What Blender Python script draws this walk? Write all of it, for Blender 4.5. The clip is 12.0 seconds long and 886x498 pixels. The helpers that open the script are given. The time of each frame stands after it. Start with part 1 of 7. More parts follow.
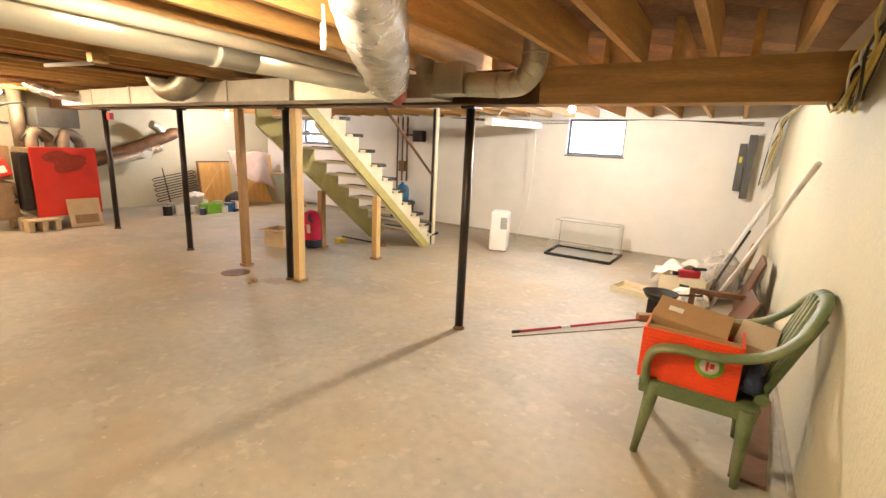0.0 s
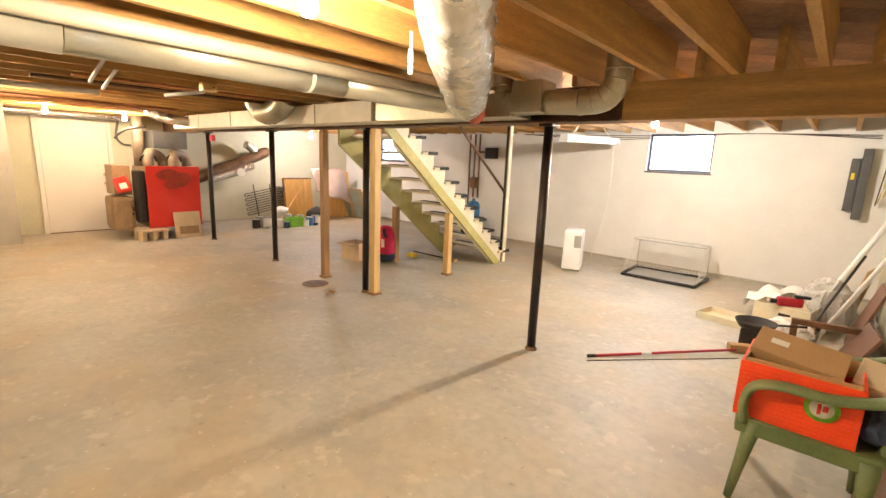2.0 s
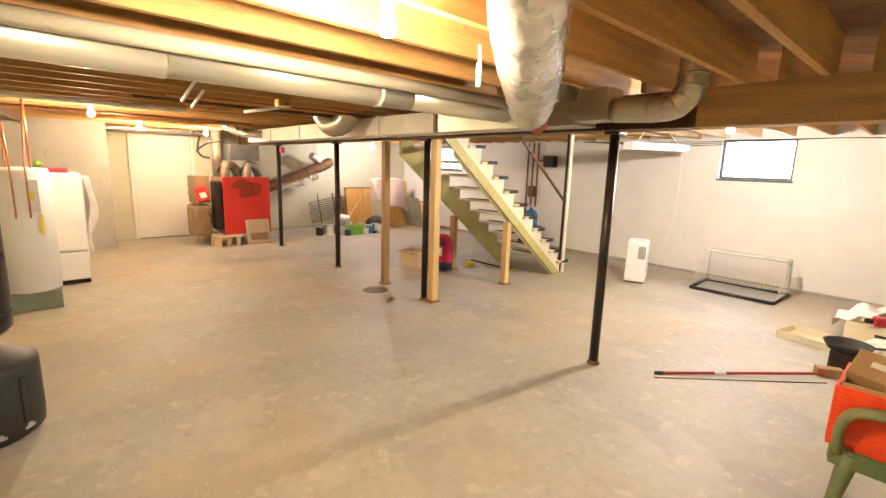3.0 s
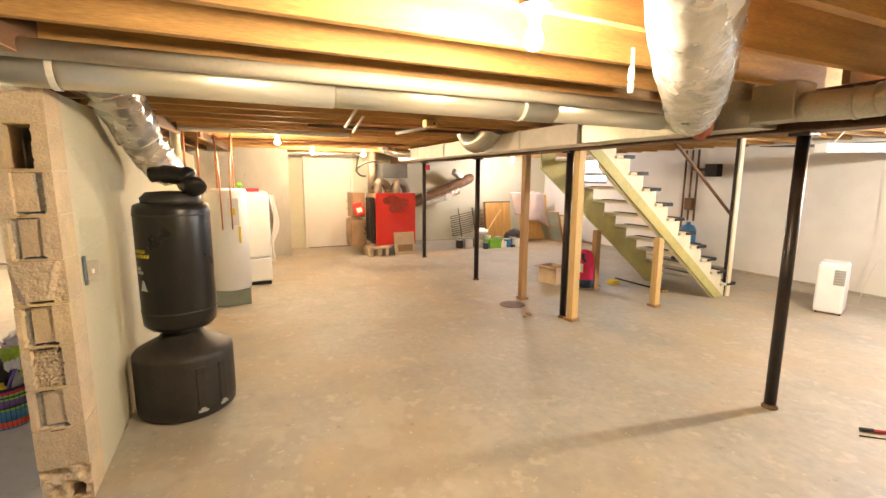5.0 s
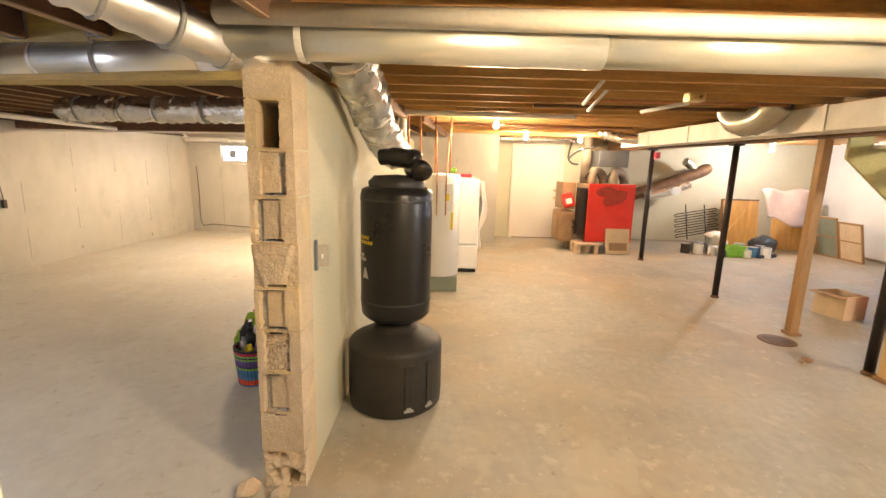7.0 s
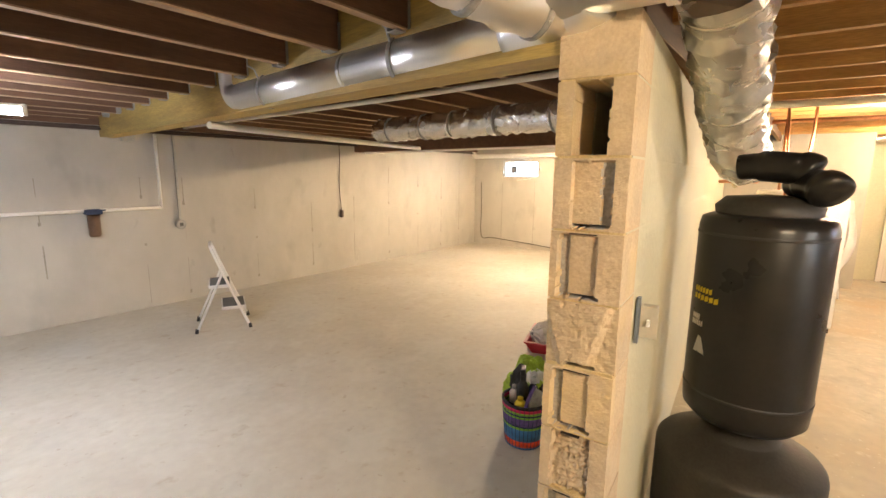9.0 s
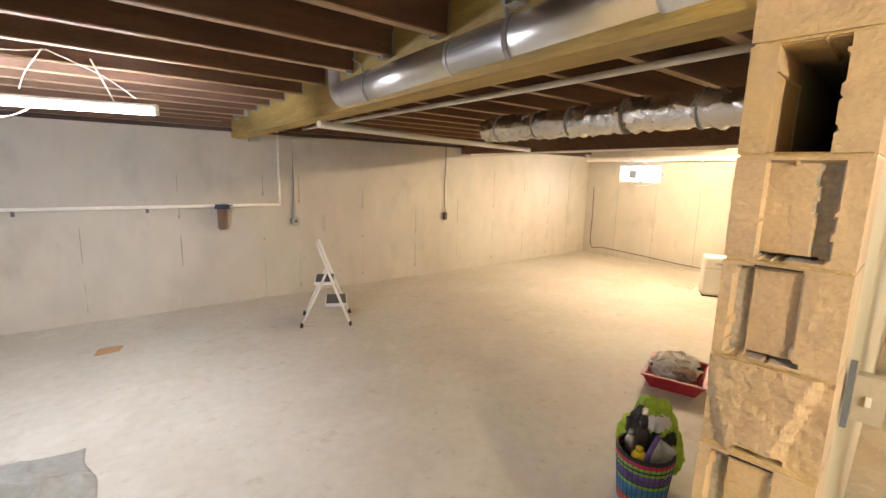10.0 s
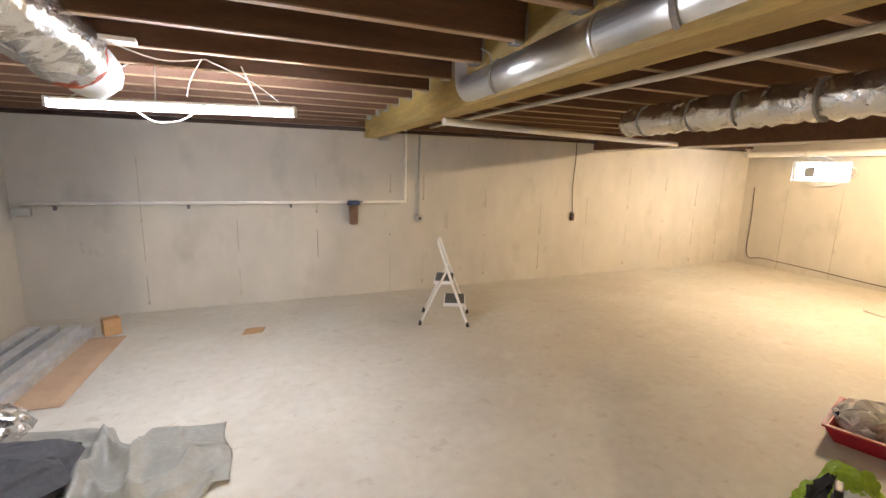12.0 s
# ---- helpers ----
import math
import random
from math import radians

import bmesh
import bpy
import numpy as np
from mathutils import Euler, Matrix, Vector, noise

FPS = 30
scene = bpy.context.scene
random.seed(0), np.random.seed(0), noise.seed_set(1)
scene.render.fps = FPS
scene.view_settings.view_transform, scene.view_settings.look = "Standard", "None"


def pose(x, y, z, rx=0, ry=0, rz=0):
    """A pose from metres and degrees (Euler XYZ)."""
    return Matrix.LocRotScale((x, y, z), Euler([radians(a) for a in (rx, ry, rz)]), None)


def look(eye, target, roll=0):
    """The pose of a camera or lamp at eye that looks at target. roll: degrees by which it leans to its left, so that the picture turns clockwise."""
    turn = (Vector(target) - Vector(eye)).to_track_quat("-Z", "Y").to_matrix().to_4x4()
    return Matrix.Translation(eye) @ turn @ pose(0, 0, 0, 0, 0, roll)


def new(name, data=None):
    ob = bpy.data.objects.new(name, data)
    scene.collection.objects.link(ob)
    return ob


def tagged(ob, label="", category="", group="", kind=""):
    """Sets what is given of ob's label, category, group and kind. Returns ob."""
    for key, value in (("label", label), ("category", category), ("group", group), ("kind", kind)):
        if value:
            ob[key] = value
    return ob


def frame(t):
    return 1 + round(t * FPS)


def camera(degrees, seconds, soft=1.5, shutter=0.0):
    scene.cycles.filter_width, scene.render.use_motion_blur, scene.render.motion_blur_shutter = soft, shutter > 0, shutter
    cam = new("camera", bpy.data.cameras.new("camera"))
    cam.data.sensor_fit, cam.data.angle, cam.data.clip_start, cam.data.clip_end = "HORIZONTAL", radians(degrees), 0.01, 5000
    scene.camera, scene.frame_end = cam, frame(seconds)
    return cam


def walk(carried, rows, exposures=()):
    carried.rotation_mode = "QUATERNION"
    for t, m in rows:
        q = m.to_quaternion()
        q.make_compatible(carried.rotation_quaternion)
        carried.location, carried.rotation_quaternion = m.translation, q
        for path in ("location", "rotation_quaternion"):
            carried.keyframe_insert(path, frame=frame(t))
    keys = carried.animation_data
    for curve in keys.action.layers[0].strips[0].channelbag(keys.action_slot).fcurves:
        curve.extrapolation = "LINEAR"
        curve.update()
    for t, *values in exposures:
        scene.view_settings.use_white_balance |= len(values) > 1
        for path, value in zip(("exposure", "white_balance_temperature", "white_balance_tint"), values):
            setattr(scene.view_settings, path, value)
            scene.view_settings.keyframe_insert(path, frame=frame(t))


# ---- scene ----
cam = camera(89.3, 12.0)
PATH = [
    (0, (0.379, 0.805, 1.554), (-0.662, 2.453, 1.108), 2.7),
    (0.5, (0.374, 0.811, 1.556), (-0.721, 2.427, 1.119), 2.7),
    (1, (0.364, 0.803, 1.553), (-0.784, 2.386, 1.133), 2.7),
    (1.5, (0.355, 0.792, 1.558), (-0.864, 2.326, 1.155), 2.4),
    (2, (0.336, 0.772, 1.566), (-0.953, 2.25, 1.175), 2.3),
    (2.5, (0.318, 0.737, 1.566), (-1.053, 2.145, 1.193), 2.2),
    (3, (0.31, 0.719, 1.574), (-1.154, 2.033, 1.211), 1.8),
    (4.8, (0.295, 0.707, 1.595), (-1.474, 1.583, 1.271), 0.5),
    (5, (0.283, 0.724, 1.576), (-1.518, 1.535, 1.262), 0.3),
    (5.5, (0.174, 0.71, 1.571), (-1.683, 1.376, 1.247), 0.8),
    (6, (-0.005, 0.674, 1.58), (-1.909, 1.172, 1.223), 1.8),
    (6.5, (-0.172, 0.639, 1.571), (-2.119, 0.904, 1.2), 1.9),
    (7, (-0.343, 0.61, 1.566), (-2.307, 0.607, 1.186), 1.6),
    (7.5, (-0.507, 0.535, 1.56), (-2.45, 0.25, 1.18), 1.3),
    (7.7, (-0.583, 0.492, 1.554), (-2.508, 0.095, 1.184), 1.0),
    (9.3, (-1.095, 0.163, 1.557), (-2.654, -1.045, 1.221), 0.8),
    (9.5, (-1.142, 0.125, 1.552), (-2.644, -1.153, 1.219), 1.0),
    (10, (-1.22, 0.037, 1.552), (-2.576, -1.394, 1.217), 1.5),
    (10.5, (-1.246, -0.012, 1.556), (-2.456, -1.568, 1.213), 1.8),
    (11, (-1.275, -0.052, 1.556), (-2.338, -1.709, 1.203), 1.8),
    (11.5, (-1.307, -0.099, 1.559), (-2.271, -1.813, 1.198), 1.7),
    (12, (-1.331, -0.126, 1.561), (-2.251, -1.864, 1.2), 1.4),
]
walk(cam, [(t, look(eye, target, roll)) for t, eye, target, roll in PATH],
     exposures=[(0, -0.15), (3, -0.12), (5, 0.0), (7.5, 0.08), (9.5, 0.2), (12, 0.13)])

# ---- light ----
world = bpy.data.worlds.new("world")
scene.world = world
world.use_nodes = True
wn = world.node_tree.nodes
sky = wn.new("ShaderNodeTexSky")
sky.sky_type, sky.sun_disc = "NISHITA", False
sky.sun_elevation, sky.sun_rotation = radians(35), radians(200)
wn["Background"].inputs["Strength"].default_value = 0.12
world.node_tree.links.new(sky.outputs["Color"], wn["Background"].inputs["Color"])

BULB_WATTS, TUBE_WATTS = 2200.0, 190.0
WARM, COOL = (1.0, 0.80, 0.55), (0.85, 0.88, 1.0)


# ---- materials ----
def material(name, colour, rough=0.6, metal=0.0, vary=0.12, scale=6.0, bump=0.15, fine=60.0, stain=None, stain_amount=0.0,
             stain_scale=1.2, space="Object", stretch=(1, 1, 1), bump_distance=0.004, random_tint=0.0, second=None, flecks=None, islands=0.0, more=()):
    """A procedural surface: base colour with coarse and fine variation, optional stains, and relief."""
    m = bpy.data.materials.new(name)
    m.use_nodes = True
    nt = m.node_tree
    n, link = nt.nodes, nt.links.new
    bsdf = n["Principled BSDF"]
    bsdf.inputs["Metallic"].default_value = metal
    if space == "World":
        src = n.new("ShaderNodeNewGeometry").outputs["Position"]
    else:
        src = n.new("ShaderNodeTexCoord").outputs["Object"]
    mp = n.new("ShaderNodeMapping")
    mp.inputs["Scale"].default_value = stretch
    link(src, mp.inputs["Vector"])
    coarse, grain = n.new("ShaderNodeTexNoise"), n.new("ShaderNodeTexNoise")
    for tex, s, d in ((coarse, scale, 5), (grain, fine, 3)):
        tex.inputs["Scale"].default_value, tex.inputs["Detail"].default_value = s, d
        link(mp.outputs["Vector"], tex.inputs["Vector"])
    mix = n.new("ShaderNodeMix")
    mix.data_type = "RGBA"
    lo = [c * (1 - vary) for c in colour[:3]] + [1]
    hi = [min(1, c * (1 + vary)) for c in colour[:3]] + [1]
    mix.inputs["A"].default_value, mix.inputs["B"].default_value = lo, hi
    ramp = n.new("ShaderNodeMapRange")
    ramp.inputs["From Min"].default_value, ramp.inputs["From Max"].default_value = 0.3, 0.7
    link(coarse.outputs["Fac"], ramp.inputs["Value"])
    link(ramp.outputs["Result"], mix.inputs["Factor"])
    out = mix.outputs["Result"]
    g2 = n.new("ShaderNodeMix")
    g2.data_type, g2.blend_type = "RGBA", "OVERLAY"
    g2.inputs["Factor"].default_value = min(1, vary * 2)
    link(out, g2.inputs["A"])
    link(grain.outputs["Fac"], g2.inputs["B"])
    out = g2.outputs["Result"]
    if stain is not None:
        st = n.new("ShaderNodeTexNoise")
        st.inputs["Scale"].default_value, st.inputs["Detail"].default_value, st.inputs["Roughness"].default_value = stain_scale, 7, 0.65
        link(mp.outputs["Vector"], st.inputs["Vector"])
        sr = n.new("ShaderNodeMapRange")
        sr.inputs["From Min"].default_value, sr.inputs["From Max"].default_value = 0.45, 0.72
        sr.inputs["To Max"].default_value = stain_amount
        link(st.outputs["Fac"], sr.inputs["Value"])
        s2 = n.new("ShaderNodeMix")
        s2.data_type = "RGBA"
        s2.inputs["B"].default_value = (*stain[:3], 1)
        link(sr.outputs["Result"], s2.inputs["Factor"])
        link(out, s2.inputs["A"])
        out = s2.outputs["Result"]
    for colour2, size, low, high, amount in ([second] if second else []) + ([flecks] if flecks else []) + list(more):
        tn = n.new("ShaderNodeTexNoise")
        tn.inputs["Scale"].default_value, tn.inputs["Detail"].default_value, tn.inputs["Roughness"].default_value = size, 3, 0.55
        sh = n.new("ShaderNodeVectorMath")
        sh.inputs[1].default_value = (7.3 + size, 3.1, 1.7)
        link(mp.outputs["Vector"], sh.inputs[0])
        link(sh.outputs["Vector"], tn.inputs["Vector"])
        tr_ = n.new("ShaderNodeMapRange")
        tr_.inputs["From Min"].default_value, tr_.inputs["From Max"].default_value, tr_.inputs["To Max"].default_value = low, high, amount
        link(tn.outputs["Fac"], tr_.inputs["Value"])
        tm = n.new("ShaderNodeMix")
        tm.data_type = "RGBA"
        tm.inputs["B"].default_value = (*colour2, 1)
        link(tr_.outputs["Result"], tm.inputs["Factor"])
        link(out, tm.inputs["A"])
        out = tm.outputs["Result"]
    if islands:
        geo, hs = n.new("ShaderNodeNewGeometry"), n.new("ShaderNodeHueSaturation")
        ir = n.new("ShaderNodeMapRange")
        ir.inputs["To Min"].default_value, ir.inputs["To Max"].default_value = 1 - islands, 1 + islands
        link(geo.outputs["Random Per Island"], ir.inputs["Value"])
        link(ir.outputs["Result"], hs.inputs["Value"])
        link(out, hs.inputs["Color"])
        out = hs.outputs["Color"]
    if random_tint:
        info, hsv = n.new("ShaderNodeObjectInfo"), n.new("ShaderNodeHueSaturation")
        rr = n.new("ShaderNodeMapRange")
        rr.inputs["To Min"].default_value, rr.inputs["To Max"].default_value = 1 - random_tint, 1 + random_tint
        link(info.outputs["Random"], rr.inputs["Value"])
        link(rr.outputs["Result"], hsv.inputs["Value"])
        link(out, hsv.inputs["Color"])
        out = hsv.outputs["Color"]
    link(out, bsdf.inputs["Base Color"])
    rm = n.new("ShaderNodeMapRange")
    rm.inputs["To Min"].default_value, rm.inputs["To Max"].default_value = max(0.03, rough - 0.1), min(1, rough + 0.1)
    link(coarse.outputs["Fac"], rm.inputs["Value"])
    link(rm.outputs["Result"], bsdf.inputs["Roughness"])
    if bump:
        add = n.new("ShaderNodeMath")
        add.operation = "MULTIPLY_ADD"
        add.inputs[1].default_value = 0.5
        link(coarse.outputs["Fac"], add.inputs[0])
        link(grain.outputs["Fac"], add.inputs[2])
        bp = n.new("ShaderNodeBump")
        bp.inputs["Strength"].default_value, bp.inputs["Distance"].default_value = bump, bump_distance
        link(add.outputs["Value"], bp.inputs["Height"])
        link(bp.outputs["Normal"], bsdf.inputs["Normal"])
    return m


def glowing(name, colour, strength):
    m = bpy.data.materials.new(name)
    m.use_nodes = True
    b = m.node_tree.nodes["Principled BSDF"]
    b.inputs["Base Color"].default_value = (*colour, 1)
    b.inputs["Emission Color"].default_value = (*colour, 1)
    b.inputs["Emission Strength"].default_value = strength
    return m


def clear(name, colour=(1, 1, 1), rough=0.02, alpha=1.0):
    m = bpy.data.materials.new(name)
    m.use_nodes = True
    b = m.node_tree.nodes["Principled BSDF"]
    b.inputs["Base Color"].default_value = (*colour, 1)
    b.inputs["Roughness"].default_value = rough
    b.inputs["Transmission Weight"].default_value = 1.0
    b.inputs["Alpha"].default_value = alpha
    return m


M_FLOOR = material("worn_concrete_floor", (0.40, 0.372, 0.305), 0.58, vary=0.11, scale=1.3, fine=16, bump=0.14, stain=(0.43, 0.315, 0.17), stain_amount=0.95, stain_scale=0.5, space="World", second=((0.27, 0.25, 0.215), 1.5, 0.50, 0.70, 0.42), flecks=((0.56, 0.50, 0.39), 8.0, 0.61, 0.70, 0.45),
                   more=[((0.58, 0.54, 0.45), 26.0, 0.66, 0.71, 0.5), ((0.20, 0.17, 0.13), 14.0, 0.68, 0.74, 0.45), ((0.50, 0.45, 0.35), 2.6, 0.58, 0.64, 0.35)])
# Paler than M_FLOOR: the second room's brighter light is in this colour.
M_FLOOR2 = material("clean_lit_concrete_floor", (0.52, 0.485, 0.41), 0.7, vary=0.07, scale=1.2, fine=14, bump=0.12, stain=(0.44, 0.37, 0.27), stain_amount=0.5, stain_scale=0.8, space="World", flecks=((0.36, 0.28, 0.18), 7.0, 0.63, 0.70, 0.35),
                    more=[((0.33, 0.26, 0.17), 16.0, 0.67, 0.72, 0.4), ((0.60, 0.57, 0.50), 3.2, 0.56, 0.66, 0.35)])


def block_relief(m):
    """Block courses under the paint: a shallow running-bond relief."""
    nt, bs = m.node_tree, m.node_tree.nodes["Principled BSDF"]
    geo, sep, com = nt.nodes.new("ShaderNodeNewGeometry"), nt.nodes.new("ShaderNodeSeparateXYZ"), nt.nodes.new("ShaderNodeCombineXYZ")
    total, brick, relief = nt.nodes.new("ShaderNodeMath"), nt.nodes.new("ShaderNodeTexBrick"), nt.nodes.new("ShaderNodeBump")
    nt.links.new(geo.outputs["Position"], sep.inputs["Vector"])
    nt.links.new(sep.outputs["X"], total.inputs[0])
    nt.links.new(sep.outputs["Y"], total.inputs[1])
    nt.links.new(total.outputs["Value"], com.inputs["X"])
    nt.links.new(sep.outputs["Z"], com.inputs["Y"])
    nt.links.new(com.outputs["Vector"], brick.inputs["Vector"])
    for key, val in (("Scale", 1.0), ("Mortar Size", 0.006), ("Mortar Smooth", 0.7), ("Brick Width", 0.4), ("Row Height", 0.2)):
        brick.inputs[key].default_value = val
    relief.invert = True
    relief.inputs["Strength"].default_value, relief.inputs["Distance"].default_value = 0.13, 0.006
    nt.links.new(brick.outputs["Fac"], relief.inputs["Height"])
    nt.links.new(bs.inputs["Normal"].links[0].from_socket, relief.inputs["Normal"])
    nt.links.new(relief.outputs["Normal"], bs.inputs["Normal"])
    return m


M_PAINT = block_relief(material("white_painted_block", (0.77, 0.755, 0.72), 0.75, vary=0.04, scale=3.0, fine=45, bump=0.5, stain=(0.70, 0.65, 0.55), stain_amount=0.3, stain_scale=0.8, space="World", bump_distance=0.006))
M_PAINTC = block_relief(material("cream_painted_block", (0.53, 0.50, 0.365), 0.75, vary=0.06, scale=2.2, fine=45, bump=0.6, stain=(0.50, 0.44, 0.28), stain_amount=0.5, stain_scale=1.1, space="World", bump_distance=0.006))
M_POURED = material("poured_concrete_wall", (0.47, 0.44, 0.385), 0.85, vary=0.05, scale=1.0, fine=5, bump=0.2, stain=(0.33, 0.30, 0.25), stain_amount=0.5, stain_scale=0.9, space="World", bump_distance=0.004, stretch=(1, 1, 0.6), second=((0.30, 0.275, 0.235), 2.6, 0.58, 0.74, 0.45), flecks=((0.26, 0.24, 0.20), 5.0, 0.68, 0.76, 0.4))
M_BLOCK = material("raw_concrete_block", (0.54, 0.42, 0.275), 0.9, vary=0.12, scale=9, fine=110, bump=0.7, stain=(0.42, 0.36, 0.29), stain_amount=0.6, stain_scale=2.6, random_tint=0.06, space="World", second=((0.60, 0.46, 0.24), 3.4, 0.52, 0.66, 0.6))
# Grey cement, with the groove's shadow put into the colour as well.
M_GROOVE = material("shaded_cement_groove", (0.38, 0.36, 0.33), 0.95, vary=0.2, scale=14, fine=90, bump=0.8)
M_MORTAR = material("old_mortar", (0.56, 0.43, 0.22), 0.95, vary=0.15, scale=20, fine=140, bump=1.0)
M_LUMBER = material("joist_lumber", (0.50, 0.285, 0.095), 0.7, vary=0.22, scale=3.5, fine=40, bump=0.2, stretch=(6, 0.5, 6), stain=(0.30, 0.14, 0.05), stain_amount=0.45, stain_scale=1.4)
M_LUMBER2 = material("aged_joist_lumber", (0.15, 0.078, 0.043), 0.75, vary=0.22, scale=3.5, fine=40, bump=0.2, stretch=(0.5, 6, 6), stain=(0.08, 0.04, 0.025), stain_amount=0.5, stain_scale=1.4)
M_SUBFLOOR = material("subfloor_board", (0.34, 0.18, 0.09), 0.8, vary=0.25, scale=4, fine=30, bump=0.3, stain=(0.15, 0.08, 0.045), stain_amount=0.5, stain_scale=1.6, islands=0.35)
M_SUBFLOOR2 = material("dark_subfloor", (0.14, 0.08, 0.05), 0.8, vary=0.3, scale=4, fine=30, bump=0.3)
M_BEAM = material("beam_timber", (0.42, 0.24, 0.085), 0.65, vary=0.22, scale=3, fine=40, bump=0.25, stretch=(0.5, 6, 6), stain=(0.20, 0.10, 0.04), stain_amount=0.4, stain_scale=1.6)
M_TREATED = material("treated_beam_timber", (0.42, 0.30, 0.09), 0.65, vary=0.22, scale=3, fine=40, bump=0.25, stretch=(6, 0.5, 6), stain=(0.22, 0.13, 0.05), stain_amount=0.4, stain_scale=1.6)
M_PINE = material("pine_post", (0.62, 0.43, 0.18), 0.6, vary=0.16, scale=5, fine=50, bump=0.2, stretch=(6, 6, 0.4), stain=(0.36, 0.18, 0.07), stain_amount=0.35, stain_scale=1.3)
M_OLDPINE = material("aged_pine_post", (0.34, 0.195, 0.08), 0.65, vary=0.2, scale=5, fine=50, bump=0.25, stretch=(6, 6, 0.4), stain=(0.2, 0.1, 0.045), stain_amount=0.5, stain_scale=1.3)
M_STEEL = material("black_painted_steel", (0.018, 0.016, 0.015), 0.38, metal=0.3, vary=0.3, scale=8, fine=60, bump=0.1, stain=(0.16, 0.07, 0.03), stain_amount=0.35, stain_scale=3)
M_RUST = material("rusty_steel", (0.15, 0.085, 0.045), 0.6, metal=0.4, vary=0.3, scale=8, fine=60, bump=0.25, stain=(0.22, 0.11, 0.05), stain_amount=0.5, stain_scale=3)
M_GALV = material("galvanised_sheet", (0.86, 0.85, 0.82), 0.36, metal=1.0, vary=0.05, scale=1.5, fine=60, bump=0.03)
M_GALVOLD = material("dull_galvanised_sheet", (0.48, 0.46, 0.37), 0.35, metal=0.8, vary=0.12, scale=3, fine=70, bump=0.06)
M_DUCTW = material("whitewashed_duct_sheet", (0.80, 0.76, 0.67), 0.55, metal=0.1, vary=0.08, scale=5, fine=40, bump=0.12, stain=(0.5, 0.42, 0.3), stain_amount=0.35)
M_FOIL = material("crinkled_foil", (0.84, 0.82, 0.78), 0.25, metal=0.9, vary=0.06, scale=6, fine=15, bump=0.8, bump_distance=0.02)
M_FOILW = material("matt_foil_wrap", (0.80, 0.78, 0.73), 0.26, metal=0.7, vary=0.06, scale=3.5, fine=8, bump=0.8, bump_distance=0.03)
M_DUCTC = material("pale_zinc_sheet", (0.70, 0.67, 0.56), 0.32, metal=0.72, vary=0.05, scale=1.6, fine=60, bump=0.03)
M_FLUE = material("sooty_flue_sheet", (0.21, 0.165, 0.12), 0.6, metal=0.3, vary=0.2, scale=9, bump=0.12)
M_SEAM = material("form_seam", (0.33, 0.30, 0.25), 0.9, vary=0.25, scale=6, fine=30, bump=0.3)
M_FIBRE = material("pink_glass_fibre", (0.48, 0.13, 0.08), 0.95, vary=0.2, scale=20, fine=90, bump=0.8)
M_STRAP = material("grey_strap", (0.30, 0.29, 0.27), 0.6, vary=0.15)
M_GREENPAINT = material("olive_painted_wood", (0.42, 0.37, 0.13), 0.55, vary=0.10, scale=5, fine=40, bump=0.15, stain=(0.30, 0.25, 0.09), stain_amount=0.35, stain_scale=2)
M_CREAM = material("cream_painted_wood", (0.66, 0.60, 0.44), 0.55, vary=0.07, scale=5, fine=40, bump=0.12, stain=(0.45, 0.36, 0.2), stain_amount=0.25, stain_scale=3)
M_BLACK = material("black_rubber", (0.016, 0.015, 0.014), 0.5, vary=0.2, scale=20, bump=0.15)
M_WHITE = material("white_enamel", (0.76, 0.75, 0.72), 0.35, vary=0.04, scale=4, bump=0.05, stain=(0.6, 0.55, 0.45), stain_amount=0.2, stain_scale=2)
M_WHITEP = material("white_plastic", (0.74, 0.73, 0.71), 0.42, vary=0.04, scale=6, bump=0.06)
M_DOOR = material("off_white_door_paint", (0.66, 0.61, 0.53), 0.55, vary=0.04, scale=2.5, bump=0.1, stain=(0.55, 0.47, 0.36), stain_amount=0.25)
M_BRASS = material("worn_brass", (0.75, 0.58, 0.28), 0.3, metal=1.0, vary=0.1)
M_CHROME = material("bright_steel", (0.75, 0.74, 0.72), 0.2, metal=1.0, vary=0.05)
M_COPPER = material("copper_pipe", (0.62, 0.30, 0.16), 0.38, metal=1.0, vary=0.2, scale=10)
M_PVC = material("white_pvc", (0.80, 0.78, 0.73), 0.45, vary=0.05, scale=8, bump=0.05)
M_RED = material("red_enamel", (0.62, 0.030, 0.018), 0.42, vary=0.06, scale=4, bump=0.05)
M_SOOT = material("sooty_red_enamel", (0.30, 0.030, 0.018), 0.6, vary=0.25, scale=9, bump=0.1)
M_SIDING = material("brown_sheet_panel", (0.33, 0.215, 0.12), 0.5, metal=0.2, vary=0.2, scale=4, bump=0.15, stain=(0.16, 0.10, 0.06), stain_amount=0.5, stain_scale=3)
M_DARK = material("dark_cast_iron", (0.035, 0.03, 0.027), 0.6, metal=0.5, vary=0.25, scale=12, bump=0.2)
M_CARD = material("brown_cardboard", (0.42, 0.25, 0.115), 0.85, vary=0.08, scale=8, fine=90, bump=0.12, stretch=(1, 1, 4))
M_CARDF = material("faded_cardboard", (0.44, 0.30, 0.19), 0.9, vary=0.1, scale=6, fine=80, bump=0.15, stain=(0.30, 0.2, 0.12), stain_amount=0.3, stain_scale=3)
M_FILTER = material("smoky_brown_plastic", (0.15, 0.085, 0.05), 0.3, vary=0.15, scale=8, bump=0.05)
M_OLDPVC = material("yellowed_pvc", (0.60, 0.54, 0.42), 0.5, vary=0.08, scale=5, bump=0.08, stain=(0.45, 0.38, 0.26), stain_amount=0.35)
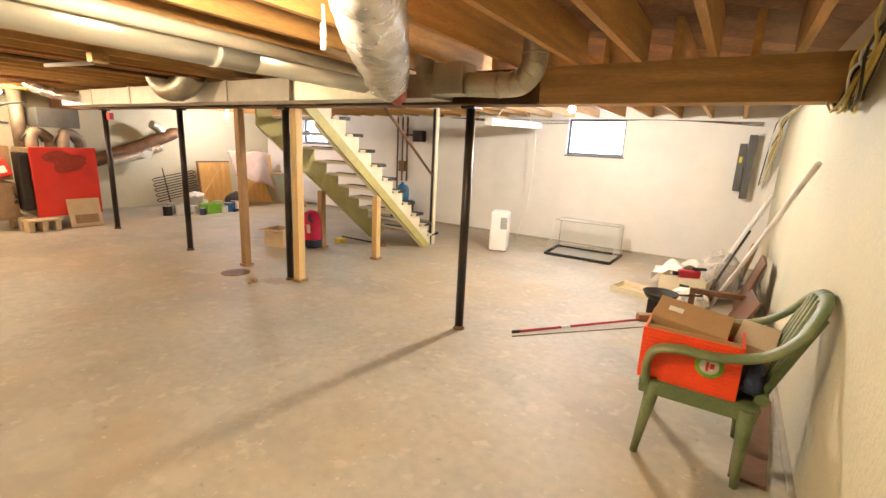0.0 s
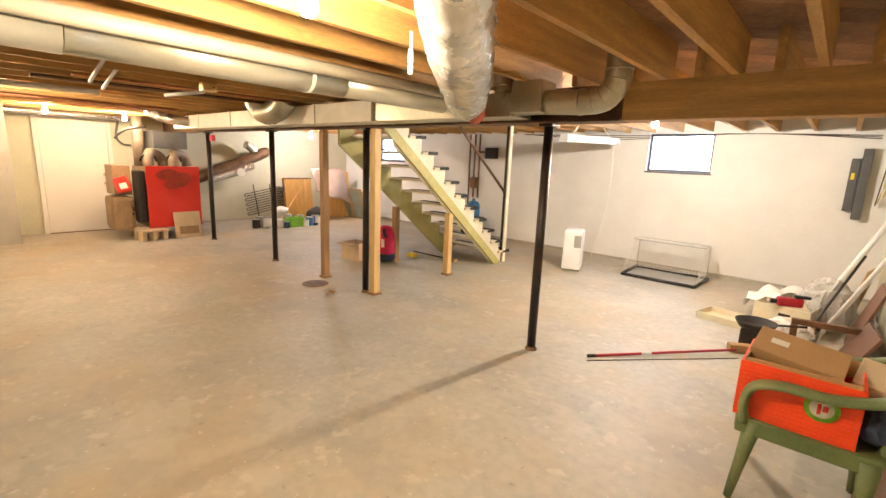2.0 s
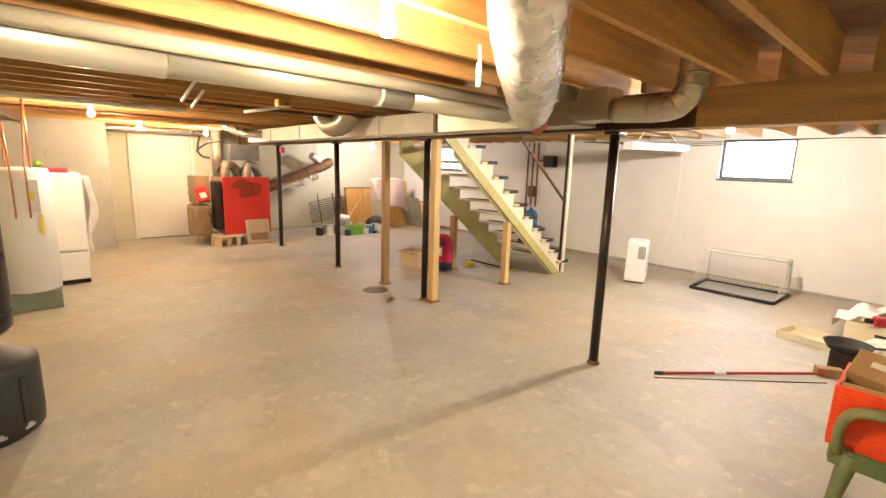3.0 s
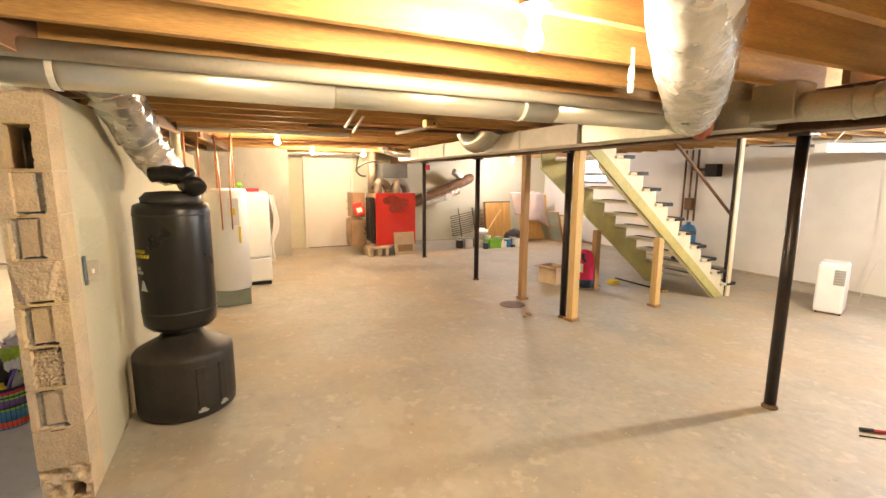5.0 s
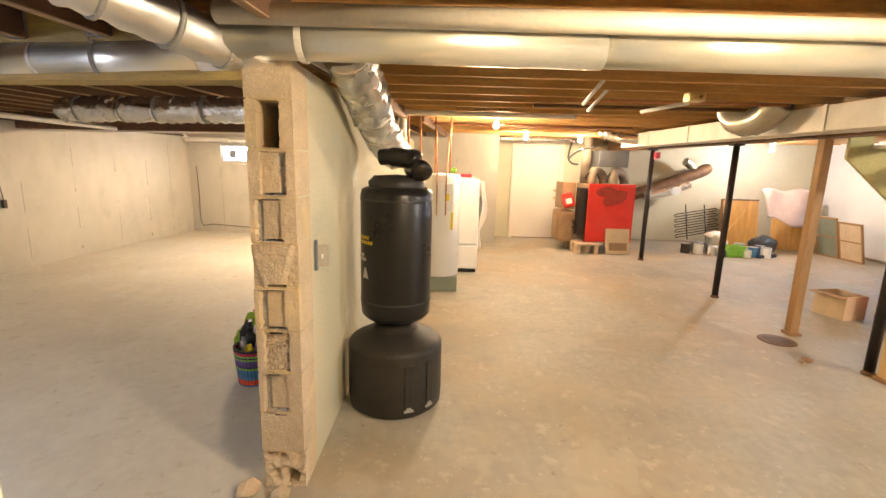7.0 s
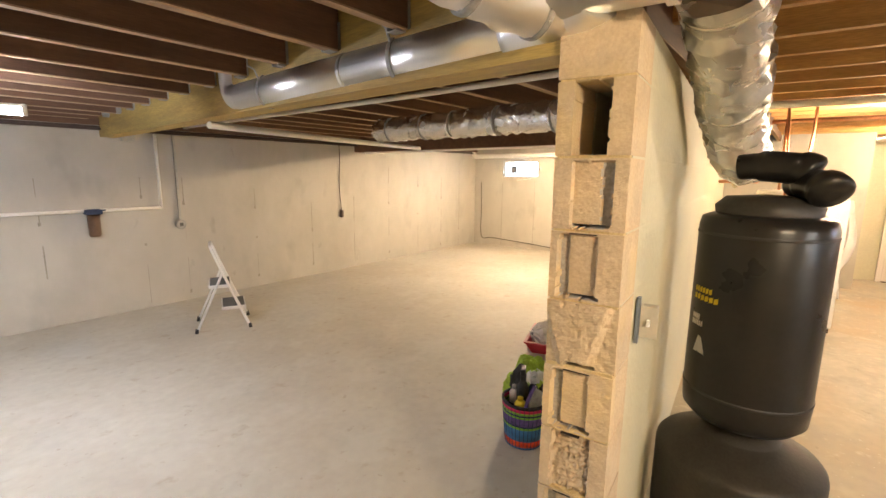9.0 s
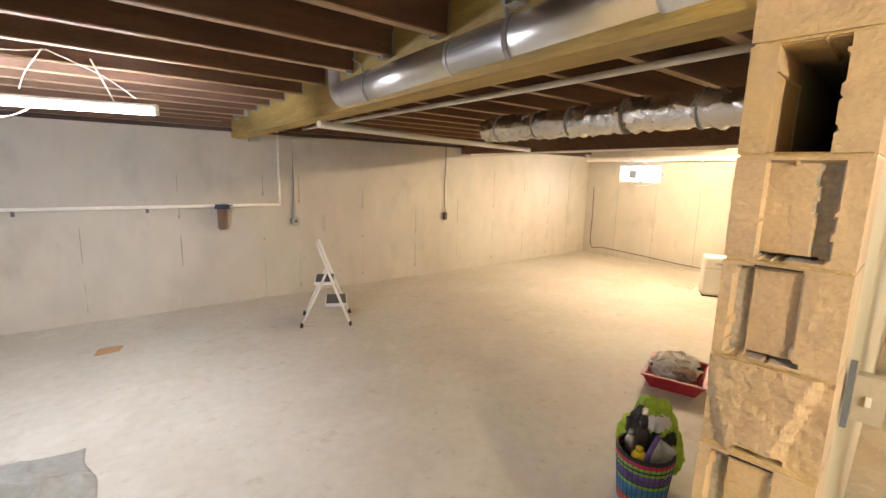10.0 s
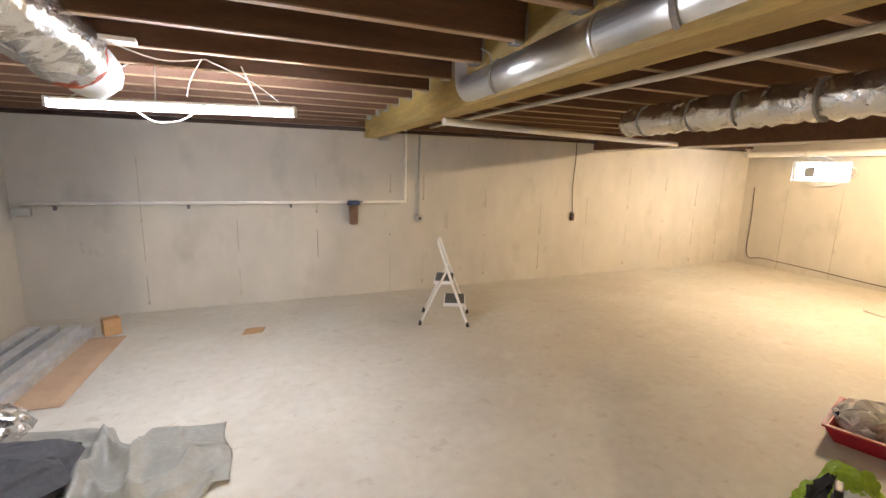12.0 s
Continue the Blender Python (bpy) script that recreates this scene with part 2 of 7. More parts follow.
M_CARDL = material("pale_cardboard", (0.60, 0.46, 0.30), 0.85, vary=0.08, scale=8, fine=90, bump=0.12)
M_CHAIR = material("green_resin", (0.12, 0.165, 0.07), 0.5, vary=0.12, scale=7, fine=70, bump=0.12, stain=(0.30, 0.30, 0.15), stain_amount=0.7, stain_scale=3)
M_ORANGE = material("orange_plastic", (0.85, 0.075, 0.018), 0.5, vary=0.08, scale=12, bump=0.1)
M_LIME = material("lime_green_plastic", (0.23, 0.52, 0.05), 0.45, vary=0.12, scale=10, bump=0.1)
M_BLUE = material("blue_plastic", (0.05, 0.20, 0.42), 0.45, vary=0.12, scale=10, bump=0.1)
M_NAVY = material("navy_cloth", (0.03, 0.045, 0.09), 0.85, vary=0.2, scale=10, bump=0.3)
M_PINK = material("raspberry_nylon", (0.62, 0.018, 0.10), 0.6, vary=0.15, scale=9, bump=0.3)
M_CLOTH = material("white_cotton", (0.74, 0.70, 0.64), 0.95, vary=0.08, scale=8, fine=120, bump=0.4)
M_BAG = material("black_vinyl", (0.012, 0.011, 0.010), 0.30, vary=0.15, scale=6, fine=40, bump=0.12)
M_BASE = material("black_moulded_plastic", (0.028, 0.025, 0.021), 0.48, vary=0.18, scale=12, fine=90, bump=0.2)
for sheen in (M_BAG, M_BASE):
    sheen.node_tree.nodes["Principled BSDF"].inputs["Specular IOR Level"].default_value = 0.3
M_YELLOW = material("yellow_print", (0.80, 0.62, 0.04), 0.5, vary=0.05)
M_PLY = material("varnished_plywood", (0.50, 0.27, 0.07), 0.5, vary=0.18, scale=3, fine=30, bump=0.1, stretch=(5, 5, 0.6))
M_WALNUT = material("dark_brown_board", (0.13, 0.058, 0.028), 0.5, vary=0.2, scale=4, fine=30, bump=0.12, stretch=(5, 5, 0.7))
M_SLATECLOTH = material("slate_grey_cloth", (0.05, 0.05, 0.054), 0.85, vary=0.15, scale=7, fine=60, bump=0.35)
M_SLATE = material("grey_green_panel", (0.20, 0.22, 0.17), 0.6, vary=0.12, scale=6, bump=0.15)
M_GREY = material("grey_painted_metal", (0.10, 0.10, 0.10), 0.5, metal=0.3, vary=0.15, scale=8, bump=0.1)
M_LGREY = material("galvanised_box", (0.42, 0.42, 0.40), 0.45, metal=0.6, vary=0.1, scale=10, bump=0.1)
M_STUD = material("steel_stud_sheet", (0.58, 0.59, 0.60), 0.42, metal=0.6, vary=0.15, scale=8, bump=0.1)
M_SHEET = material("dusty_poly_sheet", (0.27, 0.26, 0.225), 0.55, vary=0.12, scale=5, fine=30, bump=0.35, bump_distance=0.008, stain=(0.24, 0.235, 0.21), stain_amount=0.5)
M_NET = material("white_cord_net", (0.70, 0.68, 0.62), 0.8, vary=0.1)
M_REDP = material("red_plastic", (0.42, 0.018, 0.035), 0.42, vary=0.1, scale=8, bump=0.06)
M_REDRIM = material("dusty_red_rim", (0.50, 0.20, 0.19), 0.6, vary=0.2, scale=14, bump=0.1, stain=(0.55, 0.45, 0.42), stain_amount=0.6, stain_scale=5)
M_DUSTCORD = material("dark_cable", (0.07, 0.045, 0.035), 0.6, vary=0.2)
M_YCABLE = material("yellow_cable", (0.55, 0.42, 0.10), 0.6, vary=0.15)
M_WCABLE = material("white_cord", (0.72, 0.69, 0.62), 0.6, vary=0.08)
M_TREADPAD = material("grey_tread_pad", (0.085, 0.085, 0.09), 0.75, vary=0.15, scale=30, bump=0.3)
M_PINKCLOTH = material("faded_pink_cloth", (0.40, 0.29, 0.23), 0.9, vary=0.08, scale=7, fine=80, bump=0.5)
M_SWITCH = material("grey_switch_plate", (0.46, 0.44, 0.38), 0.5, metal=0.15, vary=0.06)
M_BLUEEDGE = material("blue_grey_plate_edge", (0.16, 0.19, 0.24), 0.45, metal=0.2, vary=0.1)
M_BAGLIME = material("lime_film", (0.33, 0.47, 0.035), 0.35, vary=0.2, scale=14, bump=0.5, bump_distance=0.01)
M_PURPLE = material("purple_weave", (0.13, 0.08, 0.26), 0.7, vary=0.15, scale=30, bump=0.3)
# Joist undersides catch tube and floor light: that brightness is in this colour.
M_LITEDGE = material("lit_joist_edge", (0.42, 0.29, 0.17), 0.75, vary=0.2, scale=6, fine=40, bump=0.2, stretch=(0.5, 6, 6), stain=(0.22, 0.12, 0.07), stain_amount=0.5, stain_scale=2)
M_PLASTICBAG = material("smoky_poly_bag", (0.42, 0.40, 0.36), 0.3, vary=0.15, scale=9, bump=0.6, bump_distance=0.01)
M_GLASS = clear("window_glass")
M_DAYLIGHT = glowing("daylight_backdrop", (0.62, 0.78, 1.0), 42.0)
M_TUBE = glowing("lit_tube_glass", COOL, TUBE_WATTS)


# ---- mesh helpers ----
def box(bm, a, b, bevel=0.0, m=None):
    """An axis-aligned box from corner a to corner b, with edges bevelled; m: a matrix on top."""
    a, b = Vector(a), Vector(b)
    got = bmesh.ops.create_cube(bm, size=1.0)["verts"]
    for v in got:
        v.co = Vector([(a[i] + b[i]) / 2 + v.co[i] * (b[i] - a[i]) for i in range(3)])
    if bevel:
        edges = list({e for v in got for e in v.link_edges})
        out = bmesh.ops.bevel(bm, geom=edges, offset=bevel, segments=2, profile=0.6, affect="EDGES")
        got = list({v for f in out["faces"] for v in f.verts} | {v for v in got if v.is_valid})
    if m is not None:
        bmesh.ops.transform(bm, matrix=m, verts=[v for v in got if v.is_valid])
    return got


def tube(bm, points, radius, sides=12, caps=True, flat=1.0, up=(0, 0, 1)):
    """A round (or flattened) tube along points; radius: one number or one for each point."""
    pts = [Vector(p) for p in points]
    n = len(pts)
    rad = [radius] * n if isinstance(radius, (int, float)) else list(radius)
    rings, side = [], None
    for i, p in enumerate(pts):
        d = (pts[min(i + 1, n - 1)] - pts[max(i - 1, 0)]).normalized()
        ref = Vector(up) if abs(d.dot(Vector(up))) < 0.95 else Vector((1, 0, 0))
        s = d.cross(ref).normalized() if side is None else (side - d * side.dot(d)).normalized()
        side = s
        u = s.cross(d).normalized()
        rings.append([bm.verts.new(p + rad[i] * (s * math.cos(2 * math.pi * k / sides) + u * flat * math.sin(2 * math.pi * k / sides))) for k in range(sides)])
    for r0, r1 in zip(rings, rings[1:]):
        for k in range(sides):
            f = bm.faces.new((r0[k], r0[(k + 1) % sides], r1[(k + 1) % sides], r1[k]))
            f.smooth = True
    if caps:
        bm.faces.new(list(reversed(rings[0])))
        bm.faces.new(rings[-1])
    return rings


def lathe(bm, profile, sides=32, centre=(0, 0), squash=1.0):
    """A turned shape from (radius, z) pairs."""
    rings = []
    for r, z in profile:
        if r < 1e-5:
            rings.append([bm.verts.new((centre[0], centre[1], z))])
        else:
            rings.append([bm.verts.new((centre[0] + r * math.cos(2 * math.pi * k / sides), centre[1] + squash * r * math.sin(2 * math.pi * k / sides), z)) for k in range(sides)])
    for a, b in zip(rings, rings[1:]):
        for k in range(sides):
            j = (k + 1) % sides
            if len(a) == 1 and len(b) > 1:
                f = bm.faces.new((a[0], b[j], b[k]))
            elif len(b) == 1 and len(a) > 1:
                f = bm.faces.new((a[k], a[j], b[0]))
            elif len(a) > 1:
                f = bm.faces.new((a[k], a[j], b[j], b[k]))
            else:
                continue
            f.smooth = True


def sheet(bm, nx, ny, shape, thick=0.0):
    """A grid skin from shape(u, v) with u, v from 0 to 1."""
    g = [[bm.verts.new(shape(i / nx, j / ny)) for j in range(ny + 1)] for i in range(nx + 1)]
    for i in range(nx):
        for j in range(ny):
            bm.faces.new((g[i][j], g[i + 1][j], g[i + 1][j + 1], g[i][j + 1])).smooth = True
    if thick:
        bmesh.ops.recalc_face_normals(bm, faces=bm.faces)
        bmesh.ops.solidify(bm, geom=bm.faces[:], thickness=thick)


def prism(bm, outline, depth, m=None):
    """A flat outline of (x, z) pairs drawn out along y by depth."""
    a = [bm.verts.new((x, 0, z)) for x, z in outline]
    b = [bm.verts.new((x, depth, z)) for x, z in outline]
    bm.faces.new(a)
    bm.faces.new(list(reversed(b)))
    for i in range(len(a)):
        j = (i + 1) % len(a)
        bm.faces.new((a[j], a[i], b[i], b[j]))
    bmesh.ops.recalc_face_normals(bm, faces=bm.faces)
    if m is not None:
        bmesh.ops.transform(bm, matrix=m, verts=a + b)


def solid(name, bm, mat, smooth=False):
    me = bpy.data.meshes.new(name)
    bmesh.ops.recalc_face_normals(bm, faces=bm.faces)
    bm.to_mesh(me)
    bm.free()
    me.materials.append(mat)
    ob = new(name, me)
    return ob


def part(name, bm, mat, parent, label=""):
    ob = solid(name, bm, mat)
    ob.parent = parent
    if label:
        tagged(ob, label)
    return ob


def thing(name, m, label, category, group="", kind=""):
    ob = new(name)
    ob.empty_display_size = 0.1
    ob.matrix_basis = m
    return tagged(ob, label, category, group, kind)


def whole(name, bm, mat, m, label, category, group="", kind=""):
    ob = solid(name, bm, mat)
    ob.matrix_basis = m
    return tagged(ob, label, category, group, kind)


def built(f, *a, **k):
    bm = bmesh.new()
    f(bm, *a, **k)
    return bm


def boxes(*items, bevel=0.0):
    bm = bmesh.new()
    for a, b in items:
        box(bm, a, b, bevel)
    return bm


def arc(c, r, a0, a1, plane="xz", n=8):
    """Points on an arc about c, degrees a0 to a1, in the plane named."""
    out = []
    for i in range(n + 1):
        t = radians(a0 + (a1 - a0) * i / n)
        d = {"xz": (math.cos(t), 0, math.sin(t)), "yz": (0, math.cos(t), math.sin(t)), "xy": (math.cos(t), math.sin(t), 0)}[plane]
        out.append(Vector(c) + r * Vector(d))
    return out


AT0 = Matrix.Identity(4)

# ---- large structure: the main room ----
WEST, EAST, NORTH, TOP = -10.1, 0.86, 8.5, 2.36
PART_N, PART_S, PART_END, JAMB = -0.02, -0.22, -2.24, -0.91


def slab(name, a, b, mat, label, category):
    return whole(name, boxes((a, b)), mat, AT0, label, category, kind="structure")


slab("floor", (WEST - 0.2, -0.12, -0.1), (EAST + 0.2, NORTH + 0.2, 0.0), M_FLOOR, "worn grey concrete floor with tan stains and scuffs", "floor")
ROOM2 = pose(-0.68, -5.5, 0, 0, 0, -5.0)
slab("floor_2", (-11.5, -7.2, -0.1), (2.5, -0.12, 0.0), M_FLOOR2, "beige concrete floor, paler from room light put into its colour, with faint footmarks", "floor")
slab("wall_east", (EAST, -0.3, 0), (EAST + 0.2, NORTH + 0.2, TOP), M_PAINTC, "cream painted concrete block wall", "wall")


def wall_with_holes(name, x0, x1, y0, y1, z1, holes, mat, label):
    """A wall along x with rectangular holes (xa, xb, za, zb) through it."""
    bm = bmesh.new()
    xs = x0
    for xa, xb, za, zb in sorted(holes):
        box(bm, (xs, y0, 0), (xa, y1, z1))
        if za > 0:
            box(bm, (xa, y0, 0), (xb, y1, za))
        if zb < z1:
            box(bm, (xa, y0, zb), (xb, y1, z1))
        xs = xb
    box(bm, (xs, y0, 0), (x1, y1, z1))
    return whole(name, bm, mat, AT0, label, "wall", kind="structure")


WIN1, WIN2 = (-2.10, -1.18, 1.52, 2.10), (-8.70, -7.78, 1.49, 2.04)
wall_with_holes("wall_north", WEST - 0.2, EAST, NORTH, NORTH + 0.2, TOP, [WIN1, WIN2], M_PAINT, "white painted concrete block wall with two small windows")
DOOR_Y0, DOOR_Y1, DOOR_TOP = 2.08, 3.04, 2.0
slab("wall_west", (WEST - 0.2, -0.3, 0), (WEST, NORTH, TOP), M_PAINTC, "cream painted concrete block wall behind the boiler", "wall")
slab("baseboard", (-9.0, NORTH - 0.03, 0.0), (EAST, NORTH - 0.002, 0.035), M_FLOOR, "rough concrete cove along the north wall", "cove")
slab("baseboard", (EAST - 0.03, 0.0, 0.0), (EAST - 0.002, NORTH - 0.03, 0.03), M_FLOOR, "rough concrete cove along the east wall", "cove")
slab("baseboard", (WEST + 0.002, 3.12, 0.0), (WEST + 0.03, NORTH - 0.03, 0.03), M_FLOOR, "rough concrete cove along the west wall", "cove")


def window(name, hole, y, label, bars):
    x0, x1, z0, z1 = hole
    w = thing(name, AT0, label, "window", kind="structure")
    f = 0.035
    part("window_frame", boxes(((x0, y + 0.06, z0), (x1, y + 0.11, z0 + f)), ((x0, y + 0.06, z1 - f), (x1, y + 0.11, z1)),
                               ((x0, y + 0.06, z0 + f), (x0 + f, y + 0.11, z1 - f)), ((x1 - f, y + 0.06, z0 + f), (x1, y + 0.11, z1 - f)), bevel=0.004), M_GREY, w)
    part("window_sill", boxes(((x0 - 0.02, y - 0.012, z0 - 0.03), (x1 + 0.02, y + 0.06, z0 - 0.002)), bevel=0.004), M_GREY, w)
    for za, zb in bars:
        part("glazing_bar", boxes(((x0 + f, y + 0.065, za), (x1 - f, y + 0.105, zb)), bevel=0.003), M_GREY, w)
    pane = part("pane", boxes(((x0 + f, y + 0.08, z0 + f), (x1 - f, y + 0.086, z1 - f))), M_GLASS, w)
    pane.visible_shadow = False
    return w


window("window_1", WIN1, NORTH, "small basement window full of white daylight", [])
window("window_2", WIN2, NORTH, "small two-light basement window with bright daylight", [(1.75, 1.785)])
for k, (x0, x1, z0, z1) in enumerate((WIN1, WIN2)):
    whole("backdrop", boxes(((x0 - 0.3, NORTH + 0.45, z0 - 0.3), (x1 + 0.3, NORTH + 0.46, z1 + 0.4))), M_DAYLIGHT, AT0, "plain bright overcast daylight outside the window", "backdrop", kind="structure")

# ceiling of the main room: boards and joists
bm = bmesh.new()
box(bm, (WEST - 0.2, -0.45, TOP + 0.03), (EAST + 0.2, NORTH + 0.2, TOP + 0.06))
diag = bmesh.new()
rp = random.Random(8)
for k in range(90):
    c = -14.0 + 0.187 * k * math.sqrt(2)
    box(diag, (-0.092, -11.0, 0), (0.092, 11.0, 0.022 + rp.uniform(0, 0.006)), 0, Matrix.Translation((c, 4.0, TOP)) @ Matrix.Rotation(radians(-45), 4, "Z"))
for co, no in (((WEST - 0.2, 0, 0), (-1, 0, 0)), ((EAST + 0.2, 0, 0), (1, 0, 0)), ((0, -0.45, 0), (0, -1, 0)), ((0, NORTH + 0.2, 0), (0, 1, 0))):
    bmesh.ops.bisect_plane(diag, geom=diag.verts[:] + diag.edges[:] + diag.faces[:], plane_co=co, plane_no=no, clear_outer=True)
tmp = bpy.data.meshes.new("planks")
diag.to_mesh(tmp)
diag.free()
bm.from_mesh(tmp)
bpy.data.meshes.remove(tmp)
whole("ceiling", bm, M_SUBFLOOR, AT0, "dark brown underside of the floor boards above", "ceiling", kind="structure")


def joists(name, xs, y0, y1, z0, z1, mat, label, m=AT0, along="y", half=0.02, edge=None):
    top = thing(name, m, label, "joists", kind="structure")
    rnd = random.Random(4)
    for x in xs:
        d = rnd.uniform(-0.006, 0.006)
        x += rnd.uniform(-0.004, 0.004)

        def bar(za, zb, h, e):
            return boxes(((x - h, y0 + e, za), (x + h, y1 - e, zb))) if along == "y" else boxes(((y0 + e, x - h, za), (y1 - e, x + h, zb)))

        one = part("joist", bar(z0 + d, z1, half, 0), mat, top)
        # thin paler strip below the joist, light on its underside painted in
        if edge:
            part("edge", bar(z0 + d - 0.006, z0 + d - 0.0005, half - 0.0005, 0.002), edge, one, "pale lower edge with underside light painted in")


joists("ceiling_joists", [0.57 - 0.4 * k for k in range(27)], -0.4, 4.10, 2.12, TOP - 0.002, M_LUMBER, "orange-brown exposed timber ceiling joists")
joists("ceiling_joists", [x for x in (0.37 - 0.4 * k for k in range(27)) if not -4.72 < x < -3.5], 3.94, NORTH + 0.1, 2.12, TOP - 0.002, M_LUMBER, "orange-brown exposed timber ceiling joists")
joists("ceiling_joists", [-3.83, -4.23, -4.63], 6.75, NORTH + 0.1, 2.12, TOP - 0.002, M_LUMBER, "short timber joists beyond the stair opening")

# wood and steel beams across the room
whole("timber_beam", boxes(((-0.86, 3.93, 1.872), (EAST, 4.11, 2.118)), bevel=0.006), M_BEAM, AT0, "thick brown timber ceiling beam", "beam", kind="structure")
bm = bmesh.new()
for a, b in (((WEST, 3.92, 1.872), (-0.87, 4.12, 1.886)), ((WEST, 4.013, 1.886), (-0.87, 4.027, 2.10)), ((WEST, 3.92, 2.10), (-0.87, 4.12, 2.114))):
    box(bm, a, b, 0.002)
whole("steel_beam", bm, M_RUST, AT0, "dark rusty steel I-beam carrying the joists", "beam", kind="structure")

# ---- partition of concrete block with an open end ----
pe = PART_END
bm = boxes(((WEST, PART_S + 0.004, 0), (pe - 0.80, PART_N - 0.004, 1.955)), ((pe - 0.80, PART_S + 0.004, 0), (pe - 0.20, PART_N - 0.004, 1.6)), ((pe - 0.80, PART_S + 0.004, 1.8), (pe - 0.20, PART_N - 0.004, 1.955)),
           ((pe - 0.80, PART_S + 0.004, 1.6), (pe - 0.20, PART_S + 0.05, 1.8)), ((pe - 0.80, PART_N - 0.054, 1.6), (pe - 0.20, PART_N - 0.004, 1.8)))
part_wall = whole("wall_partition", bm, M_PAINTC, AT0, "cream painted block partition with a raw broken end", "wall", kind="structure")
part("painted_face", boxes(((PART_END - 0.2, PART_N - 0.03, 0.06), (PART_END - 0.035, PART_N - 0.004, 1.955))), M_PAINTC, part_wall)
slab("wall_jamb", (JAMB, PART_S, 0), (EAST, PART_N, 2.12), M_PAINTC, "cream painted block wall beside the opening", "wall")

# ---- large structure: the second room ----
R2W, R2E, R2N, R2TOP, JOIST_Z = -9.1, 0.95, 5.35, 2.27, 2.045
whole("wall_south", boxes(((R2W - 0.2, -0.2, 0), (R2E + 0.2, 0.0, R2TOP))), M_POURED, ROOM2, "grey-beige poured concrete wall with vertical form seams", "wall", kind="structure")
wh = bmesh.new()
W2 = (0.71, 1.49, 1.465, 1.785)
for a, b in (((R2W - 0.2, 0, 0), (R2W, W2[0], R2TOP)), ((R2W - 0.2, W2[1], 0), (R2W, R2N + 1.0, R2TOP)), ((R2W - 0.2, W2[0], 0), (R2W, W2[1], W2[2])), ((R2W - 0.2, W2[0], W2[3]), (R2W, W2[1], R2TOP))):
    box(wh, a, b)
whole("wall_west_2", wh, M_POURED, ROOM2, "beige poured concrete end wall with a high small window", "wall", kind="structure")
whole("wall_east_2", boxes(((R2E, 0, 0), (R2E + 0.2, R2N + 0.2, R2TOP))), M_POURED, ROOM2, "grey poured concrete end wall", "wall", kind="structure")
# raised vertical seams that the form boards left
SEAM_X = [-0.06, -0.93, -1.77, -2.64, -3.07, -3.95, -4.83, -5.64, -6.43, -7.2, -7.9, -8.5]
seams = bmesh.new()
rs = random.Random(11)
for x in SEAM_X:
    z = rs.uniform(0.02, 0.15)
    while z < 1.45:
        ln = rs.uniform(0.12, 0.45)
        w = rs.uniform(0.002, 0.005)
        if rs.random() < 0.75:
            box(seams, (x - w + rs.uniform(-0.004, 0.004), 0.0, z), (x + w, rs.uniform(0.0015, 0.003), z + ln))
        if rs.random() < 0.35:
            box(seams, (x - 0.012, 0.0, z), (x + 0.012, 0.003, z + rs.uniform(0.02, 0.05)), 0.001)
        z += ln + rs.uniform(0.0, 0.25)
for k in range(6):
    y = 0.7 + 0.75 * k
    box(seams, (R2W, y - 0.004, 0.02), (R2W + 0.002, y + 0.004, rs.uniform(0.8, 1.4)))
whole("trim", seams, M_SEAM, ROOM2, "thin raised form seams on the poured walls", "seams", kind="structure")

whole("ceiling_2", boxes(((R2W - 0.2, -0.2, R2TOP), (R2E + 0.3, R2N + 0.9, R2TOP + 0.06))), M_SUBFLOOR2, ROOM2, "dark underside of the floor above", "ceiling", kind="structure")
JY = [0.04 + 0.4065 * k for k in range(14)]


def skewed(x, turn):
    """A frame on the south wall at x, turned a little from the room's own axes."""
    return ROOM2 @ pose(x, 0, 0, 0, 0, turn)


DARK_JOISTS = "dark red-brown exposed ceiling joists with light painted on lower edges"
joists("ceiling_joists", JY, -2.24, R2E + 0.1, JOIST_Z, R2TOP - 0.002, M_LUMBER2, DARK_JOISTS, ROOM2, "x", edge=M_LITEDGE)
joists("ceiling_joists", [y - 0.135 for y in JY], -5.52, -2.46, JOIST_Z, R2TOP - 0.002, M_LUMBER2, DARK_JOISTS, ROOM2, "x", edge=M_LITEDGE)
joists("ceiling_joists", JY, R2W, -5.80, JOIST_Z, R2TOP - 0.002, M_LUMBER2, DARK_JOISTS, ROOM2, "x", edge=M_LITEDGE)
treated = whole("timber_beam", boxes(((-0.0, 0.0, 1.87), (0.14, R2N - 0.2, 2.262)), bevel=0.005), M_TREATED, skewed(-2.47, -3.4), "yellowish treated timber ceiling beam", "beam", kind="structure")
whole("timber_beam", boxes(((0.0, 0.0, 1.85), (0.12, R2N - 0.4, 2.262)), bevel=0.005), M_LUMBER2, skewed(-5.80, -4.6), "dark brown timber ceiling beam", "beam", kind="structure")
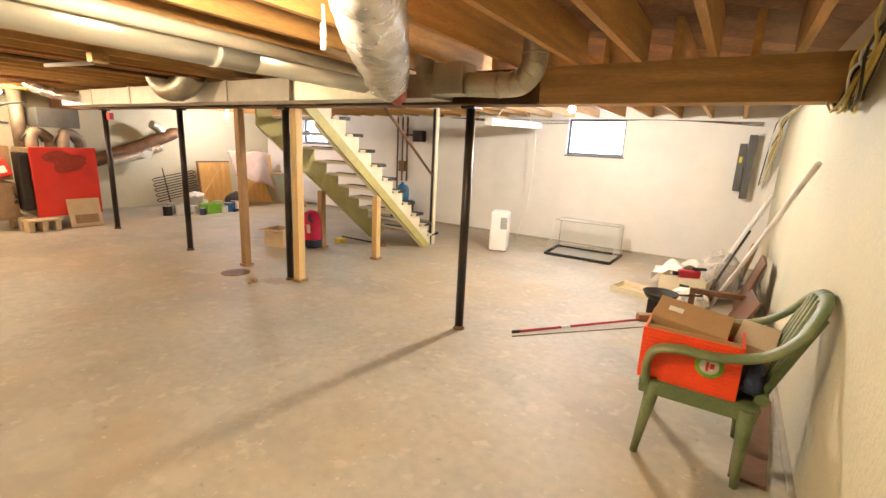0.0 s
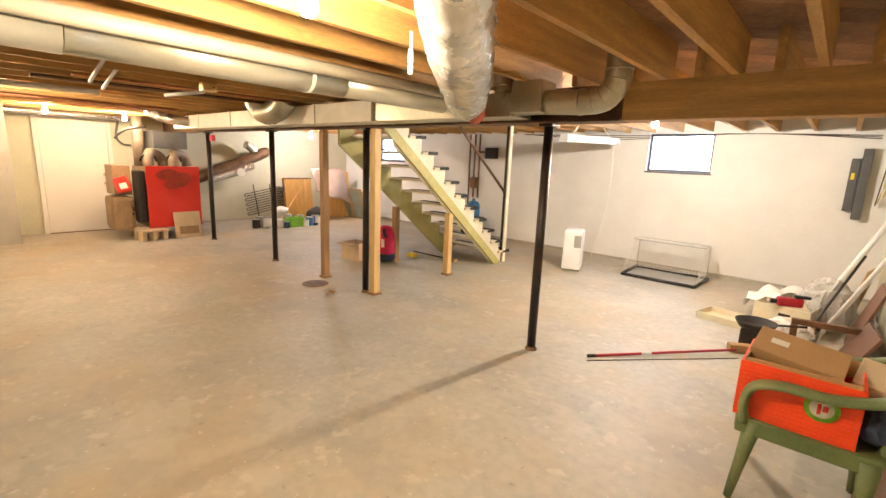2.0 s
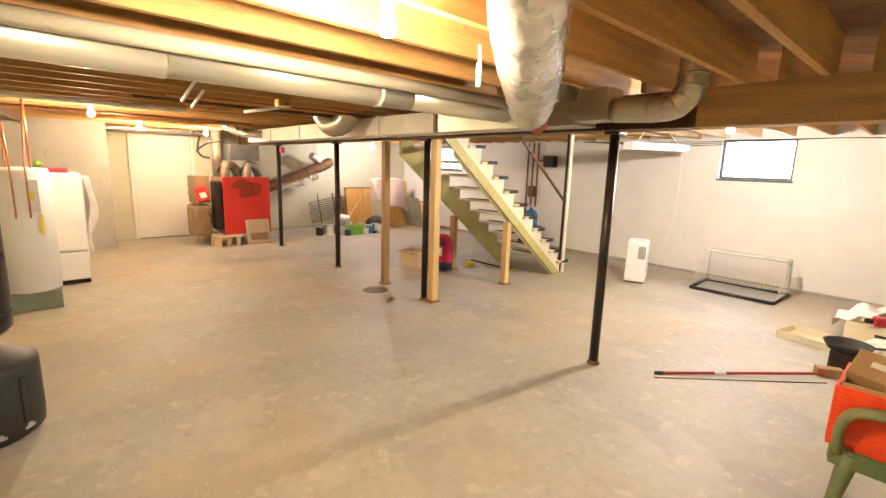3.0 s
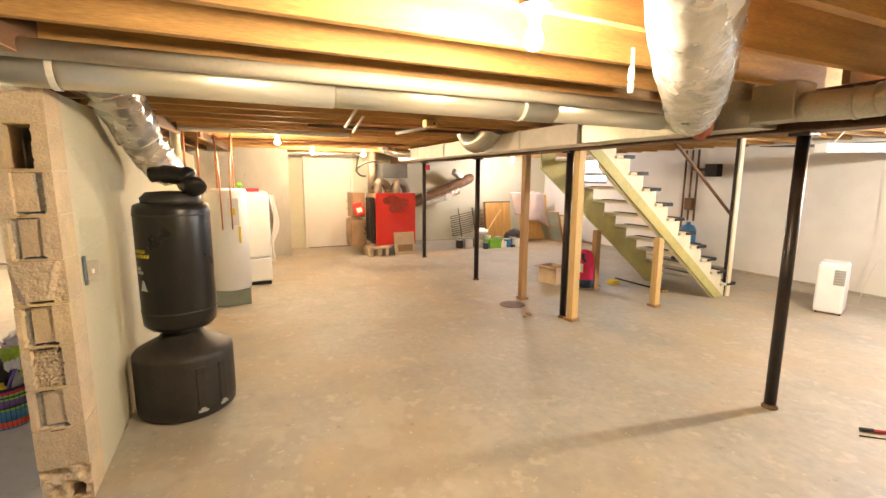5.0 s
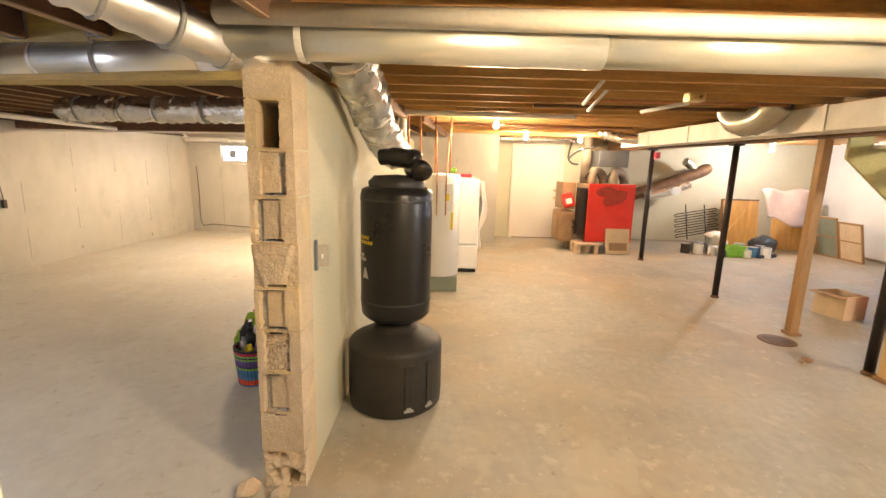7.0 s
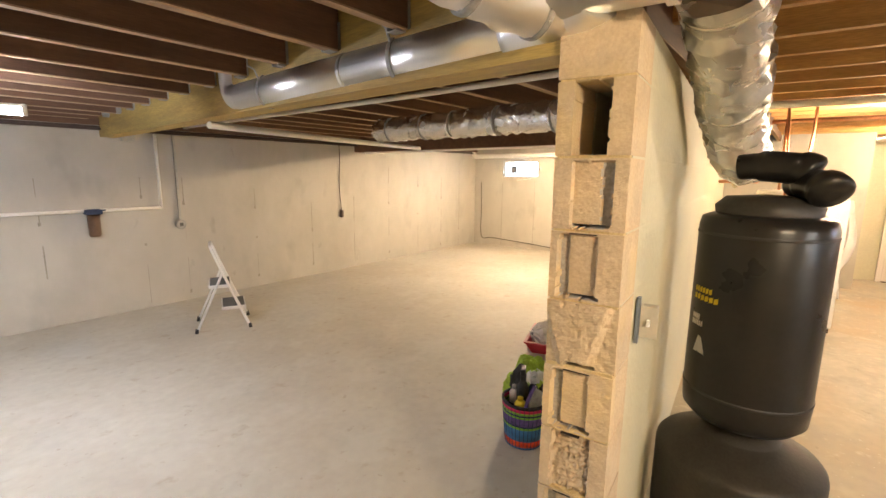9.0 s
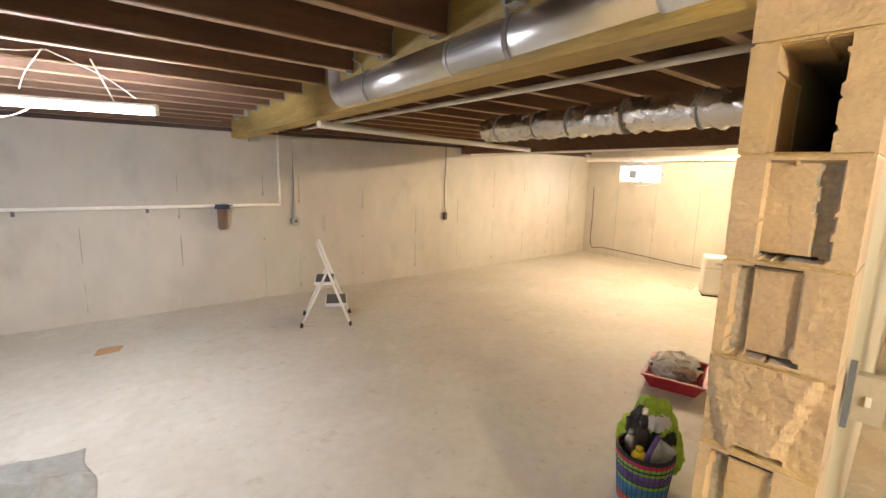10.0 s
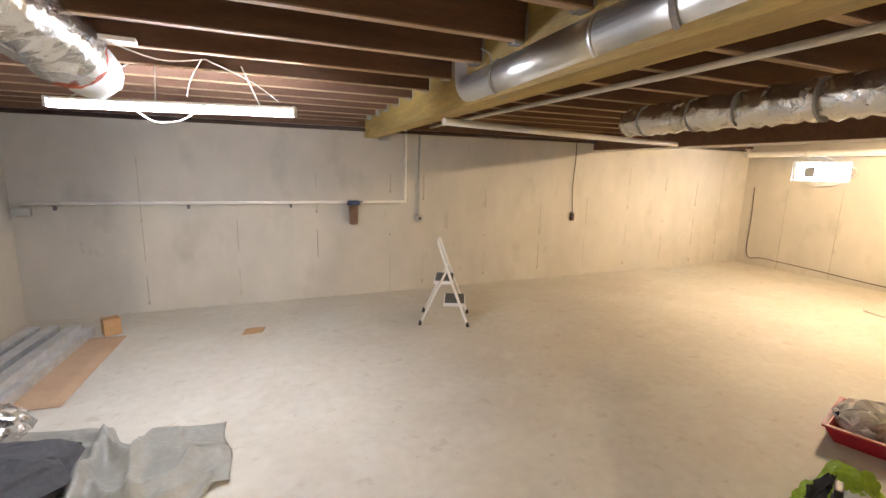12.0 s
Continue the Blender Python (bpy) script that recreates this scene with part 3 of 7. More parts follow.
for y in JY[1:13]:
    # a folded steel hanger under each joist end, nailed to the beam
    bm = boxes(((0.142, y - 0.026, JOIST_Z - 0.010), (0.185, y + 0.026, JOIST_Z - 0.007)), ((0.142, y - 0.026, JOIST_Z - 0.007), (0.185, y - 0.0235, JOIST_Z + 0.10)),
               ((0.142, y + 0.0235, JOIST_Z - 0.007), (0.185, y + 0.026, JOIST_Z + 0.10)), ((0.142, y - 0.05, JOIST_Z - 0.002), (0.145, y - 0.027, JOIST_Z + 0.10)), ((0.142, y + 0.027, JOIST_Z - 0.002), (0.145, y + 0.05, JOIST_Z + 0.10)))
    part("joist_hanger", bm, M_LGREY, treated, "grey folded steel joist hanger")
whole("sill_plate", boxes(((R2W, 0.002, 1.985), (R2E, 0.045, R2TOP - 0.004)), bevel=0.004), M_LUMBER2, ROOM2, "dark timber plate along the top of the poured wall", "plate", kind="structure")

# ---- posts ----
def steel_post(x, y):
    p = thing("steel_post", pose(x, y, 0), "slim black steel support post under the beam", "post", "posts under the beam")
    bm = bmesh.new()
    tube(bm, [(0, 0, 0.03), (0, 0, 1.85)], 0.037, 20)
    part("shaft", bm, M_STEEL, p)
    part("base_plate", built(lathe, [(0, 0), (0.05, 0), (0.05, 0.012), (0.03, 0.03), (0.022, 0.05), (0, 0.05)], 16), M_RUST, p)
    part("top_plate", boxes(((-0.06, -0.06, 1.848), (0.06, 0.06, 1.871)), bevel=0.003), M_STEEL, p)


for x in (-1.45, -3.685, -5.77, -7.945):
    steel_post(x, 4.02)


def wood_post(x, y, h, w, mat, label, lean=0.0):
    p = thing("wooden_post", pose(x, y, 0, lean, 0, random.Random(int(x * 100)).uniform(-3, 3)), label, "post", "wooden posts")
    part("shaft", boxes(((-w / 2, -w / 2, 0.012), (w / 2, w / 2, h)), bevel=0.006), mat, p)
    part("base_block", boxes(((-w / 2 - 0.012, -w / 2 - 0.02, 0), (w / 2 + 0.03, w / 2 + 0.012, 0.028)), bevel=0.004), M_OLDPINE, p)


wood_post(-3.56, 4.05, 1.865, 0.088, M_PINE, "pale pine post beside a black steel post")
wood_post(-4.545, 4.05, 1.865, 0.082, M_OLDPINE, "aged brown timber post under the beam")
wood_post(-3.60, 5.38, 0.86, 0.085, M_PINE, "short pine post under the stair stringer")
wood_post(-4.66, 5.385, 0.84, 0.085, M_OLDPINE, "short brown post under the stair stringer")

# ---- staircase, rising towards the beam ----
stair = thing("staircase", pose(-4.12, 0, 0), "open wooden staircase with olive stringers and black-edged treads", "stairs")
RISE, RUN = 0.183, 0.2243
foot_y = 6.66


def stringer(x0, x1, mat, strip):
    # side outline in (y, z), stepped on top
    top, n = [], 11
    for k in range(1, n + 1):
        yf = 6.48 - (k - 2) * RUN + RUN / 2
        top += [(yf, (k - 1) * RISE - (0.03 if k > 1 else 0)), (yf, k * RISE - 0.03)]
    y_end = 6.48 - (n - 2) * RUN - RUN / 2
    out = [(6.70, 0.0)] + top[1:] + [(y_end, n * RISE - 0.03), (y_end, n * RISE - 0.31), (6.44, 0.0)]
    bm = bmesh.new()
    a = [bm.verts.new((x0, y, z)) for y, z in out]
    b = [bm.verts.new((x1, y, z)) for y, z in out]
    bm.faces.new(a)
    bm.faces.new(list(reversed(b)))
    for i in range(len(a)):
        j = (i + 1) % len(a)
        bm.faces.new((a[j], a[i], b[i], b[j]))
    return part("stringer", bm, mat, stair, strip)


stringer(0.50, 0.535, M_CREAM, "cream painted stepped stringer")
stringer(-0.55, -0.515, M_GREENPAINT, "olive painted stepped stringer")
bm = bmesh.new()
prof = [(6.64, 0.0), (3.98, 2.18), (3.98, 2.03), (6.46, 0.0)]
va = [bm.verts.new((0.5375, y, z)) for y, z in prof]
vb = [bm.verts.new((0.565, y, z)) for y, z in prof]
bm.faces.new(va), bm.faces.new(list(reversed(vb)))
for i in range(4):
    bm.faces.new((va[(i + 1) % 4], va[i], vb[i], vb[(i + 1) % 4]))
part("side_board", bm, M_GREENPAINT, stair, "light olive side board")
for k in range(1, 12):
    yc = 6.48 - (k - 2) * RUN
    z = k * RISE
    tread = part("tread", boxes(((-0.56, yc - 0.125, z - 0.03), (0.57, yc + 0.125, z)), bevel=0.004), M_CREAM, stair)
    part("tread_cover", boxes(((-0.50, yc + 0.045, z), (0.585, yc + 0.135, z + 0.008)), ((0.572, yc - 0.03, z - 0.032), (0.585, yc + 0.135, z)), ((-0.50, yc + 0.126, z - 0.032), (0.585, yc + 0.135, z)), bevel=0.002), M_BLACK, tread, "black rubber tread cover")
# newel post and the dark brace above the flight
post = thing("stair_newel", pose(-3.58, 6.72, 0), "white painted post at the foot of the stairs", "post")
part("shaft", boxes(((-0.03, -0.035, 0), (0.03, 0.035, 2.118)), bevel=0.004), M_CREAM, post)
part("edge_strip", boxes(((-0.034, -0.045, 0), (0.01, -0.037, 2.1)), bevel=0.002), M_STEEL, post, "dark strip along the post")
bm = bmesh.new()
tube(bm, [(-3.58, 5.36, 2.115), (-3.58, 6.67, 1.10)], 0.026, 4)
whole("stair_handrail", bm, M_WALNUT, AT0, "dark brown sloping handrail over the stairs", "handrail")

# ---- ductwork in the main room ----
trunk = thing("trunk_duct", AT0, "whitish rectangular sheet-metal trunk duct along the beam", "duct")
xs = [-8.25, -7.2, -6.1, -5.05, -4.05, -3.1]
for a, b in zip(xs, xs[1:]):
    part("duct_section", boxes(((a + 0.004, 3.60, 1.892), (b - 0.004, 3.905, 2.09)), bevel=0.006), M_DUCTW, trunk)
    part("duct_seam", boxes(((b - 0.018, 3.588, 1.888), (b + 0.018, 3.9, 2.098)), bevel=0.003), M_DUCTW, trunk)
part("duct_section", boxes(((-3.08, 3.62, 1.892), (-1.55, 3.905, 2.06)), bevel=0.006), M_GALVOLD, trunk, "dull grey duct section")


def ribbed(points, radius, pitch, depth, sides=16, seed=1, wobble=0.01):
    """A crinkled flexible duct along a smooth line through points."""
    pts = [Vector(p) for p in points]
    dense = []
    for i in range(len(pts) - 1):
        p0, p1, p2, p3 = pts[max(i - 1, 0)], pts[i], pts[i + 1], pts[min(i + 2, len(pts) - 1)]
        steps = max(2, int((p2 - p1).length / (pitch / 2)))
        for k in range(steps):
            t = k / steps
            dense.append(0.5 * ((2 * p1) + (p2 - p0) * t + (2 * p0 - 5 * p1 + 4 * p2 - p3) * t * t + (3 * p1 - p0 - 3 * p2 + p3) * t ** 3))
    dense.append(pts[-1])
    rnd = random.Random(seed)
    rad = [radius + (depth if k % 2 else -depth) * rnd.uniform(0.4, 1.0) for k in range(len(dense))]
    bm = bmesh.new()
    rings = tube(bm, dense, rad, sides)
    for r in rings:
        for v in r:
            v.co += Vector((rnd.uniform(-wobble, wobble), rnd.uniform(-wobble, wobble), rnd.uniform(-wobble, wobble)))
    return bm


def catmull(points, n=8):
    pts = [Vector(p) for p in points]
    out = []
    for i in range(len(pts) - 1):
        p0, p1, p2, p3 = pts[max(i - 1, 0)], pts[i], pts[i + 1], pts[min(i + 2, len(pts) - 1)]
        for k in range(n):
            t = k / n
            out.append(0.5 * ((2 * p1) + (p2 - p0) * t + (2 * p0 - 5 * p1 + 4 * p2 - p3) * t * t + (3 * p1 - p0 - 3 * p2 + p3) * t ** 3))
    out.append(pts[-1])
    return out


rd = thing("round_duct", AT0, "long round galvanised duct hung under the joists", "duct")
for a, b in ((-0.30, 1.2), (1.2, 2.6), (2.6, 3.58)):
    bm = bmesh.new()
    tube(bm, [(-2.19, a + 0.003, 2.022), (-2.18, b - 0.003, 2.014)], 0.083, 32)
    part("pipe_section", bm, M_DUCTC, rd)
for y in (0.05, 2.35):
    bm = bmesh.new()
    for k in range(24):
        t0, t1 = 2 * math.pi * k / 24, 2 * math.pi * (k + 1) / 24
        q = [(-2.185 + r * math.cos(t), y + dy, 2.018 + r * math.sin(t)) for r, t, dy in ((0.087, t0, -0.012), (0.087, t1, -0.012), (0.087, t1, 0.012), (0.087, t0, 0.012))]
        bm.faces.new([bm.verts.new(c) for c in q])
    bmesh.ops.remove_doubles(bm, verts=bm.verts, dist=1e-4)
    bmesh.ops.solidify(bm, geom=bm.faces[:], thickness=0.003)
    part("hanger_strap", bm, M_DUCTW, rd, "pale hanging strap")

foil = thing("foil_flex_duct", AT0, "fat silver foil-wrapped flexible duct drooping to the beam", "duct")
part("sleeve", ribbed([(-0.50, 1.70, 2.22), (-0.66, 1.92, 2.10), (-0.88, 2.22, 2.005), (-1.2, 2.65, 1.985), (-1.55, 3.1, 1.975), (-1.83, 3.46, 1.985)], 0.133, 0.10, 0.006, 24, 3, 0.007), M_FOILW, foil)
part("torn_lining", ribbed([(-1.62, 3.28, 1.93), (-1.78, 3.50, 1.905), (-1.86, 3.62, 1.91)], 0.06, 0.05, 0.006, 12, 5, 0.01), M_FIBRE, foil, "reddish fibre lining showing at the end")

elbows = thing("duct_elbows", AT0, "dull galvanised duct fittings on top of the beam", "duct")
bm = bmesh.new()
tube(bm, catmull([(-1.67, 3.70, 2.34), (-1.67, 3.70, 2.14), (-1.62, 3.70, 2.02), (-1.52, 3.70, 1.98)], 5), 0.085, 20)
part("elbow", bm, M_GALVOLD, elbows)
part("boot", boxes(((-1.54, 3.60, 1.915), (-1.30, 3.80, 2.13)), bevel=0.008), M_GALVOLD, elbows)
bm = bmesh.new()
tube(bm, catmull([(-1.30, 3.70, 1.985), (-1.02, 3.70, 1.975), (-0.90, 3.70, 1.99), (-0.83, 3.70, 2.07), (-0.82, 3.70, 2.18), (-0.82, 3.70, 2.34)], 5), 0.082, 20)
part("elbow", bm, M_GALVOLD, elbows)
for c in ((-1.67, 3.70, 2.12), (-0.82, 3.70, 2.16)):
    bm = bmesh.new()
    tube(bm, [(c[0], c[1], c[2] - 0.006), (c[0], c[1], c[2] + 0.006)], 0.089, 20)
    part("crimp_ring", bm, M_GALVOLD, elbows)
for p, d in (((-0.955, 3.70, 1.98), (1, 0, 0.12)), ((-0.895, 3.70, 1.997), (0.85, 0, 0.5)), ((-0.85, 3.70, 2.04), (0.55, 0, 0.85)), ((-0.825, 3.70, 2.10), (0.2, 0, 1)), ((-1.655, 3.70, 2.08), (0.2, 0, -1)), ((-1.62, 3.70, 2.025), (0.6, 0, -0.8))):
    bm = bmesh.new()
    gore = 0.004 * Vector(d)
    tube(bm, [Vector(p) - gore, Vector(p) + gore], 0.0865, 20)
    part("gore_seam", bm, M_GALVOLD, elbows)
bm = bmesh.new()
tube(bm, [(-1.06, 3.70, 1.976), (-1.04, 3.70, 1.976)], 0.087, 20)
part("crimp_ring", bm, M_GALVOLD, elbows)

bm = ribbed([(-3.85, 0.22, 1.62), (-3.45, 0.16, 1.76), (-2.95, 0.14, 1.95), (-2.55, 0.12, 2.10)], 0.12, 0.07, 0.012, 16, 9, 0.012)
slope = thing("foil_flex_duct", AT0, "crinkled silver foil duct sloping along the partition", "duct")
part("sleeve", bm, M_FOILW, slope)
for p, q in (((-3.83, 0.217, 1.627), (-3.81, 0.214, 1.634)), ((-3.2, 0.15, 1.857), (-3.185, 0.149, 1.863)), ((-2.62, 0.123, 2.075), (-2.605, 0.122, 2.08))):
    bm = bmesh.new()
    tube(bm, [p, q], 0.126, 20)
    part("clamp", bm, M_FOIL, slope, "thin metal clamp band")
bm = ribbed([(-5.05, 3.44, 2.2), (-4.92, 3.42, 2.08), (-4.72, 3.40, 2.01), (-4.50, 3.42, 2.03), (-4.36, 3.46, 2.16)], 0.125, 0.07, 0.008, 16, 10, 0.008)
short = thing("foil_flex_duct", AT0, "short crinkled metal duct joining the trunk duct", "duct")
part("sleeve", bm, M_GALVOLD, short)
bm = bmesh.new()
tube(bm, [(-5.0, 3.43, 2.145), (-4.99, 3.43, 2.135)], 0.131, 20)
part("clamp", bm, M_FOIL, short, "bright metal clamp band")
bm = ribbed([(-8.1, 3.2, 2.2), (-7.9, 3.2, 2.10), (-7.7, 3.35, 2.02), (-7.6, 3.62, 2.0)], 0.075, 0.06, 0.009, 14, 12, 0.008)
whole("foil_flex_duct", bm, M_FOIL, AT0, "crinkled foil duct near the boiler", "duct")


# ---- lamps ----
AMBER = (1.0, 0.75, 0.48)


def bulb(x, y, z, top, power, colour=WARM, label="lit bare bulb in a white ceiling socket"):
    b = thing("bare_bulb", pose(x, y, z), label, "lamp", "bare ceiling bulbs")
    part("glass", built(lathe, [(0, -0.035), (0.018, -0.031), (0.029, -0.015), (0.030, 0.0), (0.024, 0.02), (0.014, 0.042), (0.013, 0.05), (0, 0.05)], 16), glowing("lit_bulb_glass", colour, BULB_WATTS * power), b, "glowing warm glass bulb")
    part("socket", built(lathe, [(0, 0.05), (0.02, 0.05), (0.024, 0.075), (0.05, 0.095), (0.055, top - z), (0, top - z)], 16), M_WHITEP, b)
    return b


bulb(-1.00, 1.62, 2.02, 2.12, 1.65)
bulb(-5.82, 1.19, 2.01, 2.12, 1.35, AMBER)
bulb(-8.24, 1.96, 2.02, 2.12, 1.1, AMBER)
bulb(-8.62, 3.00, 2.02, 2.12, 1.15, AMBER)
bulb(-1.21, 5.79, 2.01, 2.12, 3.2, (1.0, 0.88, 0.74))
bulb(-8.84, 6.60, 1.955, 2.12, 1.45, (1.0, 0.88, 0.84))
bulb(-7.6, -2.2, 2.05, 2.268, 4.4, AMBER)

off = thing("fluorescent_fixture", pose(-2.49, 7.18, 1.93, 0, -1, 78), "unlit white fluorescent tube fixture on chains", "lamp")
bm = bmesh.new()
prism(bm, [(-0.085, -0.02), (0.085, -0.02), (0.04, 0.05), (-0.04, 0.05)], 1.2, pose(-0.6, 0, 0, 0, 0, -90))
part("housing", bm, M_WHITEP, off)
for dx in (-0.5, 0.5):
    part("end_cap", boxes(((dx * 1.21 - 0.01, -0.07, -0.045), (dx * 1.21 + 0.01, 0.07, 0.05)), bevel=0.004), M_WHITEP, off)
for dy in (-0.03, 0.03):
    bm = bmesh.new()
    tube(bm, [(-0.59, dy, -0.036), (0.59, dy, -0.036)], 0.013, 12)
    part("tube", bm, M_WHITE, off, "unlit glass tube")
for dx in (-0.45, 0.45):
    bm = bmesh.new()
    tube(bm, [(dx, 0, 0.045), (dx * 0.62, 0.02, 0.19)], 0.007, 6)
    part("chain", bm, M_WCABLE, off)
bm = bmesh.new()
tube(bm, catmull([(-2.37, 7.72, 1.93), (-2.36, 7.74, 1.5), (-2.40, 7.78, 0.9), (-2.55, 7.8, 0.25), (-2.6, 7.85, 0.02)], 6), 0.004, 6)
whole("extension_lead", bm, M_WCABLE, AT0, "white power cord hanging from the lamp", "cord")

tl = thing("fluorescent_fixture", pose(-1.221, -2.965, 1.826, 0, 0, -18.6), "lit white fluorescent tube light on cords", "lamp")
part("housing", boxes(((-0.60, -0.03, 0.016), (0.60, 0.03, 0.036)), bevel=0.008), M_WHITEP, tl)
for dy in (-0.02, 0.02):
    bm = bmesh.new()
    tube(bm, [(-0.59, dy, 0.0), (0.59, dy, 0.0)], 0.0145, 12)
    part("tube", bm, M_TUBE, tl, "glowing white glass tube")
for dx in (-0.6, 0.6):
    part("end_cap", boxes(((dx - 0.008, -0.036, -0.016), (dx + 0.008, 0.036, 0.037)), bevel=0.003), M_WHITEP, tl)
for a, b in (((-0.42, 0, 0.036), (-0.36, 0.1, 0.214)), ((0.1, 0, 0.036), (0.08, 0.02, 0.214)), ((0.5, 0, 0.036), (0.2, 0.02, 0.214))):
    bm = bmesh.new()
    tube(bm, [a, b], 0.004, 6)
    part("cord", bm, M_WCABLE, tl)

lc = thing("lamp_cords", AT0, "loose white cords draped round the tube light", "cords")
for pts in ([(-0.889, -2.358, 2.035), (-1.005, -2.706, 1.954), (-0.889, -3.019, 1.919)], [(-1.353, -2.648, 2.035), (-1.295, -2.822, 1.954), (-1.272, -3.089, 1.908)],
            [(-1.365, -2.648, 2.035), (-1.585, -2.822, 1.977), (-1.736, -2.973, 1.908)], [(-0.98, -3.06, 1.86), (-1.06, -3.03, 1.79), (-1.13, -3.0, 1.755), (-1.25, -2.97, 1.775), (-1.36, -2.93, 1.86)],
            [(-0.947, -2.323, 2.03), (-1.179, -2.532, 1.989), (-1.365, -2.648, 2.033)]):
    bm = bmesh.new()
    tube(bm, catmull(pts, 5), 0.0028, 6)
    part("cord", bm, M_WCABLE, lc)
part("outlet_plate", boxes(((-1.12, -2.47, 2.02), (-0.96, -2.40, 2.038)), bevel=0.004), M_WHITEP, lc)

bm = bmesh.new()
tube(bm, [(-2.055, -0.22, 2.066), (-2.045, 3.45, 2.062)], 0.038, 20)
whole("vent_pipe", bm, M_OLDPVC, AT0, "long beige plastic vent pipe beside the round duct", "pipe")


# ---- boiler and what stands round it ----
bo = thing("boiler", pose(-9.35, 3.2, 0), "old oil boiler with a red enamel front and sooty patch", "boiler")
part("body", boxes(((0.0, 0.02, 0.20), (0.80, 0.83, 1.24)), bevel=0.012), M_SIDING, bo, "brown sheet-metal casing")
front_panel = part("front_panel", boxes(((0.805, 0.0, 0.20), (0.835, 0.85, 1.262)), bevel=0.008), M_RED, bo, "bright red enamel front panel")
bm = bmesh.new()
ring = []
for k in range(28):
    t = 2 * math.pi * k / 28
    r = 1 + 0.16 * math.sin(3 * t + 1) + 0.1 * math.sin(5 * t)
    ring.append((0.40 + 0.255 * r * math.cos(t) + (0.07 if math.sin(t) < 0 else 0), 1.05 + 0.165 * r * math.sin(t)))
mid = bm.verts.new((0.8395, 0.42, 1.05))
outer = [bm.verts.new((0.8395, y, z)) for y, z in ring]
inner = [bm.verts.new((0.834, y, z)) for y, z in ring]
for k in range(28):
    j = (k + 1) % 28
    bm.faces.new((mid, outer[k], outer[j]))
    bm.faces.new((outer[k], inner[k], inner[j], outer[j]))
part("soot_patch", bm, M_SOOT, front_panel, "dark soot patch on the red panel")
part("side_panel", boxes(((0.05, -0.40, 0.76), (0.52, -0.14, 1.26)), bevel=0.01), M_SIDING, bo, "brown side panel")
part("burner", boxes(((0.50, -0.13, 0.30), (0.80, 0.0, 1.18)), bevel=0.03), M_DARK, bo, "black oil burner")
tilt = pose(0.66, -0.27, 0.84, 14, -18, 0)
part("burner_cover", boxes(((-0.09, -0.10, -0.02), (0.03, 0.10, 0.24)), bevel=0.02), M_RED, bo, "tilted red burner cover").matrix_basis = tilt
part("burner_label", boxes(((0.0305, -0.06, 0.03), (0.0335, 0.05, 0.13))), M_WHITE, bo).matrix_basis = tilt
part("burner_casing", boxes(((0.12, -0.47, 0.16), (0.68, -0.145, 0.74)), bevel=0.07), M_SIDING, bo, "rounded brown burner casing")
bm = bmesh.new()
tube(bm, arc((0.68, -0.2, 0.5), 0.07, 0, 330, "xz", 14), 0.012, 8)
part("hose", bm, M_DARK, bo)
for y in (0.16, 0.56):
    bm = bmesh.new()
    tube(bm, catmull([(0.45, y, 1.24), (0.45, y, 1.38), (0.42, y + 0.04, 1.47), (0.36, y + 0.16, 1.45), (0.3, y + 0.26, 1.36), (0.3, y + 0.28, 1.25)], 5), 0.085, 16)
    part("flue_elbow", bm, M_FLUE, bo, "bent flue pipe")
    bm = bmesh.new()
    tube(bm, arc((0.47, y, 1.33), 0.125, 0, 180, "yz", 14), 0.018, 8)
    part("hose_loop", bm, M_DARK, bo)
bm = bmesh.new()
tube(bm, [(0.2, 0.1, 1.24), (0.2, 0.1, 2.1)], 0.09, 18)
part("flue", bm, M_FLUE, bo, "upright galvanised flue")
part("plenum", boxes(((-0.1, 0.25, 1.56), (0.5, 0.80, 1.86)), bevel=0.01), M_GREY, bo, "grey sheet-metal plenum")
for x, y in ((0.62, -0.2), (0.62, 0.02), (0.2, -0.2), (0.15, 0.6), (0.62, 0.62)):
    part("foot_block", boxes(((x, y, 0), (x + 0.16, y + 0.16, 0.2)), bevel=0.008), M_BLOCK, bo, "rough concrete block foot")
bm = bmesh.new()
tube(bm, catmull([(0.9, 0.05, 1.9), (0.85, -0.2, 1.85), (0.7, -0.32, 1.75), (0.6, -0.33, 1.7)], 5), 0.018, 8)
part("conduit", bm, M_GREY, bo)

pal = thing("cut_pallet", pose(-8.48, 3.0, 0, 0, 0, 8), "short pale wooden pallet offcut by the boiler", "pallet")
part("deck", boxes(((-0.05, 0, 0.16), (0.2, 0.42, 0.19)), bevel=0.004), M_CARDL, pal)
for y in (0, 0.17, 0.34):
    part("leg", boxes(((0.0, y, 0), (0.15, y + 0.07, 0.158)), bevel=0.004), M_CARDL, pal)

bd = thing("leaning_carton", pose(-8.42, 3.56, 0, 0, -12, 0), "flat tan carton leaning on the red boiler", "carton")
part("panel", boxes(((0, 0, 0), (0.05, 0.43, 0.46)), bevel=0.006), M_CARDL, bd)
part("lower_patch", boxes(((0.052, 0.06, 0.06), (0.057, 0.38, 0.20))), M_SIDING, bd, "darker brown patch")

# long duct offcut fixed on the west wall
dk = thing("duct_offcut", AT0, "long brown insulated duct offcut propped on the wall", "duct")
bm = bmesh.new()
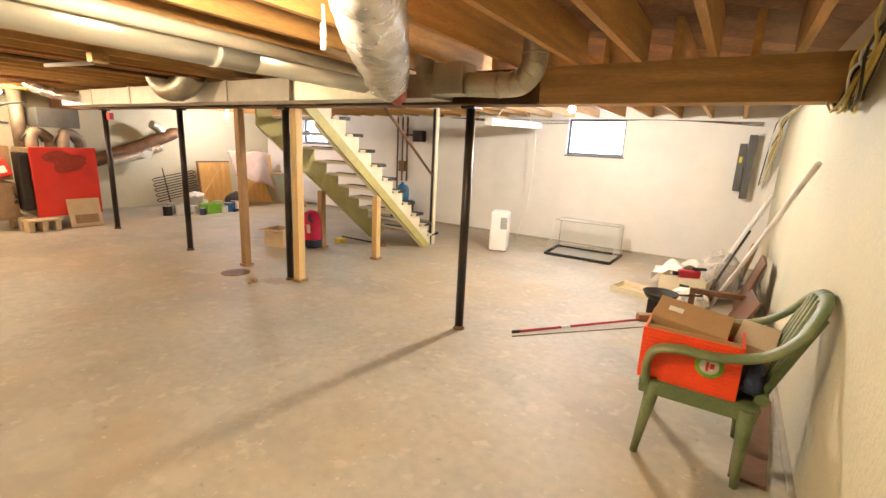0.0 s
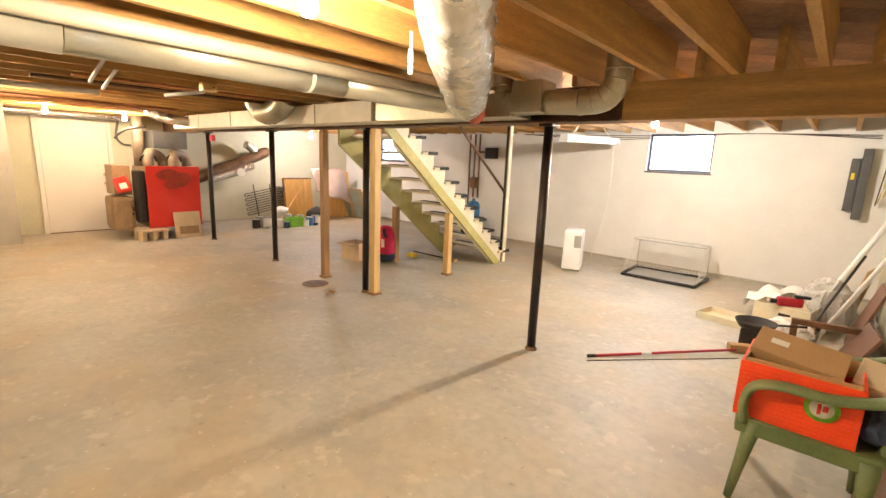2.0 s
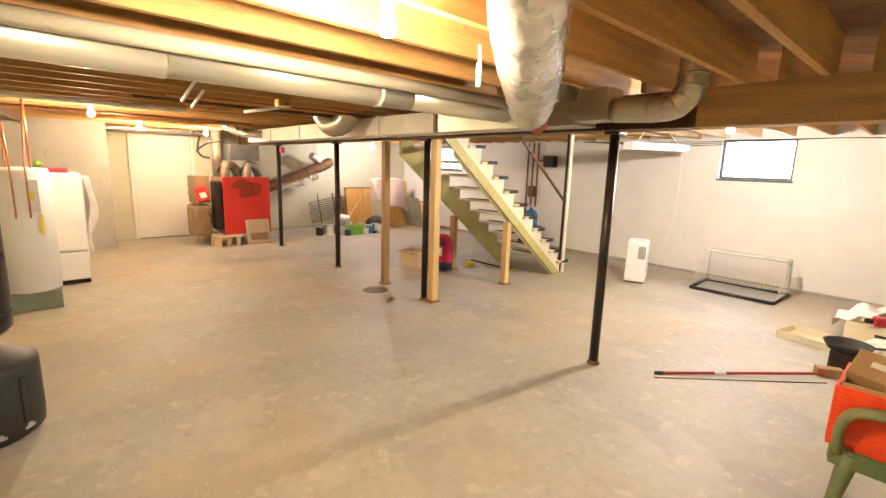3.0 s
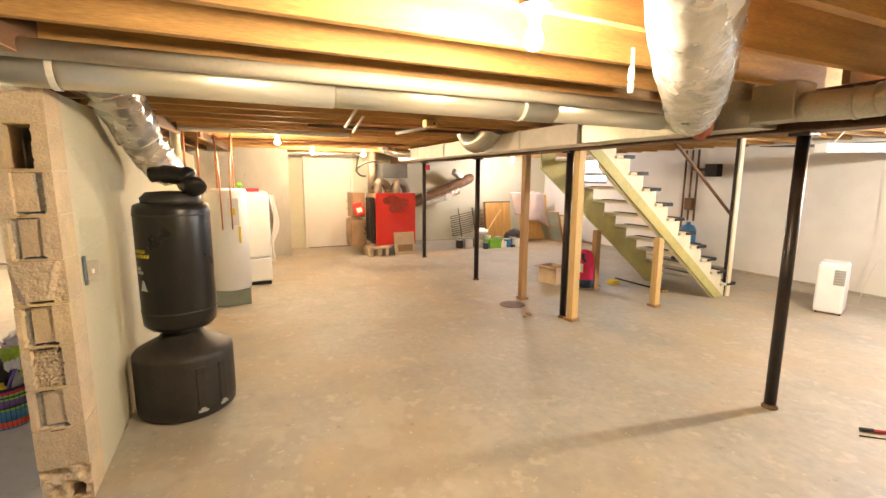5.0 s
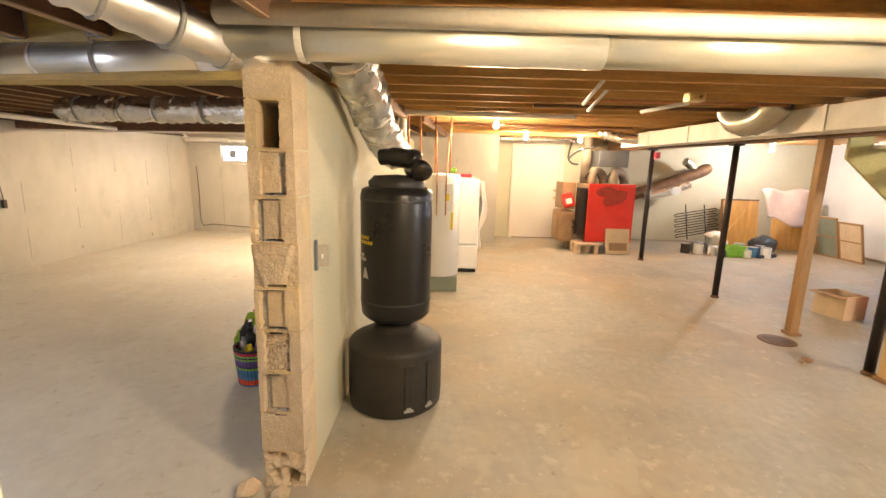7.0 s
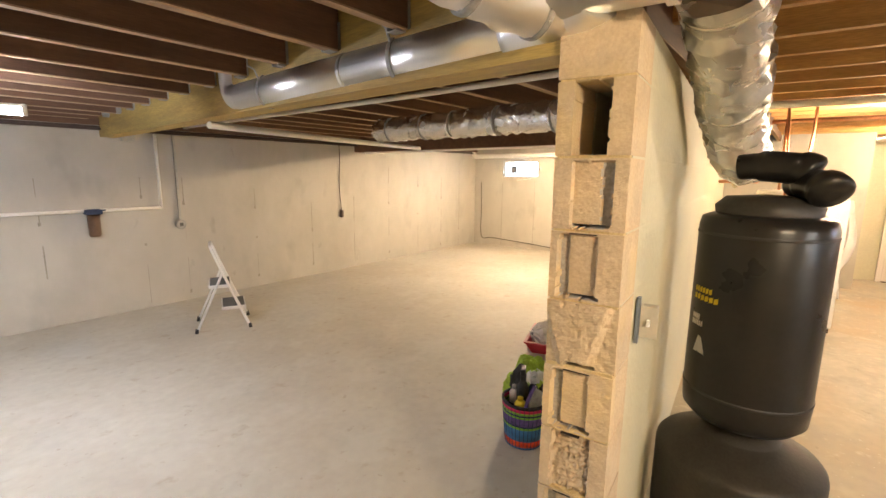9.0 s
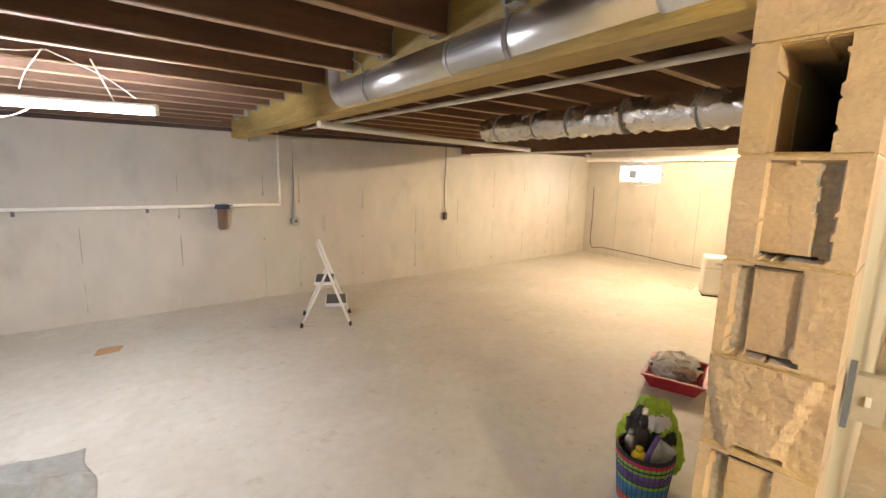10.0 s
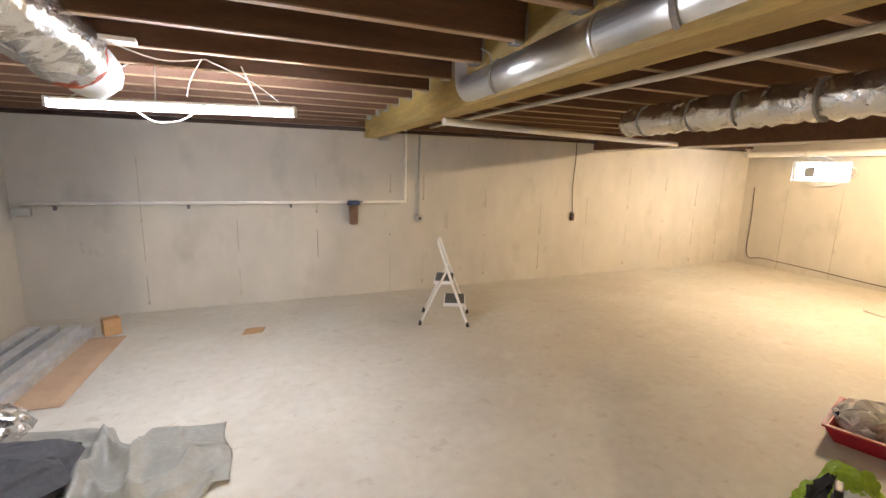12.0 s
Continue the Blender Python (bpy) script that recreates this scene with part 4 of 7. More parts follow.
tube(bm, catmull([(-9.8, 4.45, 0.98), (-9.75, 5.0, 1.18), (-9.72, 5.45, 1.36), (-9.72, 5.80, 1.50), (-9.74, 6.02, 1.60)], 6), [0.12] * 22 + [0.11, 0.10, 0.09], 18)
part("sleeve", bm, M_RUST, dk)
part("lower_sleeve", ribbed([(-9.68, 4.7, 0.98), (-9.66, 5.2, 1.12), (-9.66, 5.6, 1.28)], 0.10, 0.08, 0.006, 14, 21, 0.006), M_FOIL, dk, "silver foil lower sleeve")
bm = bmesh.new()
tube(bm, [(-9.60, 5.30, 1.12), (-9.54, 5.30, 1.12)], 0.085, 20)
part("collar", bm, M_GALV, dk, "round metal collar")
part("elbow", ribbed([(-9.75, 5.75, 1.53), (-9.74, 5.62, 1.66), (-9.72, 5.50, 1.72)], 0.085, 0.05, 0.006, 14, 22, 0.004), M_GALVOLD, dk)
part("bracket", boxes(((-10.098, 4.6, 1.0), (-9.74, 4.64, 1.03)), bevel=0.003), M_STEEL, dk)
part("bracket", boxes(((-10.098, 5.7, 1.40), (-9.74, 5.74, 1.43)), bevel=0.003), M_STEEL, dk)

rk = thing("wire_rack", pose(-9.75, 5.55, 0.0, 0, -18, 0), "black wire rack leaning against the wall", "rack")
for k in range(5):
    z = 0.14 + 0.11 * k
    bm = bmesh.new()
    tube(bm, [(0, 0.0, z), (0, 0.86, z + 0.16), (0, 0.90, z + 0.19), (0, 0.86, z + 0.215), (0, 0.0, z + 0.055), (0, -0.03, z + 0.028), (0, 0.0, z)], 0.010, 8, False)
    part("loop", bm, M_STEEL, rk)
for y in (0.22, 0.62):
    bm = bmesh.new()
    tube(bm, [(0.012, y, 0.0), (0.012, y, 0.86)], 0.012, 8)
    part("upright", bm, M_STEEL, rk)

# leaning sheets and cupboard in the corner
cb = thing("cupboard_panel", pose(-9.72, 6.42, 0, 0, -8, 0), "varnished honey-coloured cupboard door leaning on the wall", "panel")
part("board", boxes(((0, 0, 0), (0.03, 0.78, 0.98)), bevel=0.004), M_PLY, cb)
part("edge_trim", boxes(((0.031, 0.0, 0.95), (0.04, 0.78, 0.98)), ((0.031, 0.0, 0), (0.04, 0.03, 0.948)), bevel=0.002), M_WALNUT, cb)
cb = thing("plywood_sheet", pose(-9.45, 7.30, 0, 0, -14, -18), "pale plywood sheet leaning in the corner", "panel")
part("board", boxes(((0, 0, 0), (0.018, 0.75, 1.18)), bevel=0.003), M_PLY, cb)
bm = bmesh.new()
sheet(bm, 14, 12, lambda u, v: Vector((-9.15 + 0.3 * v + 0.04 * math.sin(9 * u + 4 * v), 6.75 + 1.0 * u, 1.22 - 0.52 * v - 0.30 * u * v + 0.03 * math.sin(11 * u))), 0.004)
whole("dust_sheet", bm, M_PINKCLOTH, AT0, "faded pink cloth draped over stacked boards", "sheet")
for x, y, rz, w, h, m, lab in ((-8.55, 7.95, 96, 0.44, 0.78, M_SLATE, "grey-green framed panel leaning on the wall"), (-8.98, 7.9, 82, 0.40, 0.74, M_SLATE, "grey-green window sash leaning on the wall"), (-8.07, 7.98, 93, 0.46, 0.72, M_CARDL, "pale board in a brown frame leaning on the wall")):
    pn = thing("framed_board", pose(x, y, 0, 0, -14, rz), lab, "panel", "panels in the corner")
    part("sheet", boxes(((0.004, 0.03, 0.03), (0.018, w - 0.03, h - 0.03))), m, pn)
    part("frame", boxes(((0, 0, 0), (0.03, w, 0.032)), ((0, 0, h - 0.032), (0.03, w, h)), ((0, 0, 0.034), (0.03, 0.03, h - 0.034)), ((0, w - 0.03, 0.034), (0.03, w, h - 0.034)), bevel=0.003), M_OLDPINE, pn)
    part("crossbar", boxes(((0.002, 0.031, h * 0.5), (0.028, w - 0.031, h * 0.5 + 0.025)), bevel=0.002), M_OLDPINE, pn)
bm = bmesh.new()
tube(bm, [(-8.55, 5.55, 0.02), (-9.55, 6.75, 0.78)], 0.014, 8)
whole("broom_handle", bm, M_PLY, AT0, "long wooden handle leaning over the paint cans", "pole")


def can(x, y, r, h, m, label):
    c = thing("paint_can", pose(x, y, 0), label, "can", "paint cans on the floor")
    part("body", built(lathe, [(0, 0), (r, 0), (r * 1.02, 0.006), (r, 0.012), (r, h - 0.01), (r * 1.03, h), (0, h)], 20), m, c)
    part("lid", built(lathe, [(0, h), (r * 0.95, h), (r * 0.93, h + 0.006), (r * 0.8, h + 0.004), (0, h + 0.004)], 20), M_LGREY, c)
    bm = bmesh.new()
    tube(bm, arc((0, 0, h * 0.9), r * 1.03, 180, 360, "xz", 10), 0.003, 6)
    part("bail", bm, M_CHROME, c)


can(-8.70, 5.42, 0.085, 0.19, M_WHITE, "white paint can with a wire bail")
can(-8.88, 5.55, 0.085, 0.19, M_DARK, "dark paint can with a wire bail")
can(-8.62, 5.64, 0.08, 0.17, M_WHITE, "white paint can with a dented lid")
can(-8.52, 6.33, 0.09, 0.18, M_BLUE, "blue paint can with a wire bail")
can(-8.80, 6.25, 0.09, 0.2, M_LGREY, "grey metal paint can")
for x, y, r, h, m, lab in ((-8.75, 5.20, 0.08, 0.18, M_DARK, "dark paint can with a dented lid"), (-8.98, 5.38, 0.085, 0.2, M_LGREY, "grey metal paint can"), (-8.42, 5.70, 0.06, 0.13, M_NAVY, "small dark blue paint tin"), (-8.40, 6.16, 0.06, 0.14, M_WHITE, "small white paint tin"),
                           (-8.45, 6.52, 0.085, 0.19, M_WHITE, "white paint can with a wire bail"), (-8.66, 6.55, 0.085, 0.19, M_PURPLE, "violet paint can with a pale lid"), (-9.1, 6.12, 0.085, 0.2, M_WHITE, "white paint can with a wire bail")):
    can(x, y, r, h, m, lab)
bk = thing("paint_pail", pose(-8.95, 5.85, 0), "big white plastic pail with a spill of cloth", "pail")
part("body", built(lathe, [(0, 0), (0.13, 0), (0.15, 0.3), (0.158, 0.3), (0.158, 0.315), (0.145, 0.315), (0.128, 0.02), (0, 0.02)], 24), M_WHITEP, bk)
bm = bmesh.new()
bmesh.ops.create_icosphere(bm, subdivisions=3, radius=0.15)
for v in bm.verts:
    v.co = Vector((v.co.x * 1.1, v.co.y * 1.2, v.co.z * 0.5 + 0.32)) + 0.04 * noise.noise_vector(v.co * 14)
part("cloth", bm, M_CLOTH, bk, "crumpled white rag")
gb = thing("storage_tub", pose(-8.52, 5.95, 0, 0, 0, 6), "bright lime green plastic tub", "tub")
bm = bmesh.new()
for a, b in (((-0.1, -0.16, 0), (0.1, 0.16, 0.012)), ((-0.11, -0.17, 0.012), (-0.098, 0.17, 0.19)), ((0.098, -0.17, 0.012), (0.11, 0.17, 0.19)), ((-0.098, -0.17, 0.012), (0.098, -0.158, 0.19)), ((-0.098, 0.158, 0.012), (0.098, 0.17, 0.19))):
    box(bm, a, b, 0.003)
part("body", bm, M_LIME, gb)
part("rim", boxes(((-0.125, -0.185, 0.19), (0.125, -0.165, 0.2)), ((-0.125, 0.165, 0.19), (0.125, 0.185, 0.2)), ((-0.125, -0.165, 0.19), (-0.1, 0.165, 0.2)), ((0.1, -0.165, 0.19), (0.125, 0.165, 0.2)), bevel=0.003), M_LIME, gb)
bm = bmesh.new()
bmesh.ops.create_icosphere(bm, subdivisions=3, radius=0.2)
for v in bm.verts:
    v.co = Vector((v.co.x * 0.9, v.co.y * 1.3, max(0, v.co.z * 0.95 + 0.17))) + 0.035 * noise.noise_vector(v.co * 11)
    v.co.z = max(0, v.co.z)
whole("bin_bag", bm, M_BLACK, pose(-8.85, 6.72, 0), "slumped black bin bag in the corner", "bag")
bm = bmesh.new()
tube(bm, [(0, -0.22, 0.03), (0, 0.22, 0.03)], 0.03, 10)
whole("rolled_mat", bm, M_NAVY, pose(-8.45, 6.55, 0, 0, 0, 20), "small rolled dark blue mat on the floor", "mat")

# ---- door in the west wall ----
dr = thing("door_1", pose(WEST, DOOR_Y0, 0), "closed off-white flush door with brass knob and deadbolt", "door", kind="structure")
W = DOOR_Y1 - DOOR_Y0
leaf = part("leaf", boxes(((0.004, 0.0, 0.012), (0.04, W, DOOR_TOP)), bevel=0.004), M_DOOR, dr)
part("frame", boxes(((0.0, -0.07, 0), (0.055, -0.004, DOOR_TOP + 0.07)), ((0.0, W + 0.004, 0), (0.055, W + 0.07, DOOR_TOP + 0.07)), ((0.0, -0.004, DOOR_TOP + 0.004), (0.055, W + 0.004, DOOR_TOP + 0.07)), bevel=0.004), M_DOOR, dr)
part("knob", built(lathe, [(0, 0.0), (0.03, 0.0), (0.03, 0.006), (0.012, 0.012), (0.012, 0.035), (0.027, 0.045), (0.03, 0.06), (0.02, 0.072), (0, 0.074)], 20), M_BRASS, leaf, "round brass knob").matrix_basis = pose(0.04, W - 0.08, 0.88, 0, 90, 0)
part("deadbolt", built(lathe, [(0, 0.0), (0.03, 0.0), (0.028, 0.012), (0.012, 0.014), (0.012, 0.02), (0, 0.02)], 20), M_BRASS, leaf, "round brass deadbolt").matrix_basis = pose(0.04, W - 0.08, 1.04, 0, 90, 0)
part("threshold", boxes(((0.0, 0.0, 0.0), (0.08, W, 0.011)), bevel=0.003), M_RUST, dr)

# ---- by the partition: training bag, heaters ----
kb = thing("training_bag", pose(-3.13, 0.31, 0), "free-standing black vinyl training bag on a round base", "training bag")
base = part("base", built(lathe, [(0, 0), (0.275, 0), (0.30, 0.02), (0.305, 0.10), (0.304, 0.40), (0.300, 0.418), (0.288, 0.432), (0.27, 0.442), (0.20, 0.48), (0.15, 0.505), (0.145, 0.51), (0.12, 0.545), (0, 0.545)], 48), M_BASE, kb, "black moulded water base")
for a in (22, 50):
    part("base_rib", boxes(((0.293, -0.03, 0.09), (0.313, 0.03, 0.36)), bevel=0.008), M_BASE, base).matrix_basis = pose(0, 0, 0, 0, 0, a)
    part("base_mark", boxes(((0.302, -0.03, 0.055), (0.309, 0.03, 0.07)), ((0.302, -0.015, 0.07), (0.309, 0.015, 0.085))), M_LGREY, base, "small pale triangle mark").matrix_basis = pose(0, 0, 0, 0, 0, a)
bag_body = part("bag", built(lathe, [(0, 0.57), (0.10, 0.572), (0.19, 0.585), (0.217, 0.615), (0.222, 0.68), (0.222, 1.36), (0.214, 1.395), (0.18, 1.41), (0, 1.41)], 48), M_BAG, kb, "glossy black vinyl bag")
part("neck", built(lathe, [(0.10, 0.535), (0.09, 0.555), (0.10, 0.58)], 24), M_BASE, kb)
part("cap", built(lathe, [(0.17, 1.41), (0.175, 1.44), (0.14, 1.475), (0, 1.485)], 32), M_BASE, kb)
for z in (0.70, 1.33):
    bm = bmesh.new()
    lathe(bm, [(0.2225, z), (0.2245, z + 0.003), (0.2245, z + 0.009), (0.2225, z + 0.012)], 48)
    part("seam", bm, M_BLACK, bag_body)
for k, (z, w) in enumerate(((1.10, 0.10), (1.07, 0.13), (0.99, 0.05), (0.965, 0.07))):
    bm = bmesh.new()
    for i in range(6):
        t0, t1 = -0.55 + w / 0.222 * i / 6, -0.55 + w / 0.222 * (i + 0.8) / 6
        q = [(0.2235 * math.cos(t), 0.2235 * math.sin(t), z + dz) for t, dz in ((t0, 0), (t1, 0.004), (t1, 0.026), (t0, 0.02))]
        bm.faces.new([bm.verts.new(c) for c in q])
    bmesh.ops.solidify(bm, geom=bm.faces[:], thickness=-0.001)
    part("print", bm, M_YELLOW if k < 2 else M_WHITE, bag_body, "worn printed mark").matrix_basis = pose(0, 0, 0, 0, 0, -34)
bm = bmesh.new()
bm.faces.new([bm.verts.new((0.2238 * math.cos(q), 0.2238 * math.sin(q), z)) for q, z in ((-0.42, 0.86), (-0.14, 0.86), (-0.24, 0.925), (-0.32, 0.93))])
bmesh.ops.solidify(bm, geom=bm.faces[:], thickness=-0.001)
part("print", bm, M_WHITE, bag_body, "worn printed mark").matrix_basis = pose(0, 0, 0, 0, 0, -34)
gl = thing("boxing_gloves", pose(-3.13, 0.31, 1.485), "pair of black gloves lying on top of the bag", "gloves")
for dx, dy, rz, z in ((-0.02, 0.0, 75, 0.10), (0.03, 0.12, 20, 0.035)):
    bm = bmesh.new()
    tube(bm, catmull([(-0.11, 0, 0), (-0.05, 0, 0.005), (0.03, 0, 0.0), (0.10, 0, -0.01), (0.13, 0, -0.03)], 5), [0.05] * 6 + [0.058] * 8 + [0.066] * 4 + [0.056, 0.04, 0.022], 16)
    part("glove", bm, M_BAG, gl).matrix_basis = pose(dx, dy, z, 0, 0, rz)

sw = thing("switch_box", pose(-2.492, PART_N, 1.048), "grey metal switch box with a bluish edge", "switch")
part("box", boxes(((-0.05, 0.015, 0.004), (-0.001, 0.060, 0.098)), bevel=0.004), M_SWITCH, sw)
plate = part("plate", boxes(((0.0, 0.014, 0.0), (0.004, 0.066, 0.102)), bevel=0.001), M_SWITCH, sw)
part("toggle", boxes(((0.0045, 0.034, 0.040), (0.016, 0.044, 0.062)), bevel=0.002), M_WHITEP, plate)
part("side_plate", boxes(((-0.012, 0.001, -0.022), (0.010, 0.0125, 0.128)), bevel=0.001), M_BLUEEDGE, sw, "bluish side plate")

wh1 = thing("water_heater", pose(-5.88, 0.56, 0), "white cylindrical water heater on a low stand", "water heater")
part("stand", boxes(((-0.2, -0.2, 0), (0.2, 0.22, 0.19)), bevel=0.006), M_SLATE, wh1, "grey-green stand")
tank = part("tank", built(lathe, [(0, 0.19), (0.225, 0.19), (0.235, 0.20), (0.235, 1.40), (0.225, 1.425), (0, 1.44)], 40), M_WHITE, wh1)
part("access_panel", boxes(((0.226, 0.02, 1.0), (0.243, 0.14, 1.32)), bevel=0.004), M_WHITEP, tank)
part("sticker", boxes(((0.21, 0.125, 0.78), (0.236, 0.15, 0.98))), M_YELLOW, tank, "yellow energy sticker")
part("sticker", boxes(((0.243, 0.05, 1.12), (0.2445, 0.10, 1.2))), M_YELLOW, tank, "small yellow sticker")
for y, x in ((-0.08, 0.06), (0.1, 0.06)):
    bm = bmesh.new()
    tube(bm, [(x, y, 1.43), (x, y, 2.11)], 0.011, 10)
    part("pipe", bm, M_COPPER, wh1, "copper pipe")
    bm = bmesh.new()
    tube(bm, [(0.248, y * 0.6, 0.95), (0.25, y * 0.6, 1.5), (0.2, y * 0.7, 1.62), (0.12, y, 2.11)], 0.008, 8)
    part("drain_pipe", bm, M_COPPER, wh1, "thin copper pipe")
bm = bmesh.new()
tube(bm, catmull([(-5.68, 0.2, 1.47), (-5.66, 0.12, 1.60), (-5.64, 0.1, 1.8), (-5.62, 0.1, 2.1)], 5), 0.05, 14)
whole("flue_wrap", bm, M_CREAM, AT0, "cream wrapped pipe rising to the joists", "pipe")
bm = bmesh.new()
tube(bm, [(-5.55, 0.18, 1.66), (-5.55, 0.18, 2.11)], 0.012, 8)
tube(bm, [(-5.45, 0.32, 1.5), (-5.45, 0.32, 2.11)], 0.012, 8)
tube(bm, [(-5.45, 0.32, 1.5), (-5.45, 0.05, 1.5)], 0.012, 8)
whole("supply_pipe", bm, M_COPPER, AT0, "copper supply pipe branching up to the joists", "pipe")

ap = thing("upright_freezer", pose(-7.05, 0.78, 0), "white upright freezer with a rounded top", "freezer")
part("cabinet", boxes(((-0.38, -0.32, 0.04), (0.33, 0.32, 1.36)), bevel=0.05), M_WHITE, ap)
upper_door = part("upper_door", boxes(((0.335, -0.31, 0.42), (0.385, 0.31, 1.33)), bevel=0.02), M_WHITE, ap)
part("lower_door", boxes(((0.335, -0.31, 0.06), (0.385, 0.31, 0.405)), bevel=0.02), M_WHITE, ap)
part("handle", boxes(((0.386, -0.28, 0.5), (0.41, -0.25, 0.75)), bevel=0.006), M_LGREY, upper_door)
part("plinth", boxes(((-0.35, -0.3, 0), (0.33, 0.3, 0.038))), M_DARK, ap)
bm = bmesh.new()
sheet(bm, 16, 20, lambda u, v: Vector((-7.46 + 0.36 * u, 1.13 + 0.03 * math.sin(14 * u) + 0.02 * math.sin(9 * v + 5 * u) + 0.11 * math.sin(math.pi * min(1, v * 1.2 + 0.1)) * math.sin(math.pi * u), 1.30 - 1.02 * v)), 0.008)
whole("hanging_cloth", bm, M_CLOTH, AT0, "white cloth hung over the freezer's side", "cloth")
whole("red_basket", boxes(((-0.1, -0.13, 0), (0.1, 0.13, 0.05)), bevel=0.01), M_REDP, pose(-6.9, 0.85, 1.362), "shallow red basket on top of the freezer", "basket")
bm = bmesh.new()
bmesh.ops.create_icosphere(bm, subdivisions=2, radius=0.045)
whole("green_ball", bm, M_LIME, pose(-6.92, 0.72, 1.455), "small lime green ball in the red basket", "ball")

# ---- odds and ends under the joists ----
pc = thing("pull_cord", pose(-1.24, 2.30, 0), "cream pull cord with a fat end hanging from a joist", "cord")
bm = bmesh.new()
tube(bm, [(0, 0, 2.13), (0.004, 0, 2.05)], 0.008, 8)
part("cord", bm, M_WCABLE, pc)
part("grip", built(lathe, [(0, 1.945), (0.012, 1.947), (0.015, 1.98), (0.009, 1.99), (0.016, 2.0), (0.013, 2.05), (0.006, 2.06), (0, 2.06)], 12), M_WCABLE, pc)
jb2 = thing("junction_box", pose(-3.80, 2.42, 2.05), "round metal junction box with a white pipe stub", "junction box")
part("box", boxes(((-0.05, -0.06, 0), (0.05, 0.06, 0.07)), bevel=0.012), M_BRASS, jb2)
bm = bmesh.new()
tube(bm, [(-0.02, -0.03, -0.004), (-0.50, -0.17, -0.02)], 0.016, 10)
part("pipe_stub", bm, M_WHITEP, jb2)
for x, y in ((-3.42, 1.62), (-3.82, 1.78)):
    bm = bmesh.new()
    tube(bm, [(0, 0, 2.12), (-0.42, 0.0, 2.02)], 0.013, 8)
    whole("pipe_stub", bm, M_WHITEP, pose(x, y, 0), "white plastic pipe stub hanging under the joists", "pipe", "pipe stubs")
for x, y0, y1, z, r, m, lab in ((-5.44, 0.15, 2.0, 2.089, 0.028, M_PVC, "white plastic pipe under the joists"), (-4.65, 1.4, 3.5, 2.103, 0.016, M_RUST, "dark iron pipe under the joists"),
                                (-4.30, 1.6, 3.45, 2.107, 0.012, M_COPPER, "copper pipe under the joists"), (-6.9, 0.3, 3.2, 2.099, 0.02, M_COPPER, "copper pipe under the joists"), (-9.5, 0.2, 3.4, 2.06, 0.05, M_FOIL, "foil-wrapped pipe by the west wall")):
    bm = bmesh.new()
    tube(bm, [(x, y0, z), (x + 0.05, y1, z)], r, 12)
    whole("ceiling_pipe", bm, m, AT0, lab, "pipe")
rb_ = thing("red_bracket", pose(-7.85, 4.05, 1.72), "small red metal box on the steel post", "bracket")
part("box", boxes(((-0.05, -0.03, 0), (0.06, 0.03, 0.1)), bevel=0.006), M_REDP, rb_)
bm = bmesh.new()
tube(bm, catmull([(-10.08, 3.25, 2.05), (-10.08, 3.2, 1.75), (-10.05, 3.28, 1.62), (-10.0, 3.4, 1.6)], 5), 0.02, 8)
whole("conduit_bend", bm, M_GREY, AT0, "dark conduit bending down the wall by the door", "conduit")

# ---- along the north wall ----
ac = thing("portable_air_conditioner", pose(-2.58, 7.14, 0, 0, 0, 18), "white portable air conditioner on the floor", "air conditioner")
part("body", boxes(((-0.14, -0.17, 0.02), (0.13, 0.17, 0.60)), bevel=0.025), M_WHITEP, ac)
part("top_panel", boxes(((-0.125, -0.14, 0.60), (0.115, 0.14, 0.615)), bevel=0.006), M_WHITE, ac)
grille = part("grille", boxes(((0.02, -0.175, 0.36), (0.12, -0.171, 0.54)), bevel=0.002), M_STRAP, ac, "grey outlet grille")
for k in range(5):
    part("slat", boxes(((0.025, -0.18, 0.38 + 0.032 * k), (0.115, -0.1755, 0.392 + 0.032 * k))), M_LGREY, grille)
for x, y in ((-0.11, -0.13), (0.11, -0.13), (-0.11, 0.13), (0.11, 0.13)):
    bm = bmesh.new()
    tube(bm, [(x - 0.01, y, 0.014), (x + 0.01, y, 0.014)], 0.014, 10)
    part("caster", bm, M_BLACK, ac)

gl2 = thing("wire_cage", pose(-1.42, 7.74, 0), "low wire cage with a black floor frame and pale mesh", "cage")
bm = bmesh.new()
for a, b in (((-0.48, -0.36, 0.022), (0.48, -0.36, 0.022)), ((0.48, -0.36, 0.022), (0.50, 0.33, 0.022)), ((0.50, 0.33, 0.022), (-0.52, 0.36, 0.022)), ((-0.52, 0.36, 0.022), (-0.48, -0.36, 0.022))):
    tube(bm, [a, b], 0.022, 10)
part("floor_frame", bm, M_BLACK, gl2)
net = bmesh.new()
for k in range(25):
    x = -0.50 + 1.0 * k / 24
    tube(net, [(x, 0.33, 0.03), (x, 0.31, 0.50)], 0.003, 4, False)
    tube(net, [(x * 0.98, 0.31, 0.50), (x * 0.97, 0.02, 0.50)], 0.003, 4, False)
for k in range(13):
    z = 0.04 + 0.46 * k / 12
    tube(net, [(-0.51, 0.33, z), (0.50, 0.33 - 0.02 * k / 12, z)], 0.003, 4, False)
for k in range(8):
    y = 0.31 - 0.29 * k / 7
    tube(net, [(-0.49, y, 0.50), (0.48, y, 0.50)], 0.003, 4, False)
    for s in (-0.5, 0.49):
        tube(net, [(s, y, 0.50), (s, 0.33 - 0.66 * k / 7, 0.03)], 0.003, 4, False)
